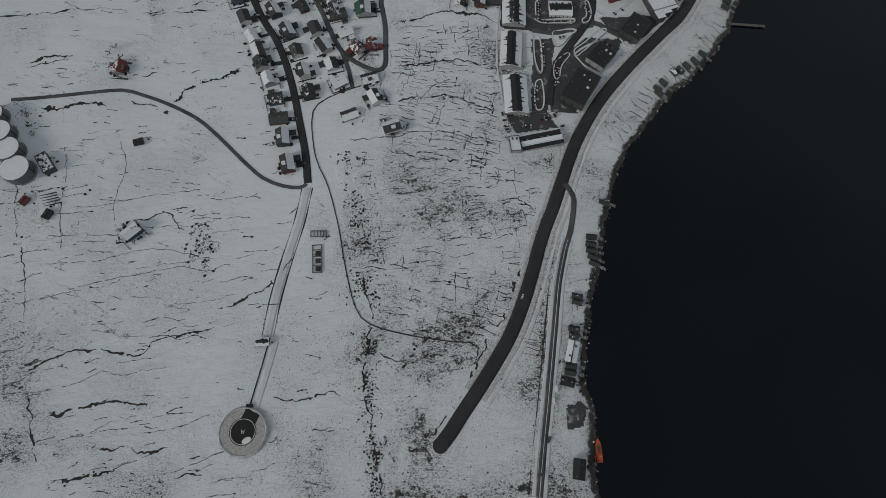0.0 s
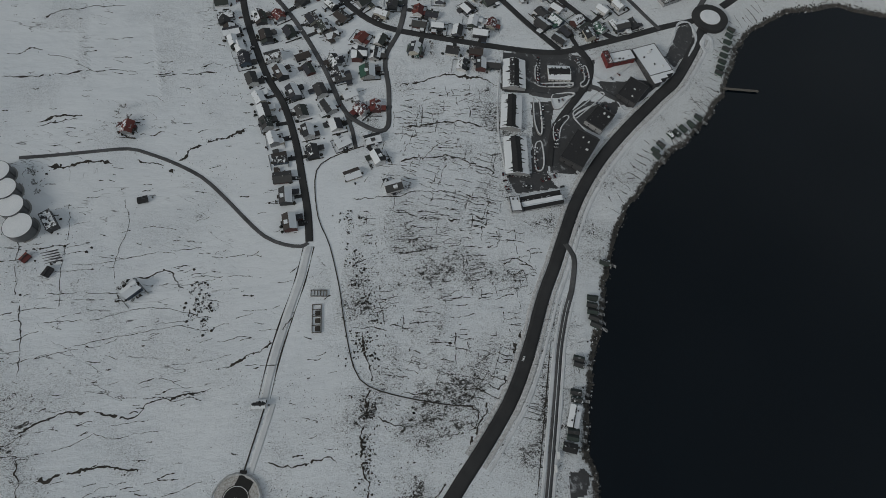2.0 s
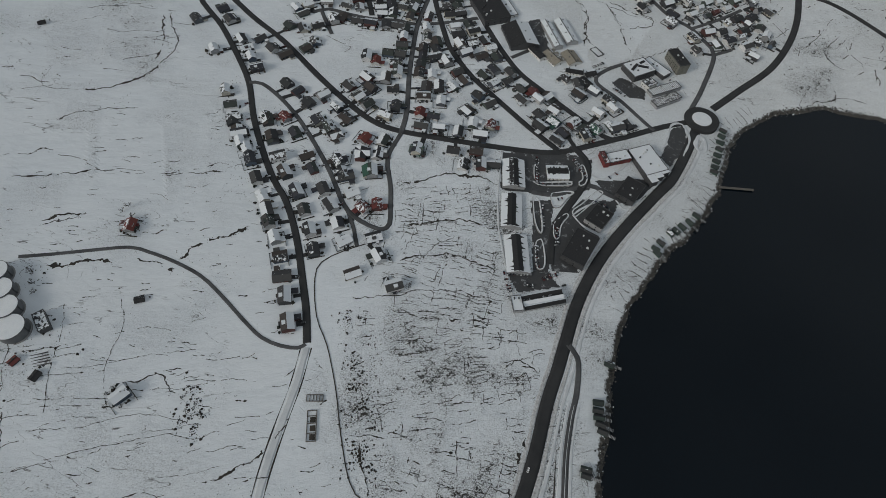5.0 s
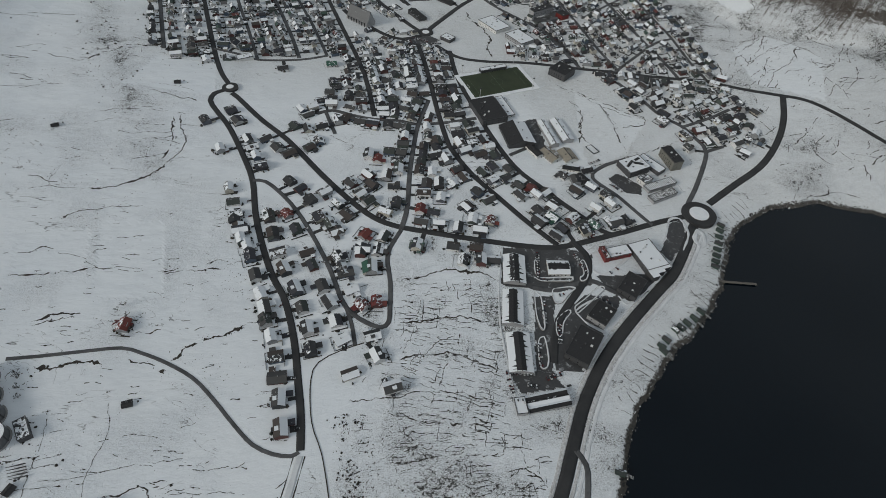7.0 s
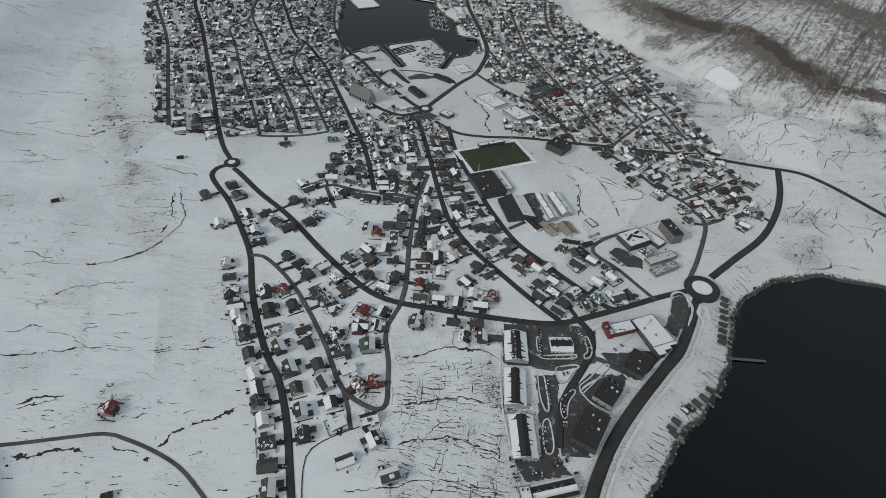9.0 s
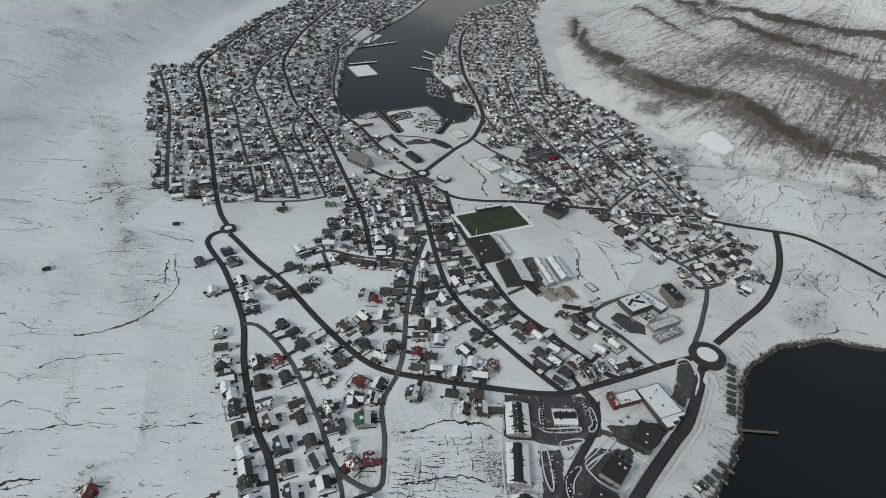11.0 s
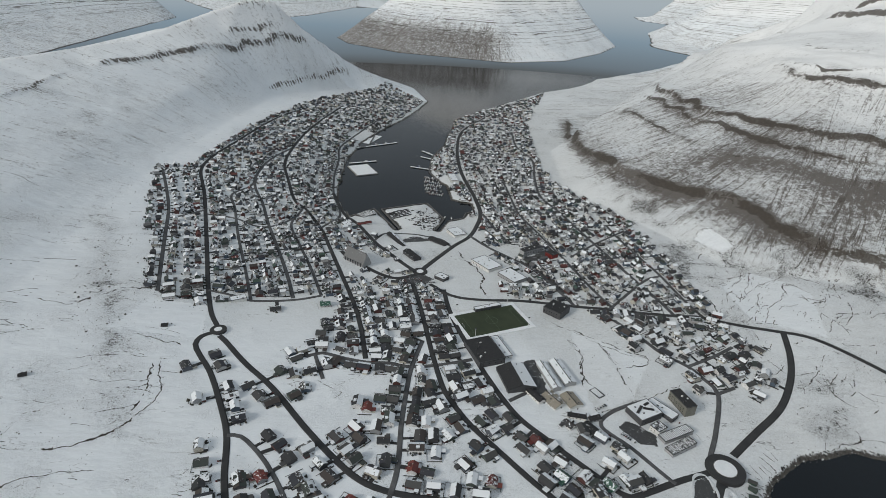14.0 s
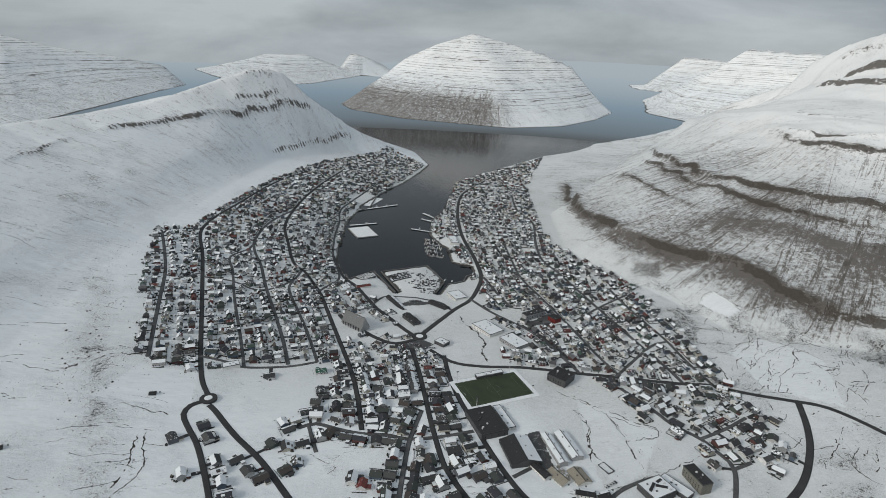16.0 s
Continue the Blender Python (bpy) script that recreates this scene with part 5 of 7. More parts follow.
def put_house(x, y, key, label, roofs, wall):
    d, _, sp = nearest_street(x, y)
    if d < 10.5:
        away = Vector((x - sp[0], y - sp[1])).normalized() * (10.5 - d)
        x, y = x + away.x, y + away.y
    turn = nearest_street(x, y)[1] + rr.choice((0, 0, 90)) + rr.uniform(-5, 5)
    if key in FIRST:
        src, lx, ly = FIRST[key]
        c, s = math.cos(radians(turn)), math.sin(radians(turn))
        z = min(ground_z(x + a * c - b * s, y + a * s + b * c) for a in (-6, 6) for b in (-4.5, 4.5))
        ob = copy_thing(src, pose(x, y, z, 0, 0, turn))
    else:
        ob = make_house(x, y, turn, random.Random(hash(key) if isinstance(key, int) else len(key) * 31 + 7), label, roofs, wall)
        FIRST[key] = (ob, 12, 9)
    TAKEN.append((x, y, 8.5))
    HOUSE_SPOTS.append((x, y, turn))
    return ob


for spots in (ROW_WEST, ROW_MIDDLE, ROW_HOOK, ROW_ROUND, ROW_NORTH, ROW_CENTRE, ROW_FRONT, ROW_EAST, FIELD_HOUSES, FARMS):
    for x, y in spots:
        k = rr.randrange(14)
        pair = ((ROOF, ROOF_SNOWY), (ROOF_SNOWY, ROOF), (ROOF, ROOF), (ROOF, ROOF), (ROOF_SNOWY, ROOF_SNOWY))[k % 5]
        put_house(x, y, k, PLANS[k][1], pair, WALL)
for x, y in RED_ROOFS:
    put_house(x, y, "red", "house with a bright red pitched roof", (RED_ROOF, RED_ROOF), WALL)
for x, y in GREEN_ROOFS:
    put_house(x, y, "green_", "house with a dull green pitched roof", (GREEN_ROOF, GREEN_ROOF), WALL)

# boathouses on the shore
hut_first = None
for i, (x, y) in enumerate(SHORE_HUTS):
    d, k = seg_dist(np.array([float(x)]), np.array([float(y)]), BAY)
    a, b = BAY[int(k[0])], BAY[min(int(k[0]) + 1, len(BAY) - 1)]
    turn = math.degrees(math.atan2(b[1] - a[1], b[0] - a[0])) - 90
    z = max(ground_z(x, y), 1.6)
    if hut_first is None:
        hut = thing("boathouse", x, y, turn, "small dark green wooden boathouse above a timber slip", "boathouse", "boathouses on the shore", z=z)
        part("wall", gable_walls(9.0, 4.8, 2.6, 1.8, 3.5), GREEN_CLAD, hut)
        for s in (-1, 1):
            part("roof_slope", slope_slab(9.0, 4.8, 2.6, 1.8, s, 0.3), HUT_ROOF, hut)
        part("door", box(4.55, 0, -0.3, 2.2, 0.15, 2.4), TIMBER, hut)
        for j in range(6):
            v, f = box(5.6 + j * 1.25, 0, 0, 0.18, 0.7, 2.8)
            part("slip_plank", ([(p, q, r - 0.15 - j * 0.22) for p, q, r in v], f), VERGE, hut)
        hut_first = hut
    else:
        copy_thing(hut_first, pose(x, y, z, 0, 0, turn + rr.uniform(-4, 4)))
    TAKEN.append((x, y, 6))

# the rest of the town, house by house along its streets
QUARTERS = [WEST_TOWN, MID_TOWN, LOW_TOWN, EAST_TOWN, SOUTH_TOWN]
OPEN_GROUND = [[(-5, 815), (49, 912), (97, 810), (84, 745), (45, 745)], [(-54, 919), (-12, 935), (28, 898), (-11, 840), (-48, 893)], [(113, 927), (160, 960), (188, 912), (152, 878)],
               [(-170, 864), (-120, 905), (-60, 850), (-30, 815), (-87, 800)], [(-180, 1110), (-10, 1180), (40, 1090), (30, 1000), (-100, 1000)], [(205, 478), (214, 592), (268, 608), (300, 560), (285, 500)]]
PADDOCK_FIELD = [(52, 395), (88, 402), (147, 338), (150, 322), (70, 330)]
spots = []
cells = {}


def clear(x, y):
    i, j = int(x // 20), int(y // 20)
    for a in (-1, 0, 1):
        for b in (-1, 0, 1):
            for px, py in cells.get((i + a, j + b), ()):
                if (px - x) ** 2 + (py - y) ** 2 < 15.0 ** 2:
                    return False
    return True


for quarter in QUARTERS:
    q = np.array(quarter, float)
    cand = []
    for _, w, ln in STREETS:
        nv = normals(ln)
        for row in (10.5, 26.5):
            for s in (-1, 1):
                p = ln[::2] + nv[::2] * s * (w / 2 + row)
                cand.append(p + np.random.uniform(-1.2, 1.2, p.shape))
    if quarter is LOW_TOWN:
        cand = [c[::2] for c in cand]
    fill = np.random.uniform(q.min(0), q.max(0), (int(np.prod(q.max(0) - q.min(0)) / (42 if quarter is not LOW_TOWN else 4000)), 2))
    p = np.vstack(cand + [fill])
    ok = inside(p[:, 0], p[:, 1], quarter) & ~np.any([inside(p[:, 0], p[:, 1], g) for g in OPEN_GROUND], axis=0) & ~inside(p[:, 0], p[:, 1], PADDOCK_FIELD)
    p = p[ok]
    p = p[ground_at(p[:, 0], p[:, 1]) > 2.6]
    tk = np.array(TAKEN)
    gap = np.array([np.min(np.hypot(tk[:, 0] - x, tk[:, 1] - y) - tk[:, 2]) for x, y in p])
    for x, y in p[gap > 6.5]:
        if clear(x, y):
            d, turn, _ = nearest_street(x, y)
            if d > 5.5:
                spots.append((x, y, turn))
                cells.setdefault((int(x // 20), int(y // 20)), []).append((x, y))

walls, slopes_a, shrubs, drives, fences = [], [], [], [], []


def clump(x, y, z, r, h, seed):
    """A ragged bush: a low dome of uneven points."""
    q = random.Random(seed)
    v = [(x, y, z + h * q.uniform(0.8, 1.2))]
    for ring, (k, hh) in enumerate(((0.55, 0.75), (1.0, 0.0))):
        for i in range(6):
            a = i * 1.047 + q.uniform(-0.3, 0.3)
            m = r * k * q.uniform(0.6, 1.3)
            v.append((x + m * math.cos(a), y + m * math.sin(a), z + h * hh * q.uniform(0.5, 1.2) - (0.3 if ring else 0)))
    f = [(0, 1 + i, 1 + (i + 1) % 6) for i in range(6)] + [(1 + i, 7 + i, 7 + (i + 1) % 6, 1 + (i + 1) % 6) for i in range(6)]
    return v, f


all_z = [ground_z(s[0], s[1]) for s in spots]
own = []
for n, ((x, y, turn), z) in enumerate(zip(spots, all_z)):
    turn += rr.choice((0, 0, 90)) + rr.uniform(-4, 4)
    if len(own) < 150 and y < 700:
        own.append(n)
        k = rr.randrange(14)
        put_house(x, y, k, PLANS[k][1], (ROOF, ROOF_SNOWY), WALL)
        continue
    lx, ly, h, rise = rr.uniform(8, 12.5), rr.uniform(6.5, 8.6), rr.choice((3.2, 4.5, 5.6)), rr.uniform(1.8, 3.2)
    walls.append(placed(gable_walls(lx, ly, h, rise), x, y, z, turn))
    for s in (-1, 1):
        slopes_a.append(placed(slope_slab(lx, ly, h, rise, s, 0.4, 0.25), x, y, z, turn))
    if rr.random() < 0.5:
        gx, gy = rr.uniform(-8, 8), rr.choice((-1, 1)) * rr.uniform(6, 8)
        walls.append(placed(box(gx, gy, -1.5, 2.3, 4.5, 4.5), x, y, z, turn))
        slopes_a.append(placed(box(gx, gy, 2.3, 2.6, 5, 5), x, y, z, turn))
    HOUSE_SPOTS.append((x, y, turn))
for n, (x, y, turn) in enumerate(HOUSE_SPOTS):
    z = ground_z(x, y)
    for i in range(rr.choice((3, 4, 5, 6) if y < 700 else (2, 3, 4))):
        a, m = rr.uniform(0, 6.28), rr.uniform(6.5, 11)
        bx, by = x + m * math.cos(a), y + m * math.sin(a)
        if nearest_street(bx, by)[0] > 1:
            shrubs.append(clump(bx, by, ground_z(bx, by), rr.uniform(0.9, 2.4), rr.uniform(1.0, 3.2), n * 9 + i))
    d, t2, sp = nearest_street(x, y)
    if d < 24 and (x > -200 or y > 400) and rr.random() < (0.75 if y < 700 else 0.4):
        line = np.array([[x + (sp[0] - x) * k + 3, y + (sp[1] - y) * k] for k in (0.25, 0.5, 0.75, 1.0)])
        nv = normals(line) * rr.uniform(1.6, 3.0)
        v = [(*(p + q * s), ground_z(*(p + q * s)) + 0.3) for p, q in zip(line, nv) for s in (-1, 1)]
        drives.append((v, [(2 * i, 2 * i + 2, 2 * i + 3, 2 * i + 1) for i in range(3)]))
    if rr.random() < 0.6:
        lx, ly, t3 = rr.uniform(17, 21), rr.uniform(16, 20), t2 + rr.uniform(-3, 3)
        ox, oy, hh = rr.uniform(-2, 2), rr.uniform(-2, 2), rr.uniform(0.7, 1.3)
        w = 0.26 if y < 700 else 0.4
        for k, (px, py, ax, ay) in enumerate(((ox, oy + ly / 2, lx, w), (ox, oy - ly / 2, lx, w), (ox + lx / 2, oy, w, ly), (ox - lx / 2, oy, w, ly))):
            if rr.random() < 0.55:
                fences.append(placed(box(px, py, -1.0, hh, ax, ay), x, y, z, t3))


def stuff(name, meshes, mat, label, category):
    v, f = gather_fast(meshes)
    return tagged(link(name, v, f, mat), label, category, kind="stuff")


def gather_fast(meshes):
    v, f, k = [], [], 0
    for mv, mf in meshes:
        v.extend(mv)
        f.extend([tuple(i + k for i in q) for q in mf])
        k += len(mv)
    return v, f


town = new("town_houses")
tagged(town, "dense far rows of small gabled houses, many roofs half snowed", "houses", kind="stuff")
for nm, ms, mt in (("wall", walls, TOWN_WALL), ("roof", slopes_a, TOWN_ROOF)):
    v, f = gather_fast(ms)
    link(nm, v, f, mt, town)
stuff("garden_shrubs", shrubs, TOWN_SHRUB, "bare dark garden shrubs and small trees among the houses", "shrubs")
stuff("driveways", drives, ASPHALT, "dark cleared driveways between street and houses", "driveways")
stuff("garden_walls", fences, TOWN_SHRUB, "dark hedges and low garden walls round the plots", "garden walls")


# ---- yards, roundabouts and the pitch ----
def area(name, poly, mat, lift, label, cell=1.4, category="yard"):
    p = np.array(poly, float)
    xs, ys = np.arange(p[:, 0].min(), p[:, 0].max(), cell), np.arange(p[:, 1].min(), p[:, 1].max(), cell)
    gx, gy = np.meshgrid(xs, ys, indexing="ij")
    keep = inside(gx + cell / 2 + 1.5 * wobble(gx, gy, 7, 21), gy + cell / 2 + 1.5 * wobble(gx, gy, 6, 22), poly)
    ids, v, f = {}, [], []
    for i, j in zip(*np.where(keep)):
        q = []
        for a, b in ((0, 0), (1, 0), (1, 1), (0, 1)):
            k = (i + a, j + b)
            if k not in ids:
                ids[k] = len(v)
                x, y = xs[0] + k[0] * cell, ys[0] + k[1] * cell
                v.append((x, y, ground_z(x, y) + lift))
            q.append(ids[k])
        f.append(tuple(q))
    return tagged(link(name, v, f, mat, None, True), label, category, kind="structure")


YARD = "cleared dark asphalt yard with slushy edges"
area("yard", [(85, 321), (158, 324), (190, 318), (183, 275), (150, 265), (113, 264), (82, 267)], YARD_GROUND, 0.21, YARD)
area("yard", [(136, 229), (153, 244), (173, 260), (186, 261), (217, 263), (187, 220), (158, 169), (130, 167), (132, 197)], YARD_GROUND, 0.21, YARD)
area("yard", [(190, 287), (250, 296), (280, 310), (283, 299), (222, 257), (200, 269)], YARD_GROUND, 0.22, YARD)
area("yard", [(84, 164), (128, 167), (136, 151), (93, 142)], YARD_GROUND, 0.23, YARD)
area("yard", [(115, 255), (139, 257), (128, 167), (111, 166)], YARD_GROUND, 0.24, YARD)

area("yard", [(-56, 954), (-35, 974), (-7, 966), (12, 964), (-23, 944), (-50, 940)], YARD_GROUND, 0.21, "dark cleared lot beside the quay road", 2)
area("yard", [(176, 862), (187, 866), (232, 752), (219, 744)], YARD_GROUND, 0.21, YARD, 2)
area("yard", [(-52, 776), (-30, 800), (-8, 798), (10, 785), (-8, 763), (-30, 760)], YARD_GROUND, 0.21, YARD, 2)
area("yard", [(232, 452), (246, 462), (262, 452), (276, 440), (272, 424), (252, 424)], YARD_GROUND, 0.21, "slushy school yard with trodden snow", 1.6)
area("yard", [(128, 560), (150, 570), (158, 500), (140, 500)], YARD_GROUND, 0.21, YARD, 1.8)
area("yard", [(-104, 1100), (-54, 1122), (-44, 1089), (-92, 1066)], YARD_GROUND, 0.21, "dark storage lot on the filled quay", 2)
area("yard", [(160, 885), (176, 868), (222, 872), (238, 902), (214, 915), (192, 888)], YARD_GROUND, 0.21, YARD, 2)


def quay_edge(pts):
    """A concrete quay wall along the water."""
    ln = np.array([np.array(a) + (np.array(b) - np.array(a)) * k / 8 for a, b in zip(pts[:-1], pts[1:]) for k in range(8)] + [pts[-1]], float)
    nv = normals(ln) * 1.4
    rows = [np.column_stack([ln + nv * o, np.full(len(ln), z)]) for o, z in ((-1, -5), (-1, 3.0), (1, 3.0), (1, -5))]
    n = len(ln)
    tagged(link("quay_wall", np.vstack(rows), [(a * n + i, (a + 1) * n + i, (a + 1) * n + i + 1, a * n + i + 1) for a in range(3) for i in range(n - 1)], DARK_CONCRETE), "dark concrete quay wall along the harbour", "quay", kind="structure")


quay_edge([(-188, 1103), (-179, 1078), (-130, 1129), (-90, 1052), (-73, 1020)])
quay_edge([(-66, 1026), (-113, 1128), (-11, 1176), (28, 1086), (10, 1026)])
quay_edge([(36, 1074), (70, 1094), (78, 1124), (94, 1137)])
quay_edge([(12, 1340), (-11, 1406), (-6, 1535), (28, 1659)])
quay_edge([(-250, 1445), (-243, 1520), (-242, 1577), (-200, 1627), (-194, 1748)])


def disc(x, y, r, z0, z1, n=28, squash=1.0, turn=0.0):
    c, s = math.cos(radians(turn)), math.sin(radians(turn))
    ring = [(r * math.cos(i * 2 * math.pi / n), r * squash * math.sin(i * 2 * math.pi / n)) for i in range(n)]
    ring = [(x + a * c - b * s, y + a * s + b * c) for a, b in ring]
    v = [(a, b, z0) for a, b in ring] + [(a, b, z1) for a, b in ring]
    return v, [tuple(range(n, 2 * n))] + [(i, (i + 1) % n, n + (i + 1) % n, n + i) for i in range(n)]


def roundabout(x, y, r_out, r_in, squash=1.0, turn=0.0):
    z = max(ground_z(x + a, y + b) for a in (-r_out, 0, r_out) for b in (-r_out, 0, r_out))
    zl = min(ground_z(x + a, y + b) for a in (-r_out, 0, r_out) for b in (-r_out, 0, r_out))
    tagged(link("roundabout", *disc(x, y, r_out, zl - 1, z + 0.62, 40, squash, turn), ASPHALT), "dark asphalt roundabout", "road", kind="structure")
    isle = new("traffic_island")
    isle.matrix_basis = pose(x, y, z + 0.62)
    tagged(isle, "round snow-covered traffic island with a stone kerb", "traffic island")
    part("kerb", disc(0, 0, r_in, 0, 0.25, 40, squash, turn), CONCRETE, isle)
    part("snow_cap", disc(0, 0, r_in - 0.6, 0.2, 0.55, 40, squash, turn), SNOW, isle)


roundabout(339, 397, 21.5, 12.5)
roundabout(-285, 586, 11, 5.5)
roundabout(-16, 810, 13, 6.5)
def snow_island(poly):
    """A kerbed island in the yard, its snow cleared round and piled on it."""
    mid = np.array(poly, float).mean(0)
    ring = smooth_line([poly[-1]] + poly + poly[:2], 1.5)
    gap = np.hypot(*(ring - np.array(poly[0], float)).T)
    first = int(np.argmin(gap[: len(ring) // 2]))
    last = len(ring) // 2 + int(np.argmin(gap[len(ring) // 2:]))
    ring = ring[first:last] - mid
    z = max(ground_z(*(p + mid)) for p in ring)
    isle = thing("verge_island", mid[0], mid[1], 0, "kerbed parking island ringed by ploughed snow", "traffic island", "verge islands in the yards", z=z)
    k = len(ring)
    nv = normals(np.vstack([ring, ring[:1]]))[:-1]
    turn = 1.0 if sum(a[0] * b[1] - a[1] * b[0] for a, b in zip(ring, np.roll(ring, -1, axis=0))) > 0 else -1.0
    for nm, near, far, z0, z1, mat in (("kerb", 0.0, 0.5, -1.5, 0.25, CONCRETE), ("snow_bank", 0.35, 1.5, -1.0, 0.5, SLUSH)):
        lines = [(ring + nv * turn * o, h) for o, h in ((near, z0), (near + 0.1, z1 * 0.7), ((near + far) / 2, z1), (far, z1 * 0.6), (far + 0.3, z0))]
        v = [(*p, h + (0.14 * math.sin(i * 1.3) if mat is SLUSH else 0)) for ln, h in lines for i, p in enumerate(ln)]
        part(nm, (v, [(r * k + i, r * k + (i + 1) % k, (r + 1) * k + (i + 1) % k, (r + 1) * k + i) for r in range(4) for i in range(k)]), mat, isle)


for poly in ([(137, 265), (147, 269), (159, 271), (164, 268), (155, 259), (146, 248), (138, 248)],
             [(117, 260), (122, 259), (125, 251), (125, 217), (120, 213), (116, 230)],
             [(159, 245), (171, 256), (190, 274), (197, 271), (185, 258), (170, 243), (161, 236)],
             [(137, 227), (145, 236), (152, 241), (155, 237), (146, 224), (142, 209), (137, 206), (135, 214)],
             [(115, 199), (120, 206), (124, 203), (125, 180), (121, 169), (114, 172)],
             [(175, 308), (180, 308), (182, 292), (178, 281), (171, 278), (170, 284), (175, 290)],
             [(119, 281), (129, 281), (159, 284), (163, 282), (159, 277), (129, 275), (121, 278)],
             [(121, 304), (125, 304), (124, 284), (120, 286)]):
    snow_island(poly)


def frame_rect(lx, ly, w, z0, z1):
    return gather(box(0, ly / 2, z0, z1, lx + w, w), box(0, -ly / 2, z0, z1, lx + w, w), box(lx / 2, 0, z0, z1, w, ly - w), box(-lx / 2, 0, z0, z1, w, ly - w))


PX, PY, PT = 97.5, 659.0, 22.5
pz = max(ground_z(PX + a, PY + b) for a in (-45, 0, 45) for b in (-25, 0, 25)) + 0.3
pitch = thing("football_pitch", PX, PY, PT, "green artificial football pitch with a snowy margin", "football pitch", z=pz)
part("embankment", box(0, 0, -7, 0.0, 112, 72), SNOW, pitch, "levelled snowy margin")
part("turf", box(0, 0, 0.0, 0.12, 99, 59), TURF, pitch)
part("touch_line", frame_rect(95, 56, 0.35, 0.12, 0.15), FADED_LINE, pitch)
part("halfway_line", box(0, 0, 0.12, 0.15, 0.35, 55.6), FADED_LINE, pitch)
n = 40
cc = gather(*[placed(box(9.15, 0, 0.12, 0.15, 0.35, 1.46), 0, 0, 0, k * 360 / n) for k in range(n)])
part("centre_circle", cc, FADED_LINE, pitch)
for s in (-1, 1):
    part("penalty_area", gather(box(s * 39.3, 0, 0.12, 0.15, 0.35, 40), box(s * 43.4, 20, 0.12, 0.15, 8.0, 0.35), box(s * 43.4, -20, 0.12, 0.15, 8.0, 0.35)), FADED_LINE, pitch)
    part("goal", gather(box(s * 47.6, 3.66, 0.1, 2.5, 0.15, 0.15), box(s * 47.6, -3.66, 0.1, 2.5, 0.15, 0.15), box(s * 47.6, 0, 2.5, 2.65, 0.15, 7.5)), WHITE_PAINT, pitch)
for i in range(4):
    mast = thing("floodlight_mast", PX + (44 if i % 2 else -44) * math.cos(radians(PT)) - (33 if i > 1 else -33) * math.sin(radians(PT)),
                 PY + (44 if i % 2 else -44) * math.sin(radians(PT)) + (33 if i > 1 else -33) * math.cos(radians(PT)), PT,
                 "tall grey floodlight mast beside the pitch", "floodlight", "floodlights of the pitch", z=pz)
    part("pole", disc(0, 0, 0.35, -1, 16, 8), STEEL, mast)
    part("lamp_head", box(0, 0, 16, 17.6, 3.2, 0.5), DARK_CLAD, mast)

# ---- helipad, tanks, paddock ----
pad = thing("helipad", -129, -136, 0, "dark round helipad with a white letter inside a snowy earth ring", "helipad", z=max(ground_z(-129 + a, -136 + b) for a in (-12, 0, 12) for b in (-12, 0, 12)) + 0.25)
part("apron", disc(0, 0, 10.2, -2.5, 0.10, 44), TYRE, pad)
part("ring_line", gather(*[placed(box(9.3, 0, 0.10, 0.13, 0.4, 1.4), 0, 0, 0, k * 360 / 46) for k in range(46)]), LINE, pad)
for nm, mesh in (("letter_bar", box(-0.9, 0, 0.1, 0.13, 0.4, 3.0)), ("letter_bar", box(0.9, 0, 0.1, 0.13, 0.4, 3.0)), ("letter_bar", box(0, 0, 0.1, 0.13, 1.4, 0.4))):
    part(nm, mesh, LINE, pad)
part("forecourt", gather(*[placed(box(0, 11.0, -2.5, 0.08, 12, 10), 0, 0, 0, -22), box(2.5, 16.5, -2.5, 0.07, 5, 8)]), TYRE, pad)
part("snow_patch", disc(3.5, -6.2, 3.6, 0.1, 0.22, 18, 0.6, 30), SNOW, pad)
bank = []
for r0, r1, z0, z1 in ((16.6, 17.6, 0.2, 1.0), (17.6, 19.2, 1.0, -0.6)):
    v = []
    for k in range(60):
        a = k * 2 * math.pi / 60
        for r, z in ((r0, z0), (r1, z1)):
            v.append((r * math.cos(a), r * math.sin(a), z + 0.25 * math.sin(k * 1.7) - 0.3))
    bank.append((v, [(2 * k, 2 * k + 1, (2 * k + 3) % 120, (2 * k + 2) % 120) for k in range(60)]))
part("earth_ring", gather(*bank), FROST, pad, "low snowy earth bank")
moat = disc(0, 0, 16.8, -2, -0.02, 60)
part("grass_ring", moat, two_tone("frosted_grass", (0.22, 0.20, 0.17), (0.66, 0.66, 0.66), 0.8, 0.9, 0.0, 1.6, 0.3), pad, "frosty brown grass ring")

for i, (x, y, r) in enumerate(((-367, 121, 10.5), (-357, 105, 10.5), (-347, 89, 11), (-336, 71, 12))):
    tank = thing("storage_tank", x, y, 0, "large round white steel storage tank with a snowy roof", "tank", "storage tanks", lx=16, ly=16)
    shell = part("shell", disc(0, 0, r, -2, 9.0, 40), TANK_SHELL, tank)
    part("roof", disc(0, 0, r - 0.35, 8.8, 9.25, 40), SNOW, tank)
    rim = gather(*[placed(box(r - 0.1, 0, 9.0, 9.3, 0.22, 2 * r * math.tan(math.pi / 40)), 0, 0, 0, k * 9) for k in range(40)])
    part("rail", rim, DARK_CLAD, shell)
    part("base_ring", disc(0, 0, r + 1.2, -2, 0.5, 40), CONCRETE, tank)
    part("ladder", box(r + 0.2, 0, 0, 9.4, 0.5, 0.9), DARK_CLAD, shell)
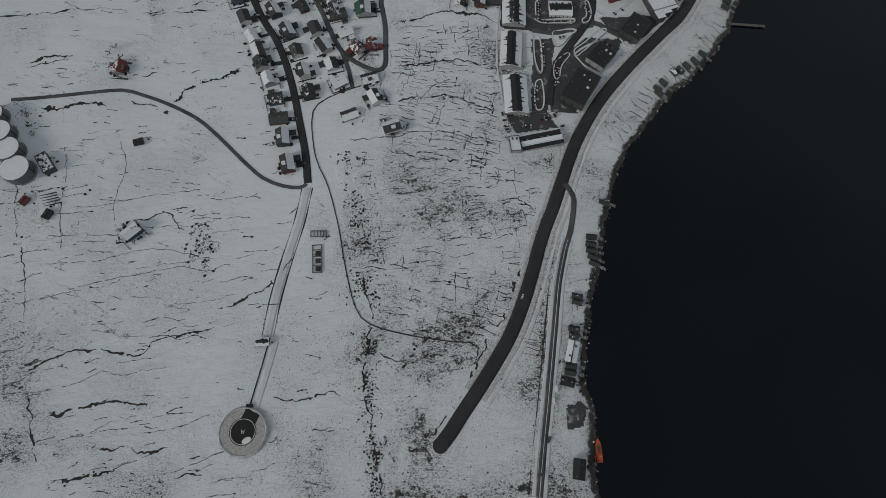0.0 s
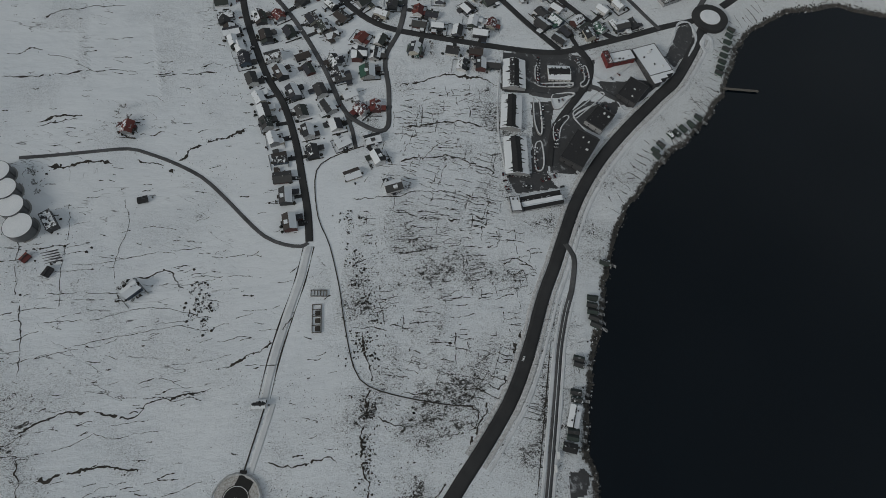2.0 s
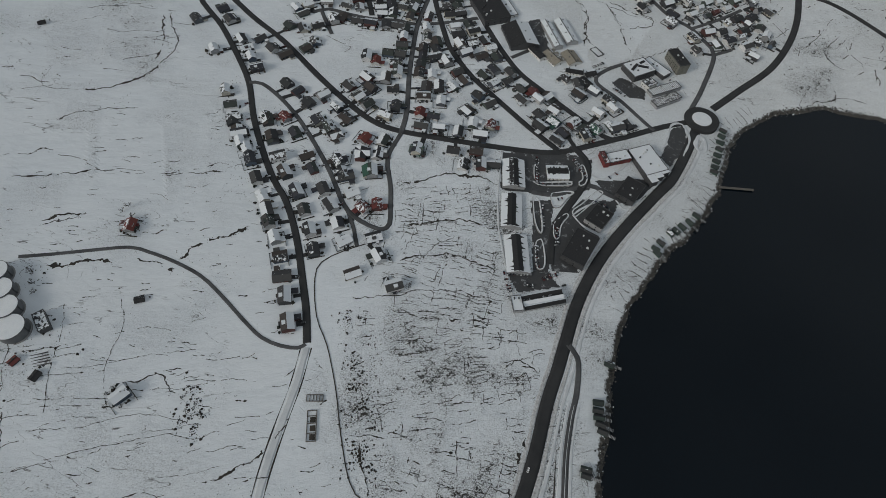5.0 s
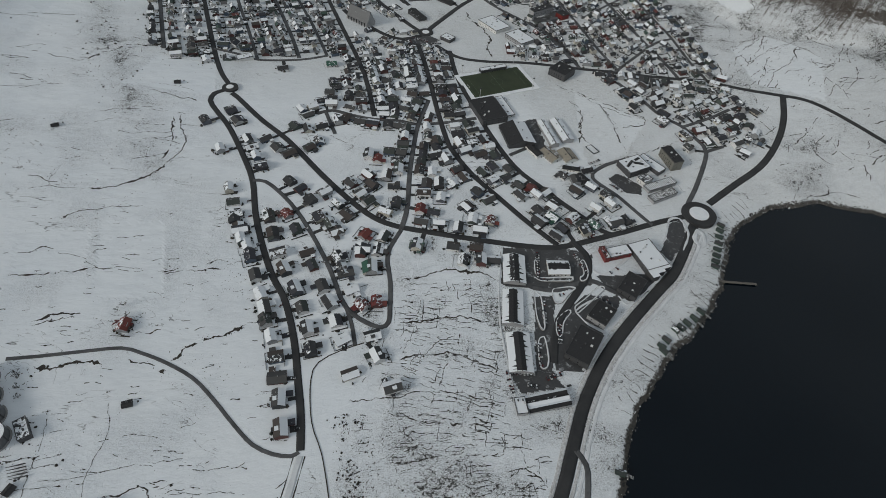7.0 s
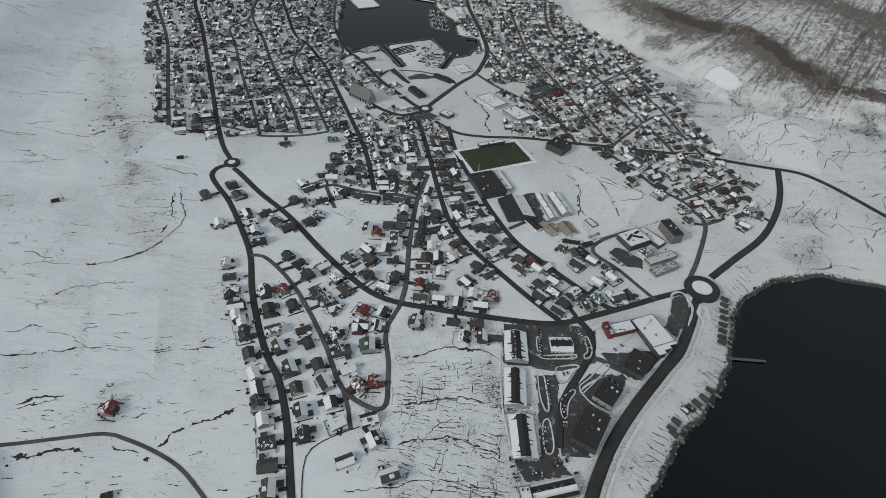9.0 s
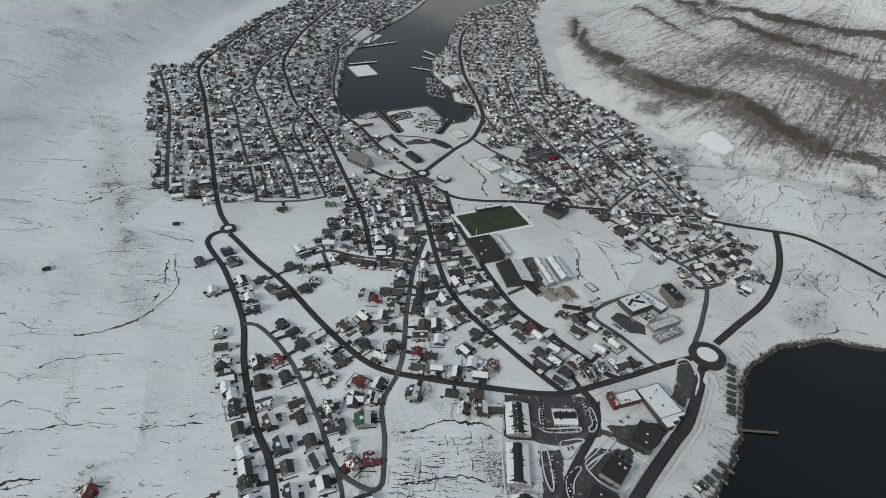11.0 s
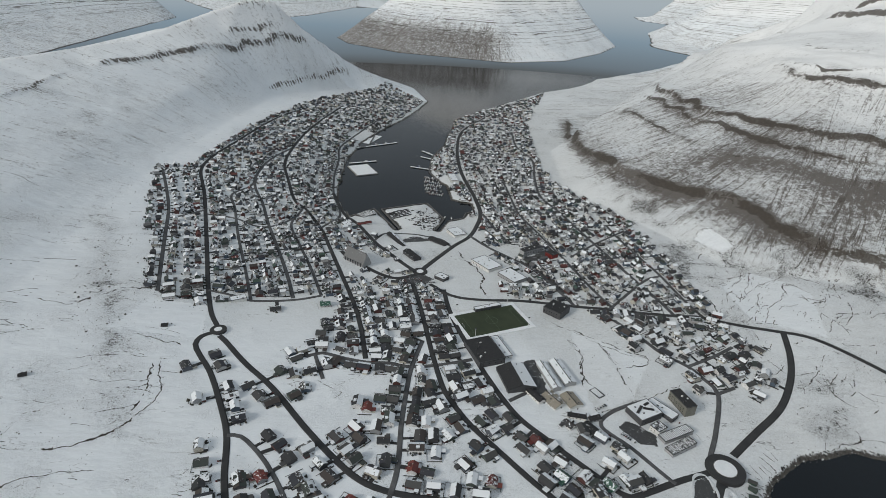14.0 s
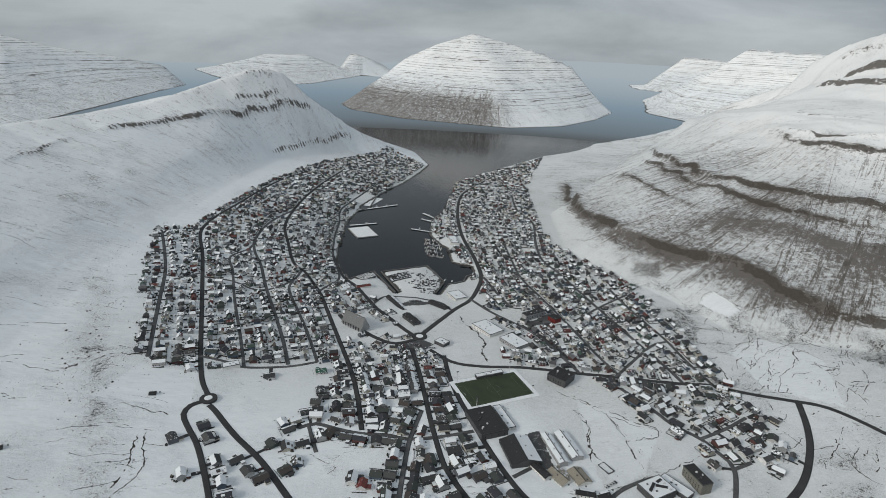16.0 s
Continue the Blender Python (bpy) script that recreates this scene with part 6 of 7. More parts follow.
for k in range(5):
    plank = thing("pipe_stack", -312 + k * 1.5, 52 - k * 2.2, 18, "stacked dark pipes lying in the snow", "pipes", "stacked pipes")
    part("pipe", box(0, 0, -0.5, 0.6, 17, 0.5), DARK_CLAD, plank)
for x, y, lx, ly, nx in ((-85.5, 29, 13.5, 5.5, 5), (-85, 6, 7.5, 25, 1)):
    pen = thing("paddock", x, y, 2 if nx > 1 else 5, "dark timber pens standing in the snow", "pen", lx=lx, ly=ly)
    part("rail", frame_rect(lx, ly, 0.5, -1, 1.4), TIMBER, pen)
    for i in range(1, nx):
        part("divider", box(-lx / 2 + i * lx / nx, 0, -1, 1.3, 0.4, ly), TIMBER, pen)
    if nx == 1:
        for yy in (-6, 2, 8):
            part("divider", box(0, yy, -1, 1.3, lx, 0.5), TIMBER, pen)
        for yy in (-9, -2, 5):
            part("trough", box(0.8, yy, -0.8, 0.5, lx * 0.6, 4.5), PEAT, pen)

cage = thing("ball_cage", 221, 508, -58, "low fenced ball cage in the snow beside the school", "pen", lx=16, ly=10)
part("rail", frame_rect(17, 10, 0.5, -1, 1.6), DARK_CLAD, cage)
part("goal", box(-8, 0, 0, 2.0, 0.4, 3.0), STEEL, cage)

# ---- cars ----
car0 = None


def car(x, y, turn, paint=None):
    global car0
    z = ground_z(x, y) + 0.3
    if car0 is None or paint is not None:
        c = thing("car", x, y, turn, "white car on the coast road" if paint else "parked car with a dusting of snow", "car", "" if paint else "parked cars", z=z)
        v = [(a, b, h) for h, w, l0, l1 in ((0.35, 0.88, -2.2, 2.2), (0.85, 0.9, -2.25, 2.2), (0.95, 0.84, -2.15, 2.0)) for a, b in ((l0, -w), (l1, -w), (l1, w), (l0, w))]
        f = [(3, 2, 1, 0), (8, 9, 10, 11)] + [(k + i, k + (i + 1) % 4, k + 4 + (i + 1) % 4, k + 4 + i) for k in (0, 4) for i in range(4)]
        part("body", (v, f), paint or CAR_PAINT, c)
        v = [(-1.9, -0.8, 0.95), (1.1, -0.8, 0.95), (1.1, 0.8, 0.95), (-1.9, 0.8, 0.95), (-1.5, -0.66, 1.45), (0.4, -0.66, 1.45), (0.4, 0.66, 1.45), (-1.5, 0.66, 1.45)]
        part("cabin_glass", (v, [(0, 1, 5, 4), (1, 2, 6, 5), (2, 3, 7, 6), (3, 0, 4, 7)]), GLASS, c)
        part("roof", box(-0.55, 0, 1.45, 1.5, 1.9, 1.32), paint or CAR_PAINT, c)
        for a in (-1.35, 1.35):
            for b in (-0.8, 0.8):
                v, f = disc(0, 0, 0.33, -0.1, 0.1, 10)
                part("wheel", ([(p + a, r + b, q + 0.33) for p, q, r in v], f), TYRE, c)
        if paint is None:
            car0 = c
        return c
    return copy_thing(car0, pose(x, y, z, 0, 0, turn))


def car_row(a, b, n):
    turn = math.degrees(math.atan2(b[1] - a[1], b[0] - a[0])) + 90
    for i in range(n):
        if rr.random() < 0.9:
            k = i / max(1, n - 1)
            car(a[0] + (b[0] - a[0]) * k + rr.uniform(-0.3, 0.3), a[1] + (b[1] - a[1]) * k + rr.uniform(-0.3, 0.3), turn + rr.choice((0, 180)) + rr.uniform(-4, 4))


for a, b, n in (((81, 162), (108, 163), 9), ((83, 155), (86, 142), 5), ((101, 151), (109, 150), 4), ((121, 159), (134, 164), 5), ((141, 153), (144, 143), 3),
                ((126, 315), (123, 276), 11), ((126, 277), (161, 279), 11), ((169, 315), (181, 290), 9), ((126, 248), (125, 222), 8), ((116, 196), (116, 172), 6),
                ((140, 220), (138, 199), 7), ((187, 259), (199, 253), 5), ((145, 258), (153, 260), 3), ((207, 294), (216, 300), 2),
                ((-5, 770), (10, 772), 6), ((234, 440), (246, 428), 7), ((212, 476), (226, 486), 5), ((-50, 958), (-20, 968), 9), ((178, 850), (196, 806), 10), ((-36, 785), (-12, 778), 8), ((300, 470), (312, 464), 5), ((150, 560), (165, 545), 6), ((105, 500), (125, 515), 5)):
    car_row(a, b, n)
for x, y, turn in HOUSE_SPOTS[:170:2]:
    d, t2, sp = nearest_street(x, y)
    if d < 20:
        car(x + (sp[0] - x) * 0.62 + 3, y + (sp[1] - y) * 0.62, t2 + 90 + rr.uniform(-8, 8))
car(93, -22, 66, WHITE_PAINT)

# ---- shore: stones, piers, boats ----
stones = []
q = random.Random(9)
for poly, count in ((BAY[1:22], 2600), (SOUND[0:40], 1700)):
    ln = smooth_line(poly, 3.0)
    nv = normals(ln)
    for i in range(count):
        k = q.randrange(len(ln))
        o = q.gauss(0, 3.2)
        x, y = ln[k] + nv[k] * o + np.array([q.uniform(-2, 2), q.uniform(-2, 2)])
        z = ground_z(x, y)
        if -1.5 < z < 3.2:
            s = q.uniform(0.5, 1.7)
            stones.append(clump(x, y, z - 0.2, s, s * q.uniform(0.6, 1.1), i))
stuff("shore_stones", stones, STONE, "tumbled dark shore stones with snow in the gaps", "stones")


def pier(name, x0, y0, x1, y1, width, label, top=1.9):
    turn = math.degrees(math.atan2(y1 - y0, x1 - x0))
    lx = math.hypot(x1 - x0, y1 - y0)
    p = thing(name, (x0 + x1) / 2, (y0 + y1) / 2, turn, label, "pier", z=0)
    deck = part("deck", box(0, 0, top - 0.5, top, lx, width), CONCRETE if width > 5 else TIMBER, p)
    if width > 5:
        part("snow_strip", box(0, 0, top, top + 0.12, lx - 1, width * 0.55), SNOW, deck)
    for i in range(int(lx / 8) + 1):
        for s in (-1, 1):
            part("pile", disc(-lx / 2 + 1 + i * 8.0 * (lx - 2) / max(8, int(lx / 8) * 8), s * (width / 2 - 0.5), 0.35, -7, top - 0.5, 8), TIMBER, p)
    for i in range(int(lx / 12) + 1):
        part("bollard", disc(-lx / 2 + 3 + i * 12, width / 2 - 0.6, 0.3, top, top + 0.7, 8), DARK_CLAD, deck)
    return p


pier("jetty", 324, 297, 379, 294, 3.0, "narrow concrete jetty reaching into the bay")
pier("pier", -250, 1587, -117, 1677, 9, "long concrete harbour pier dusted with snow")
pier("pier", -233, 1449, -161, 1480, 9, "concrete harbour pier dusted with snow")
pier("pier", -63, 1444, -3, 1424, 8, "harbour pier with moored boats")
pier("pier", -35, 1599, 8, 1546, 9, "short concrete harbour pier dusted with snow")
pier("pier", -38, 1541, 6, 1510, 9, "short concrete harbour pier with bollards")
block = thing("quay_block", -190, 1398, 26, "square concrete quay filled out into the harbour", "quay", z=0)
part("wall", box(0, 0, -8, 2.2, 58, 84), CONCRETE, block)
part("snow_deck", box(0, 0, 2.2, 2.35, 54, 80), SNOW, block)
for k in range(5):
    pontoon = thing("pontoon", 5 - k * 2, 1245 + k * 27, -14, "floating timber pontoon of the marina", "pontoon", "marina pontoons", z=0)
    part("deck", box(0, 0, -0.3, 0.6, 46, 2.2), TIMBER, pontoon)
    part("float", box(0, 0, -0.6, 0.0, 44, 1.6), CONCRETE, pontoon)

boat0 = None


def boat(x, y, turn):
    global boat0
    if boat0 is None:
        b = thing("boat", x, y, turn, "small moored motor boat with a pale hull", "boat", "boats in the harbour", z=0)
        sec = [(-4.2, 1.2, 0.9), (-1, 1.45, 0.95), (2, 1.2, 1.05), (3.7, 0.5, 1.2), (4.6, 0.05, 1.3)]
        v, f = [], []
        for a, w, h in sec:
            v += [(a, -w, h), (a, -w * 0.6, -0.5), (a, w * 0.6, -0.5), (a, w, h)]
        for i in range(4):
            k = i * 4
            f += [(k + j, k + j + 1, k + j + 5, k + j + 4) for j in range(3)] + [(k + 3, k, k + 4, k + 7)]
        f += [(0, 3, 2, 1)]
        part("hull", (v, f), BOAT_PAINT, b)
        cabin = part("cabin", box(-0.3, 0, 0.9, 2.3, 3.0, 1.7), WHITE_PAINT, b)
        part("windscreen", box(1.25, 0, 1.4, 2.1, 0.12, 1.5), GLASS, cabin)
        part("mast", disc(-1.2, 0, 0.08, 2.3, 4.6, 6), STEEL, b)
        boat0 = b
        return b
    return copy_thing(boat0, pose(x, y, 0, 0, 0, turn))


for k in range(5):
    for i in range(9):
        for s in (-1, 1):
            if rr.random() < 0.72:
                u = -20 + i * 5.0
                boat(5 - k * 2 + u * math.cos(radians(-14)) - s * 6 * math.sin(radians(-14)), 1245 + k * 27 + u * math.sin(radians(-14)) + s * 6 * math.cos(radians(-14)), -14 + 90 * s + rr.uniform(-4, 4))
for x, y, t in ((-40, 1452, 160), (-25, 1432, 165), (-15, 1585, 130), (-10, 1530, 140), (-180, 1650, 34), (-150, 1668, 34), (-190, 1480, 22), (30, 1100, 60), (45, 1095, 80)):
    boat(x, y, t)
ship = thing("workboat", 150.5, -148, 92, "orange workboat moored at the stone landing", "boat", z=0)
sec = [(-9, 2.2, 1.8), (-4, 2.6, 1.8), (4, 2.5, 2.0), (7.5, 1.3, 2.5), (9.5, 0.1, 2.8)]
v, f = [], []
for a, w, h in sec:
    v += [(a, -w, h), (a, -w * 0.65, -0.9), (a, w * 0.65, -0.9), (a, w, h)]
for i in range(4):
    k = i * 4
    f += [(k + j, k + j + 1, k + j + 5, k + j + 4) for j in range(3)] + [(k + 3, k, k + 4, k + 7)]
part("hull", (v, f + [(0, 3, 2, 1)]), ORANGE_PAINT, ship)
part("wheelhouse", box(-4.5, 0, 1.8, 5.0, 4.5, 3.2), ORANGE_PAINT, ship)
part("hatch", box(2, 0, 1.9, 2.5, 4, 2.4), DARK_CLAD, ship)
part("mast", disc(-4.5, 0, 0.15, 5, 8, 8), STEEL, ship)
winch = thing("landing_crane", 146, -158, 80, "small dark crane with a red arm at the landing", "crane", z=max(1.5, ground_z(146, -158)))
part("base", box(0, 0, -2, 1.6, 3, 3), DARK_CLAD, winch)
part("arm", box(3, 0, 2.2, 2.8, 9, 0.7), RED_CLAD, winch)
part("cab", box(0, 0, 1.6, 3.4, 2.2, 2.0), DARK_CLAD, winch)
for x, y, t in ((118, -100, 88), (115, -110, 95), (109, -140, 60), (101, -166, 25)):
    van = thing("van", x, y, t, "snow-topped van parked on the landing", "van", "vans on the landing", z=ground_z(x, y) + 0.05)
    part("body", box(0, 0, 0.4, 2.3, 5.4, 2.0), WHITE_PAINT if x > 112 else DARK_CLAD, van)
    part("windscreen", box(2.72, 0, 1.3, 2.1, 0.1, 1.7), GLASS, van)
    for a in (-1.7, 1.7):
        for b in (-0.9, 0.9):
            v, f = disc(0, 0, 0.38, -0.12, 0.12, 10)
            part("wheel", ([(p + a, r + b, w + 0.38) for p, w, r in v], f), TYRE, van)

# ---- verges and trodden tracks ----
COAST = STREETS[0][2]
for off, w, mat, lift, nm, lab in ((8.2, 3.6, SNOWY_VERGE, 0.15, "verge", "speckled gravel verge of the coast road"), (-8.5, 4.0, SNOWY_VERGE, 0.15, "verge", "speckled gravel verge of the coast road"),
                                   (-13.5, 3.2, SLUSH, 0.2, "footpath", "trodden snowy footpath along the coast road")):
    tagged(ribbon(nm, (COAST + normals(COAST) * off)[6:-2], w, mat, lift, None, 0.25), lab, "verge", kind="structure")
SHORE = STREETS[1][2]
low = SHORE[SHORE[:, 1] < 40]
for off, w, mat, lift in ((0.0, 0.5, SLUSH, 0.42), (4.4, 2.6, SLUSH, 0.2), (-4.6, 2.8, SLUSH, 0.2), (-8.6, 0.5, PEAT, 0.14)):
    tagged(ribbon("shoulder" if mat is SLUSH else "ditch", low + normals(low) * off, w, mat, lift, None, 0.35 if mat is SLUSH else 0.95), "ploughed snow along the shore road" if mat is SLUSH else "dark ditch beside the shore road", "verge", kind="structure")
area("landing", [(128, -113), (141, -110), (144, -118), (138, -130), (127, -132), (124, -122)], YARD_GROUND, 0.2, "rutted landing ground with wheel tracks in the slush", 1.4)
ribbon_line = smooth_line([(-99, 74), (-103, 40), (-110, 5), (-116, -30), (-119, -62)], 5)
tagged(ribbon("snow_track", ribbon_line, 6.5, SLUSH, 0.14, None, 0.1), "wide smooth track under trodden snow", "track", kind="structure")
for s in (-1, 1):
    tagged(ribbon("track_edge", ribbon_line + normals(ribbon_line) * s * 4.6, 0.7, PEAT, 0.13, None, 0.9), "dark broken edge of the snowy track", "track", kind="structure")
tagged(ribbon("snow_track", smooth_line([(-115, -66), (-119, -87), (-123, -109), (-125, -121)], 5) + np.array([[3.4, 0]]), 4.5, SLUSH, 0.14, None, 0.1), "smooth snowy track beside the path", "track", kind="structure")

# snow banks round the yards and car parks
def snow_bank(pts, width=2.2, height_up=0.45):
    width = width * 0.6
    ln = smooth_line(pts, 2.5)
    tagged(ribbon("snow_bank", ln, width, SLUSH, height_up, None, 0.8), "ploughed bank of snow along the yard", "snow bank", kind="structure")


snow_bank([(159, 239), (171, 249), (197, 264)], 3.0)
snow_bank([(159, 239), (170, 225), (188, 215)], 3.0)
snow_bank([(188, 211), (173, 191), (157, 170)], 3.5)
snow_bank([(210, 263), (221, 253), (253, 281), (283, 311)], 3.0)
snow_bank([(196, 323), (182, 314), (186, 298), (198, 291), (219, 305), (232, 318)], 3.0)
snow_bank([(78, 215), (79, 260), (86, 321)], 2.0)
snow_bank([(78, 215), (84, 167), (91, 124)], 2.0)
area("yard", [(283, 318), (300, 338), (314, 362), (313, 385), (298, 380), (286, 352), (272, 330)], YARD_GROUND, 0.22, YARD)
snow_bank([(270, 330), (286, 356), (298, 384), (313, 387), (317, 364), (303, 336)], 3.0)
snow_bank([(327, 345), (334, 350), (337, 366), (331, 371), (323, 356), (327, 345)], 5.0)

# clutter on the filled quay
cq = random.Random(21)
crate0 = None
ROWS_ON_QUAY = [(-98 + i * 6.2 + k * 2.0, 1098 + i * 2.6 - k * 7.0) for i in range(8) for k in range(5)]
for x, y in ROWS_ON_QUAY + [(cq.uniform(-40, 18), cq.uniform(1030, 1130)) for _ in range(10)]:
    if ground_z(x, y) < 2.0 or nearest_street(x, y)[0] < 5:
        continue
    t = 23
    if crate0 is None:
        crate0 = thing("container", x, y, t, "dark steel container standing on the snowy quay", "container", "containers on the quay")
        part("body", box(0, 0, -0.2, 2.7, 5.6, 3.0), DARK_CLAD, crate0)
        part("door", box(2.85, 0, 0.1, 2.5, 0.12, 2.6), GREY_CLAD, crate0)
        part("snow_cap", box(0, 0, 2.7, 2.85, 5.3, 2.6), HALL_SNOWY, crate0)
    else:
        copy_thing(crate0, pose(x, y, ground_z(x, y), 0, 0, t + cq.uniform(-6, 6)))

heaps = []
for i in range(150):
    x, y = cq.gauss(-12, 17), cq.gauss(1072, 26)
    if ground_z(x, y) > 2.4:
        r = cq.uniform(1.2, 4.2)
        heaps.append(clump(x, y, ground_z(x, y) - 0.2, r, r * 0.45, i))
stuff("spoil_heaps", heaps, STONE, "heaps of gravel and rubble half under snow on the quay", "gravel")
tagged(link("road_end", *disc(22, -145, 6.2, ground_z(22, -145) - 1.0, ground_z(22, -145) + 0.37, 32), ASPHALT), "rounded dark end of the cleared coast road", "road", kind="structure")

# ---- streams, ditches, heather and bare trees ----
BANKS = []   # spots along the streams, where heather overhangs


def stream(width, pts):
    ln = smooth_line(pts, 0.9)
    for size, amount, seed in ((16, 2.8, 31), (6, 1.5, 33), (2.4, 0.7, 35)):
        ln = ln + amount * np.stack([wobble(ln[:, 0], ln[:, 1], size, seed), wobble(ln[:, 0], ln[:, 1], size, seed + 1)], -1)
    nv = normals(ln)
    wide = width * (0.34 if ln[:, 0].mean() < 430 else 0.2) * np.exp(0.9 * wobble(ln[:, 0], ln[:, 1], 11, 37))
    ends = np.clip(np.minimum(np.arange(len(ln)), np.arange(len(ln))[::-1]) / 6, 0.15, 1)
    rows = []
    for side, seed in ((-1, 38), (1, 40)):
        q = ln + nv * (side * ends * wide * np.exp(1.1 * wobble(ln[:, 0], ln[:, 1], 1.9, seed)))[:, None]
        rows.append(np.column_stack([q, ground_at(q[:, 0], q[:, 1]) + 0.16]))
    n = len(ln)
    v = np.vstack(rows)
    gone = wobble(ln[:, 0], ln[:, 1], 7, 43) < (-0.62 if width > 1.4 else -0.4)
    tagged(link("stream", v, [(i, i + 1, n + i + 1, n + i) for i in range(n - 1) if not gone[i]], PEAT), "dark narrow stream bed cut into the snow", "stream", kind="structure")
    BANKS.extend((float(p[0]), float(p[1]), width) for p in ln[::2])


stream(2.6, [(-336, 136), (-318, 137), (-302, 145), (-282, 144)])
stream(1.6, [(-357, 175), (-342, 181), (-325, 190)])
stream(2.4, [(-226, 155), (-214, 175), (-195, 183), (-171, 197)])
stream(2.2, [(-263, 152), (-245, 150), (-229, 139)])
stream(2, [(-271, -128), (-256, -123), (-227, -114), (-202, -116)])
stream(1.5, [(-291, -97), (-273, -84), (-255, -77), (-213, -79), (-203, -69), (-174, -61), (-164, -56)])
stream(2.4, [(-262, -174), (-249, -172), (-235, -168), (-217, -163)])
stream(1.6, [(-157, -39), (-129, -26), (-117, -11), (-111, -3), (-107, 9)])
stream(1.3, [(-47, -4), (-37, -50), (-39, -85), (-36, -116), (-28, -150), (-25, -178)])
stream(1.7, [(-23, 170), (15, 179), (48, 174), (76, 163)])
stream(1.5, [(-27, 209), (32, 221), (72, 220)])
stream(2.2, [(-26, 266), (-3, 274), (32, 284), (62, 280), (79, 272)])
stream(1.4, [(-3, -148), (7, -146), (27, -122), (50, -84), (65, -55), (80, -30), (92, 1)])
stream(1.3, [(-231, -151), (-193, -149), (-181, -147)])
stream(2, [(-173, -170), (-154, -166)])
stream(1.3, [(-111, -109), (-93, -114), (-68, -108), (-59, -110)])
stream(1.0, [(-27, 118), (10, 107), (69, 113)])
stream(1.0, [(-1, 171), (15, 192), (32, 200)])
stream(1.8, [(76, 61), (92, 70), (105, 60)])
stream(1.0, [(-16, -55), (17, -56), (48, -64), (50, -79), (27, -86)])
stream(0.8, [(-34, -62), (-15, -80), (31, -79)])
stream(0.9, [(-64, 124), (-27, 132), (10, 139)])
stream(1.5, [(-238, 34), (-213, 44), (-207, 36), (-191, 21)])
stream(0.8, [(-355, 140), (-344, 84), (-322, 13), (-302, -52)])
stream(1.2, [(-288, -95), (-276, -136), (-268, -163)])
stream(1.2, [(-261, 12), (-234, 11), (-230, 14)])
stream(1.2, [(-402, 229), (-356, 238), (-335, 248)])
stream(1.4, [(-267, 251), (-206, 267)])
stream(1.6, [(-358, 180), (-343, 188), (-321, 194)])
stream(1.8, [(-382, 358), (-344, 373), (-315, 413), (-307, 454), (-329, 510)])
stream(1.2, [(-402, 303), (-364, 326), (-317, 341)])
stream(1.4, [(-270, 252), (-249, 260), (-215, 276)])
stream(1.6, [(-383, 554), (-314, 545)])
stream(1.0, [(-108, 472), (-102, 483), (-135, 502)])
stream(1, [(150, 404), (163, 401)])
stream(2.4, [(53, 909), (63, 870), (87, 828), (95, 796), (89, 765), (96, 733)])
stream(1.2, [(208, 467), (260, 493), (323, 523), (352, 540)])
stream(1.8, [(499, 470), (483, 438), (534, 453), (572, 444)])
stream(1.3, [(204, 621), (215, 594), (209, 543), (219, 520)])
stream(0.8, [(177, 671), (252, 611), (311, 582)])
stream(0.8, [(252, 611), (274, 536)])
stream(1.8, [(518, 742), (577, 792), (641, 813), (682, 786)])
stream(1.4, [(611, 810), (554, 758), (533, 711)])
stream(1.4, [(626, 757), (637, 716), (671, 756), (691, 731)])
stream(1.6, [(-320, 418), (-325, 467), (-337, 503)])
stream(1.6, [(-558, 600), (-487, 600), (-466, 628), (-424, 663), (-340, 649), (-320, 640)])
stream(1.3, [(442, 849), (507, 881), (514, 830), (456, 811)])
stream(1.4, [(534, 555), (548, 510), (561, 502)])
stream(1.4, [(215, 644), (261, 614), (311, 581), (262, 555)])
stream(1.0, [(250, 622), (262, 555), (266, 502)])
stream(1.6, [(208, 598), (216, 585), (213, 559), (205, 518)])
stream(1.5, [(503, 788), (540, 812), (576, 830), (617, 798), (643, 759)])
stream(1.3, [(576, 820), (545, 780), (529, 737)])
stream(1.5, [(617, 798), (585, 745), (546, 709), (520, 660)])
stream(1.2, [(518, 951), (553, 971), (573, 897), (549, 889)])


q = random.Random(12)
cuts = []


def crack(pts, width, gap=0.2):
    """A thin broken dark line: an old wall, a ditch or a peat edge."""
    ln = smooth_line(pts, 1.2)
    ln = ln + np.stack([0.8 * wobble(ln[:, 0], ln[:, 1], 5, 71) + 0.35 * wobble(ln[:, 0], ln[:, 1], 1.7, 72), 0.8 * wobble(ln[:, 0], ln[:, 1], 5, 73) + 0.35 * wobble(ln[:, 0], ln[:, 1], 1.7, 74)], -1)
    n = len(ln)
    w = width * 0.5 * np.array([math.exp(q.gauss(0, 0.5)) for _ in range(n)])
    side = normals(ln) * w[:, None]
    p = np.vstack([ln - side, ln + side])
    v = np.column_stack([p, ground_at(p[:, 0], p[:, 1]) + 0.17])
    hole, f = q.random() < gap, []
    for i in range(n - 1):
        if q.random() < 0.22:
            hole = q.random() < gap
        if not hole:
            f.append((i, i + 1, n + i + 1, n + i))
    cuts.append((v.tolist(), f))


def cut(x, y, length, turn, width, gap=0.25):
    pts = []
    for k in (-0.5, -0.2, 0.15, 0.5):
        w = q.gauss(0, 0.04) * length
        pts.append((x + k * length * math.cos(turn) - w * math.sin(turn), y + k * length * math.sin(turn) + w * math.cos(turn)))
    crack(pts, width, gap)


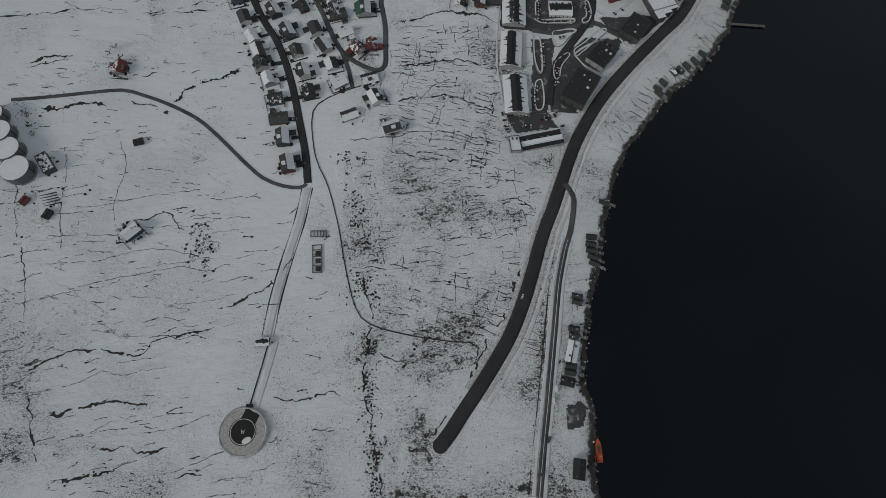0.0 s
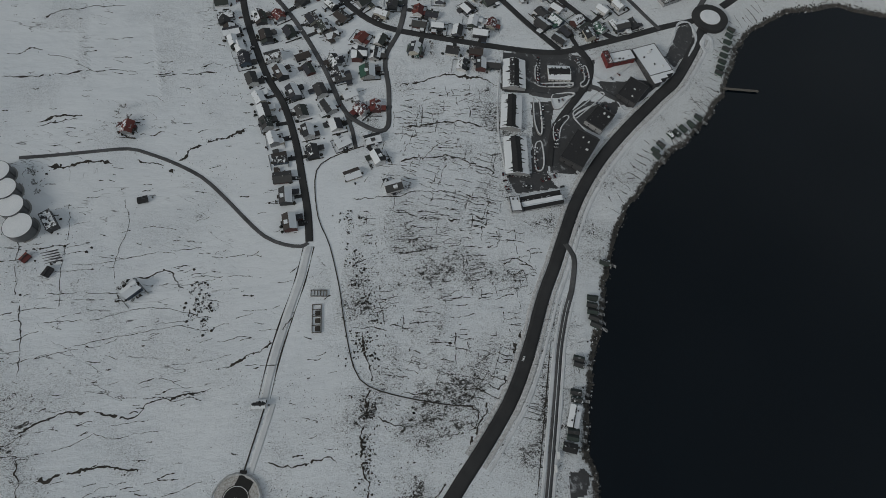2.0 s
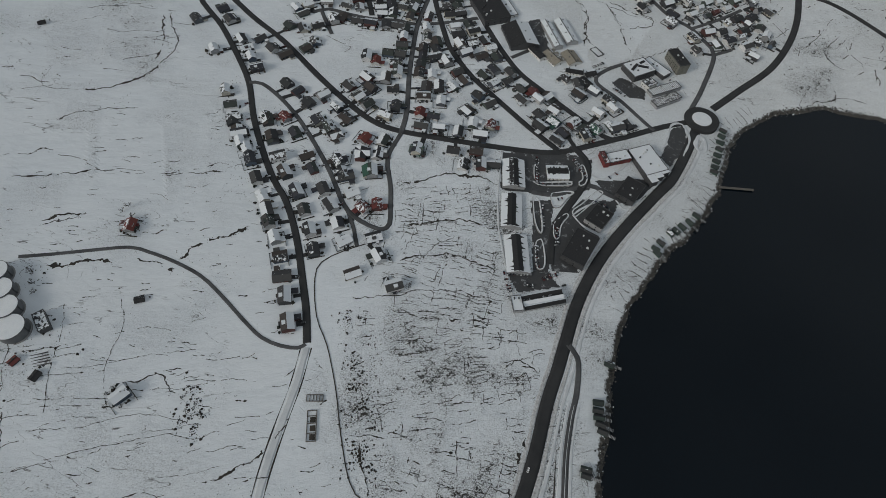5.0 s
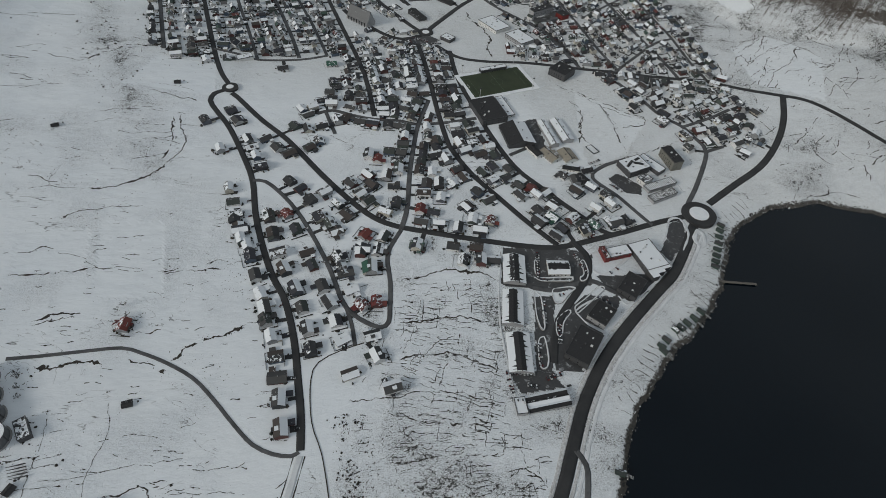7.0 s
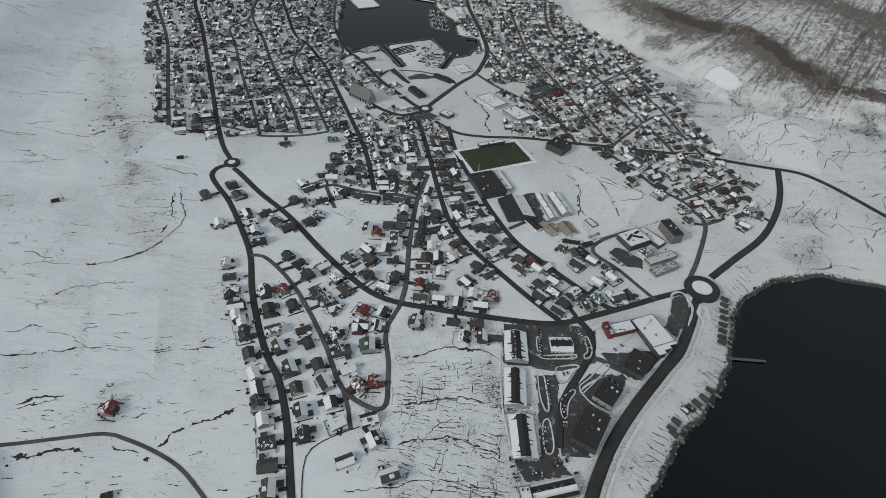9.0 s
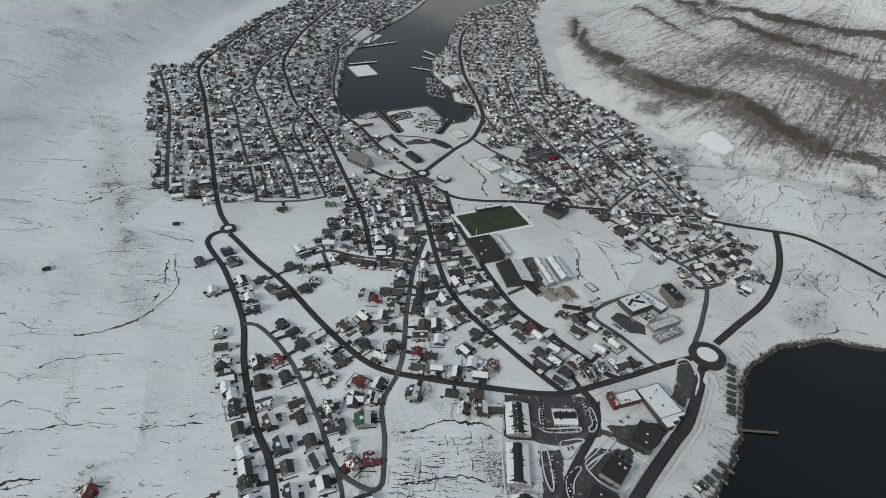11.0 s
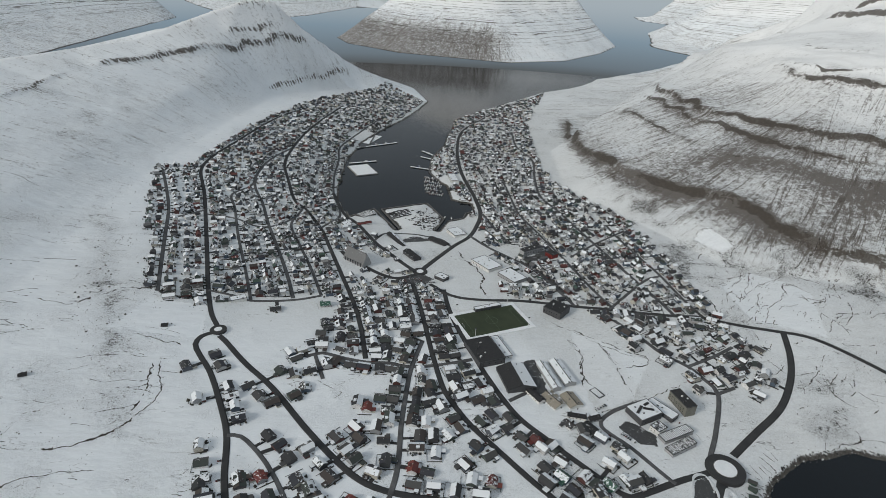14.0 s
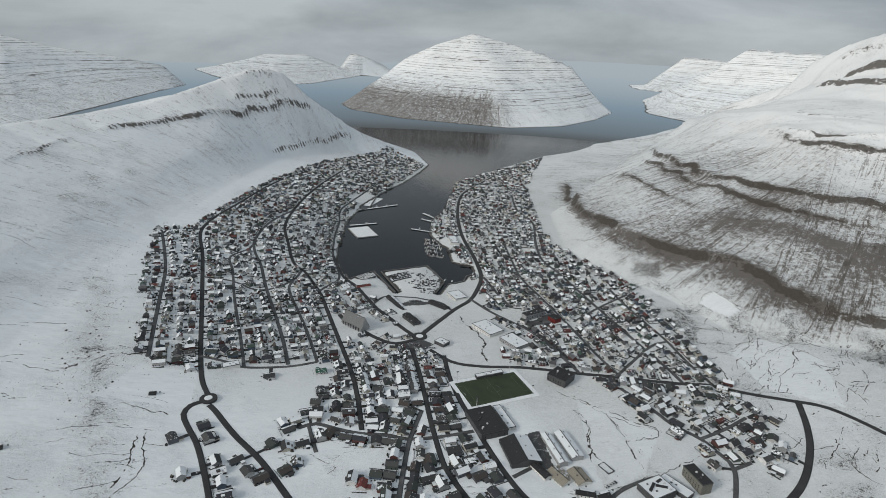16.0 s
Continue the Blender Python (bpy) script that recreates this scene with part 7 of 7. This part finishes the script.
YARDS = [(78, 120), (200, 120), (230, 330), (78, 330)]


def open_field(x, y, room=6):
    return nearest_street(x, y)[0] > room and ground_z(x, y) > 3 and not inside(np.array([float(x)]), np.array([float(y)]), YARDS)[0]


# the old infield: short parallel walls and small plots
for i in range(150):
    x, y = q.uniform(-20, 122), q.uniform(-66, 265)
    if not open_field(x, y, 9):
        continue
    turn, span, step = -0.08 + 0.22 * math.sin(y * 0.03) + q.gauss(0, 0.07), q.uniform(8, 22), q.uniform(4.5, 9)
    c, t = math.cos(turn), math.sin(turn)
    count = q.choice((1, 2, 2, 3, 4))
    for k in range(count):
        o = (k - count / 2) * step
        if open_field(x - o * t, y + o * c):
            cut(x - o * t, y + o * c, span * q.uniform(0.6, 1.1), turn + q.gauss(0, 0.03), q.uniform(0.3, 0.55), 0.15)
    if count > 1 and q.random() < 0.65:
        e = q.choice((-0.5, 0.5)) * span
        cut(x + e * c, y + e * t, step * count * 0.8, turn + 1.57, q.uniform(0.25, 0.45), 0.1)
# long thin field lines in the west
for i in range(110):
    x, y = q.uniform(-420, -110), q.uniform(-190, 60)
    if nearest_street(x, y)[0] > 10:
        cut(x, y, q.uniform(18, 70), q.gauss(0.2, 0.07), q.uniform(0.22, 0.42), 0.4)
for i in range(330):
    x, y = q.uniform(-55, 125), q.uniform(-65, 265)
    if nearest_street(x, y)[0] > 6 and ground_z(x, y) > 3 and not inside(np.array([x]), np.array([y]), [(78, 120), (200, 120), (230, 330), (78, 330)])[0]:
        cut(x, y, q.uniform(5, 20), 0.06 + 0.25 * math.sin(y * 0.03) + q.gauss(0, 0.08) + (1.5 if q.random() < 0.15 else 0), q.uniform(0.25, 0.62))
for i in range(420):
    x, y = q.uniform(-420, -60), q.uniform(-190, 330)
    if nearest_street(x, y)[0] > 8:
        cut(x, y, q.uniform(2, 13), q.gauss(0.2, 0.2), q.uniform(0.25, 0.6))
for i in range(130):
    x, y = q.uniform(-800, -300), q.uniform(250, 1100)
    cut(x, y, q.uniform(14, 60), q.gauss(0.15, 0.2), q.uniform(0.3, 0.8))
for i in range(260):
    x, y = q.uniform(430, 900), q.uniform(450, 900)
    if nearest_street(x, y)[0] > 8 and ground_z(x, y) > 4:
        cut(x, y, q.uniform(10, 45), q.gauss(0.9, 0.5), q.uniform(0.5, 1.2))
for i in range(46):
    k = 60 + i * 8
    ln = smooth_line(BAY[8:21], 1.0)
    if k < len(ln) - 2:
        nv = normals(ln)[k]
        p = ln[k] + nv * (14 + q.uniform(-3, 6))
        if ground_z(*p) > 2.5 and nearest_street(*p)[0] > 4:
            cut(p[0], p[1], q.uniform(10, 24), math.atan2(nv[1], nv[0]) + q.gauss(0, 0.25), q.uniform(0.4, 0.8))
for x0, y0, dx, dy in ((-300, 60, 95, 22), (-290, 40, 100, 24), (-283, 14, 90, 18), (-297, -10, 120, 22), (-277, -30, 150, 20), (-310, 100, 20, -95), (-268, 110, 22, -100)):
    cut(x0 + dx / 2, y0 + dy / 2, math.hypot(dx, dy), math.atan2(dy, dx), 0.35)
stuff("field_ditches", cuts, PEAT, "short dark drainage ditches and walls showing through the snow", "ditches")

tufts = []
spine = smooth_line([(-62, 112), (-52, 50), (-46, 0), (-40, -50), (-38, -90), (-36, -116), (-29, -150), (-24, -190)], 1.0)
def patchy(x, y, size, seed):
    x, y = np.array([float(x)]), np.array([float(y)])
    return float((wobble(x, y, size, seed) + 0.6 * wobble(x, y, size * 0.38, seed + 1))[0])


def tuft_at(x, y, s, i):
    tufts.append(clump(x, y, ground_z(x, y) - 0.1, s, s * 0.75, i))


for i in range(5200):
    x, y = spine[q.randrange(len(spine))]
    x += q.gauss(0, 3.8 if y < -60 else 7)
    if patchy(x, y, 12, 44) > -0.25:
        tuft_at(x, y, min(1.3, 0.22 * q.paretovariate(1.7)), i)
for i in range(11000):
    x, y = spine[q.randrange(len(spine))]
    x += q.expovariate(1 / 30.0) - 6
    if patchy(x, y, 14, 41) > 0.12 and open_field(x, y, 3):
        tuft_at(x, y, min(0.9, 0.14 * q.paretovariate(1.9)), i)
for x0, x1, y0, y1, count, size, seed, least in ((-140, 100, -190, -40, 9000, 0.15, 46, -0.05), (-420, -130, -190, 60, 2600, 0.13, 48, 0.3), (-235, -140, 120, 420, 2600, 0.17, 50, 0.1),
                                                 (-420, -235, 60, 330, 900, 0.14, 52, 0.4), (-60, 90, 110, 265, 1300, 0.14, 54, 0.25), (-520, -310, 330, 680, 2600, 0.24, 56, 0.3),
                                                 (-700, -420, 640, 1250, 1500, 0.34, 58, 0.35), (440, 760, 430, 900, 2600, 0.3, 60, 0.2), (200, 320, 480, 680, 700, 0.2, 62, 0.25)):
    for i in range(count):
        x, y = q.uniform(x0, x1), q.uniform(y0, y1)
        if patchy(x, y, 22, seed) > least and open_field(x, y, 4):
            tuft_at(x, y, min(4 * size, size * q.paretovariate(1.9)), i)
for i, (x, y, w) in enumerate(BANKS):
    if q.random() < 0.5 and y < 420:
        s = w * 0.16 * q.paretovariate(2.2)
        tuft_at(x + q.gauss(0, 0.6 * w), y + q.gauss(0, 0.6 * w), min(s, 1.2), i)
for i in range(420):
    a, r = q.uniform(0, 6.28), q.choice((18.5, 21, 24.5)) + q.gauss(0, 0.8)
    if patchy(-129 + r * math.cos(a), -136 + r * math.sin(a), 6, 64) > 0:
        tuft_at(-129 + r * math.cos(a), -136 + r * math.sin(a), q.uniform(0.15, 0.45), i)
for x0, y0, rx, ry, n in ((-186, 18, 7, 12, 420), (-178, 0, 6, 8, 260), (-340, 118, 5, 8, 80), (-318, 62, 16, 12, 130), (-322, 30, 12, 10, 70), (-410, 540, 22, 34, 130), (-440, 600, 16, 40, 120), (-480, 670, 20, 40, 120), (-528, 740, 20, 40, 90), (45, -128, 3, 4, 50)):
    for i in range(n):
        x, y = q.gauss(x0, rx), q.gauss(y0, ry)
        if patchy(x, y, 7, 66) > -0.1:
            tuft_at(x, y, min(1.5, 0.3 * q.paretovariate(1.9)) * (1.3 if y > 400 else 1), i)
stuff("heather", tufts, BUSH, "dark heather tufts and low bushes standing out of the snow", "heather")


def bare_tree(x, y, size, seed):
    t = thing("tree", x, y, q.uniform(0, 360), "small bare tree with a tangle of dark twigs", "tree", "bare trees by the farms")
    s = random.Random(seed)

    def limb(p, d, length, r, depth, sink):
        a = p + d * length
        side = d.cross(Vector((0.3, 0.5, 0.8))).normalized()
        up = d.cross(side)
        ring = [(side * math.cos(k * 2.094) + up * math.sin(k * 2.094)) for k in range(3)]
        sink.append(([tuple(p + w * r) for w in ring] + [tuple(a + w * r * 0.55) for w in ring], [(0, 1, 4, 3), (1, 2, 5, 4), (2, 0, 3, 5)]))
        if depth:
            for _ in range(4 if depth > 1 else 5):
                nd = (d + Vector((s.uniform(-0.9, 0.9), s.uniform(-0.9, 0.9), s.uniform(-0.15, 0.6)))).normalized()
                limb(p + d * length * s.uniform(0.55, 1.0), nd, length * s.uniform(0.5, 0.75), r * 0.5, depth - 1, sink)
    trunk, crown = [], []
    limb(Vector((0, 0, -0.5)), Vector((0, 0, 1)), size * 0.4, size * 0.05, 0, trunk)
    for k in range(5):
        d = Vector((s.uniform(-1, 1), s.uniform(-1, 1), s.uniform(0.4, 1.0))).normalized()
        limb(Vector((0, 0, size * s.uniform(0.15, 0.35))), d, size * 0.38, size * 0.035, 3, crown)
    part("trunk", gather(*trunk), BUSH, t)
    part("crown", gather(*crown), BUSH, t)


for i, (x, y) in enumerate(((-288, 208), (-270, 181), (-291, 201), (-276, 174), (-281, 196), (-343, 124), (-338, 116), (-334, 107), (-345, 129), (-244, 28), (-247, 23), (-235, 14),
                            (-247, 15), (-189, 26), (-179, 19), (-173, 9), (7, 325), (7, 318), (8, 310), (-22, 135), (-12, 139), (-28, 138), (93, 167), (101, 168), (106, 171))):
    bare_tree(x, y, q.uniform(4, 7), i)
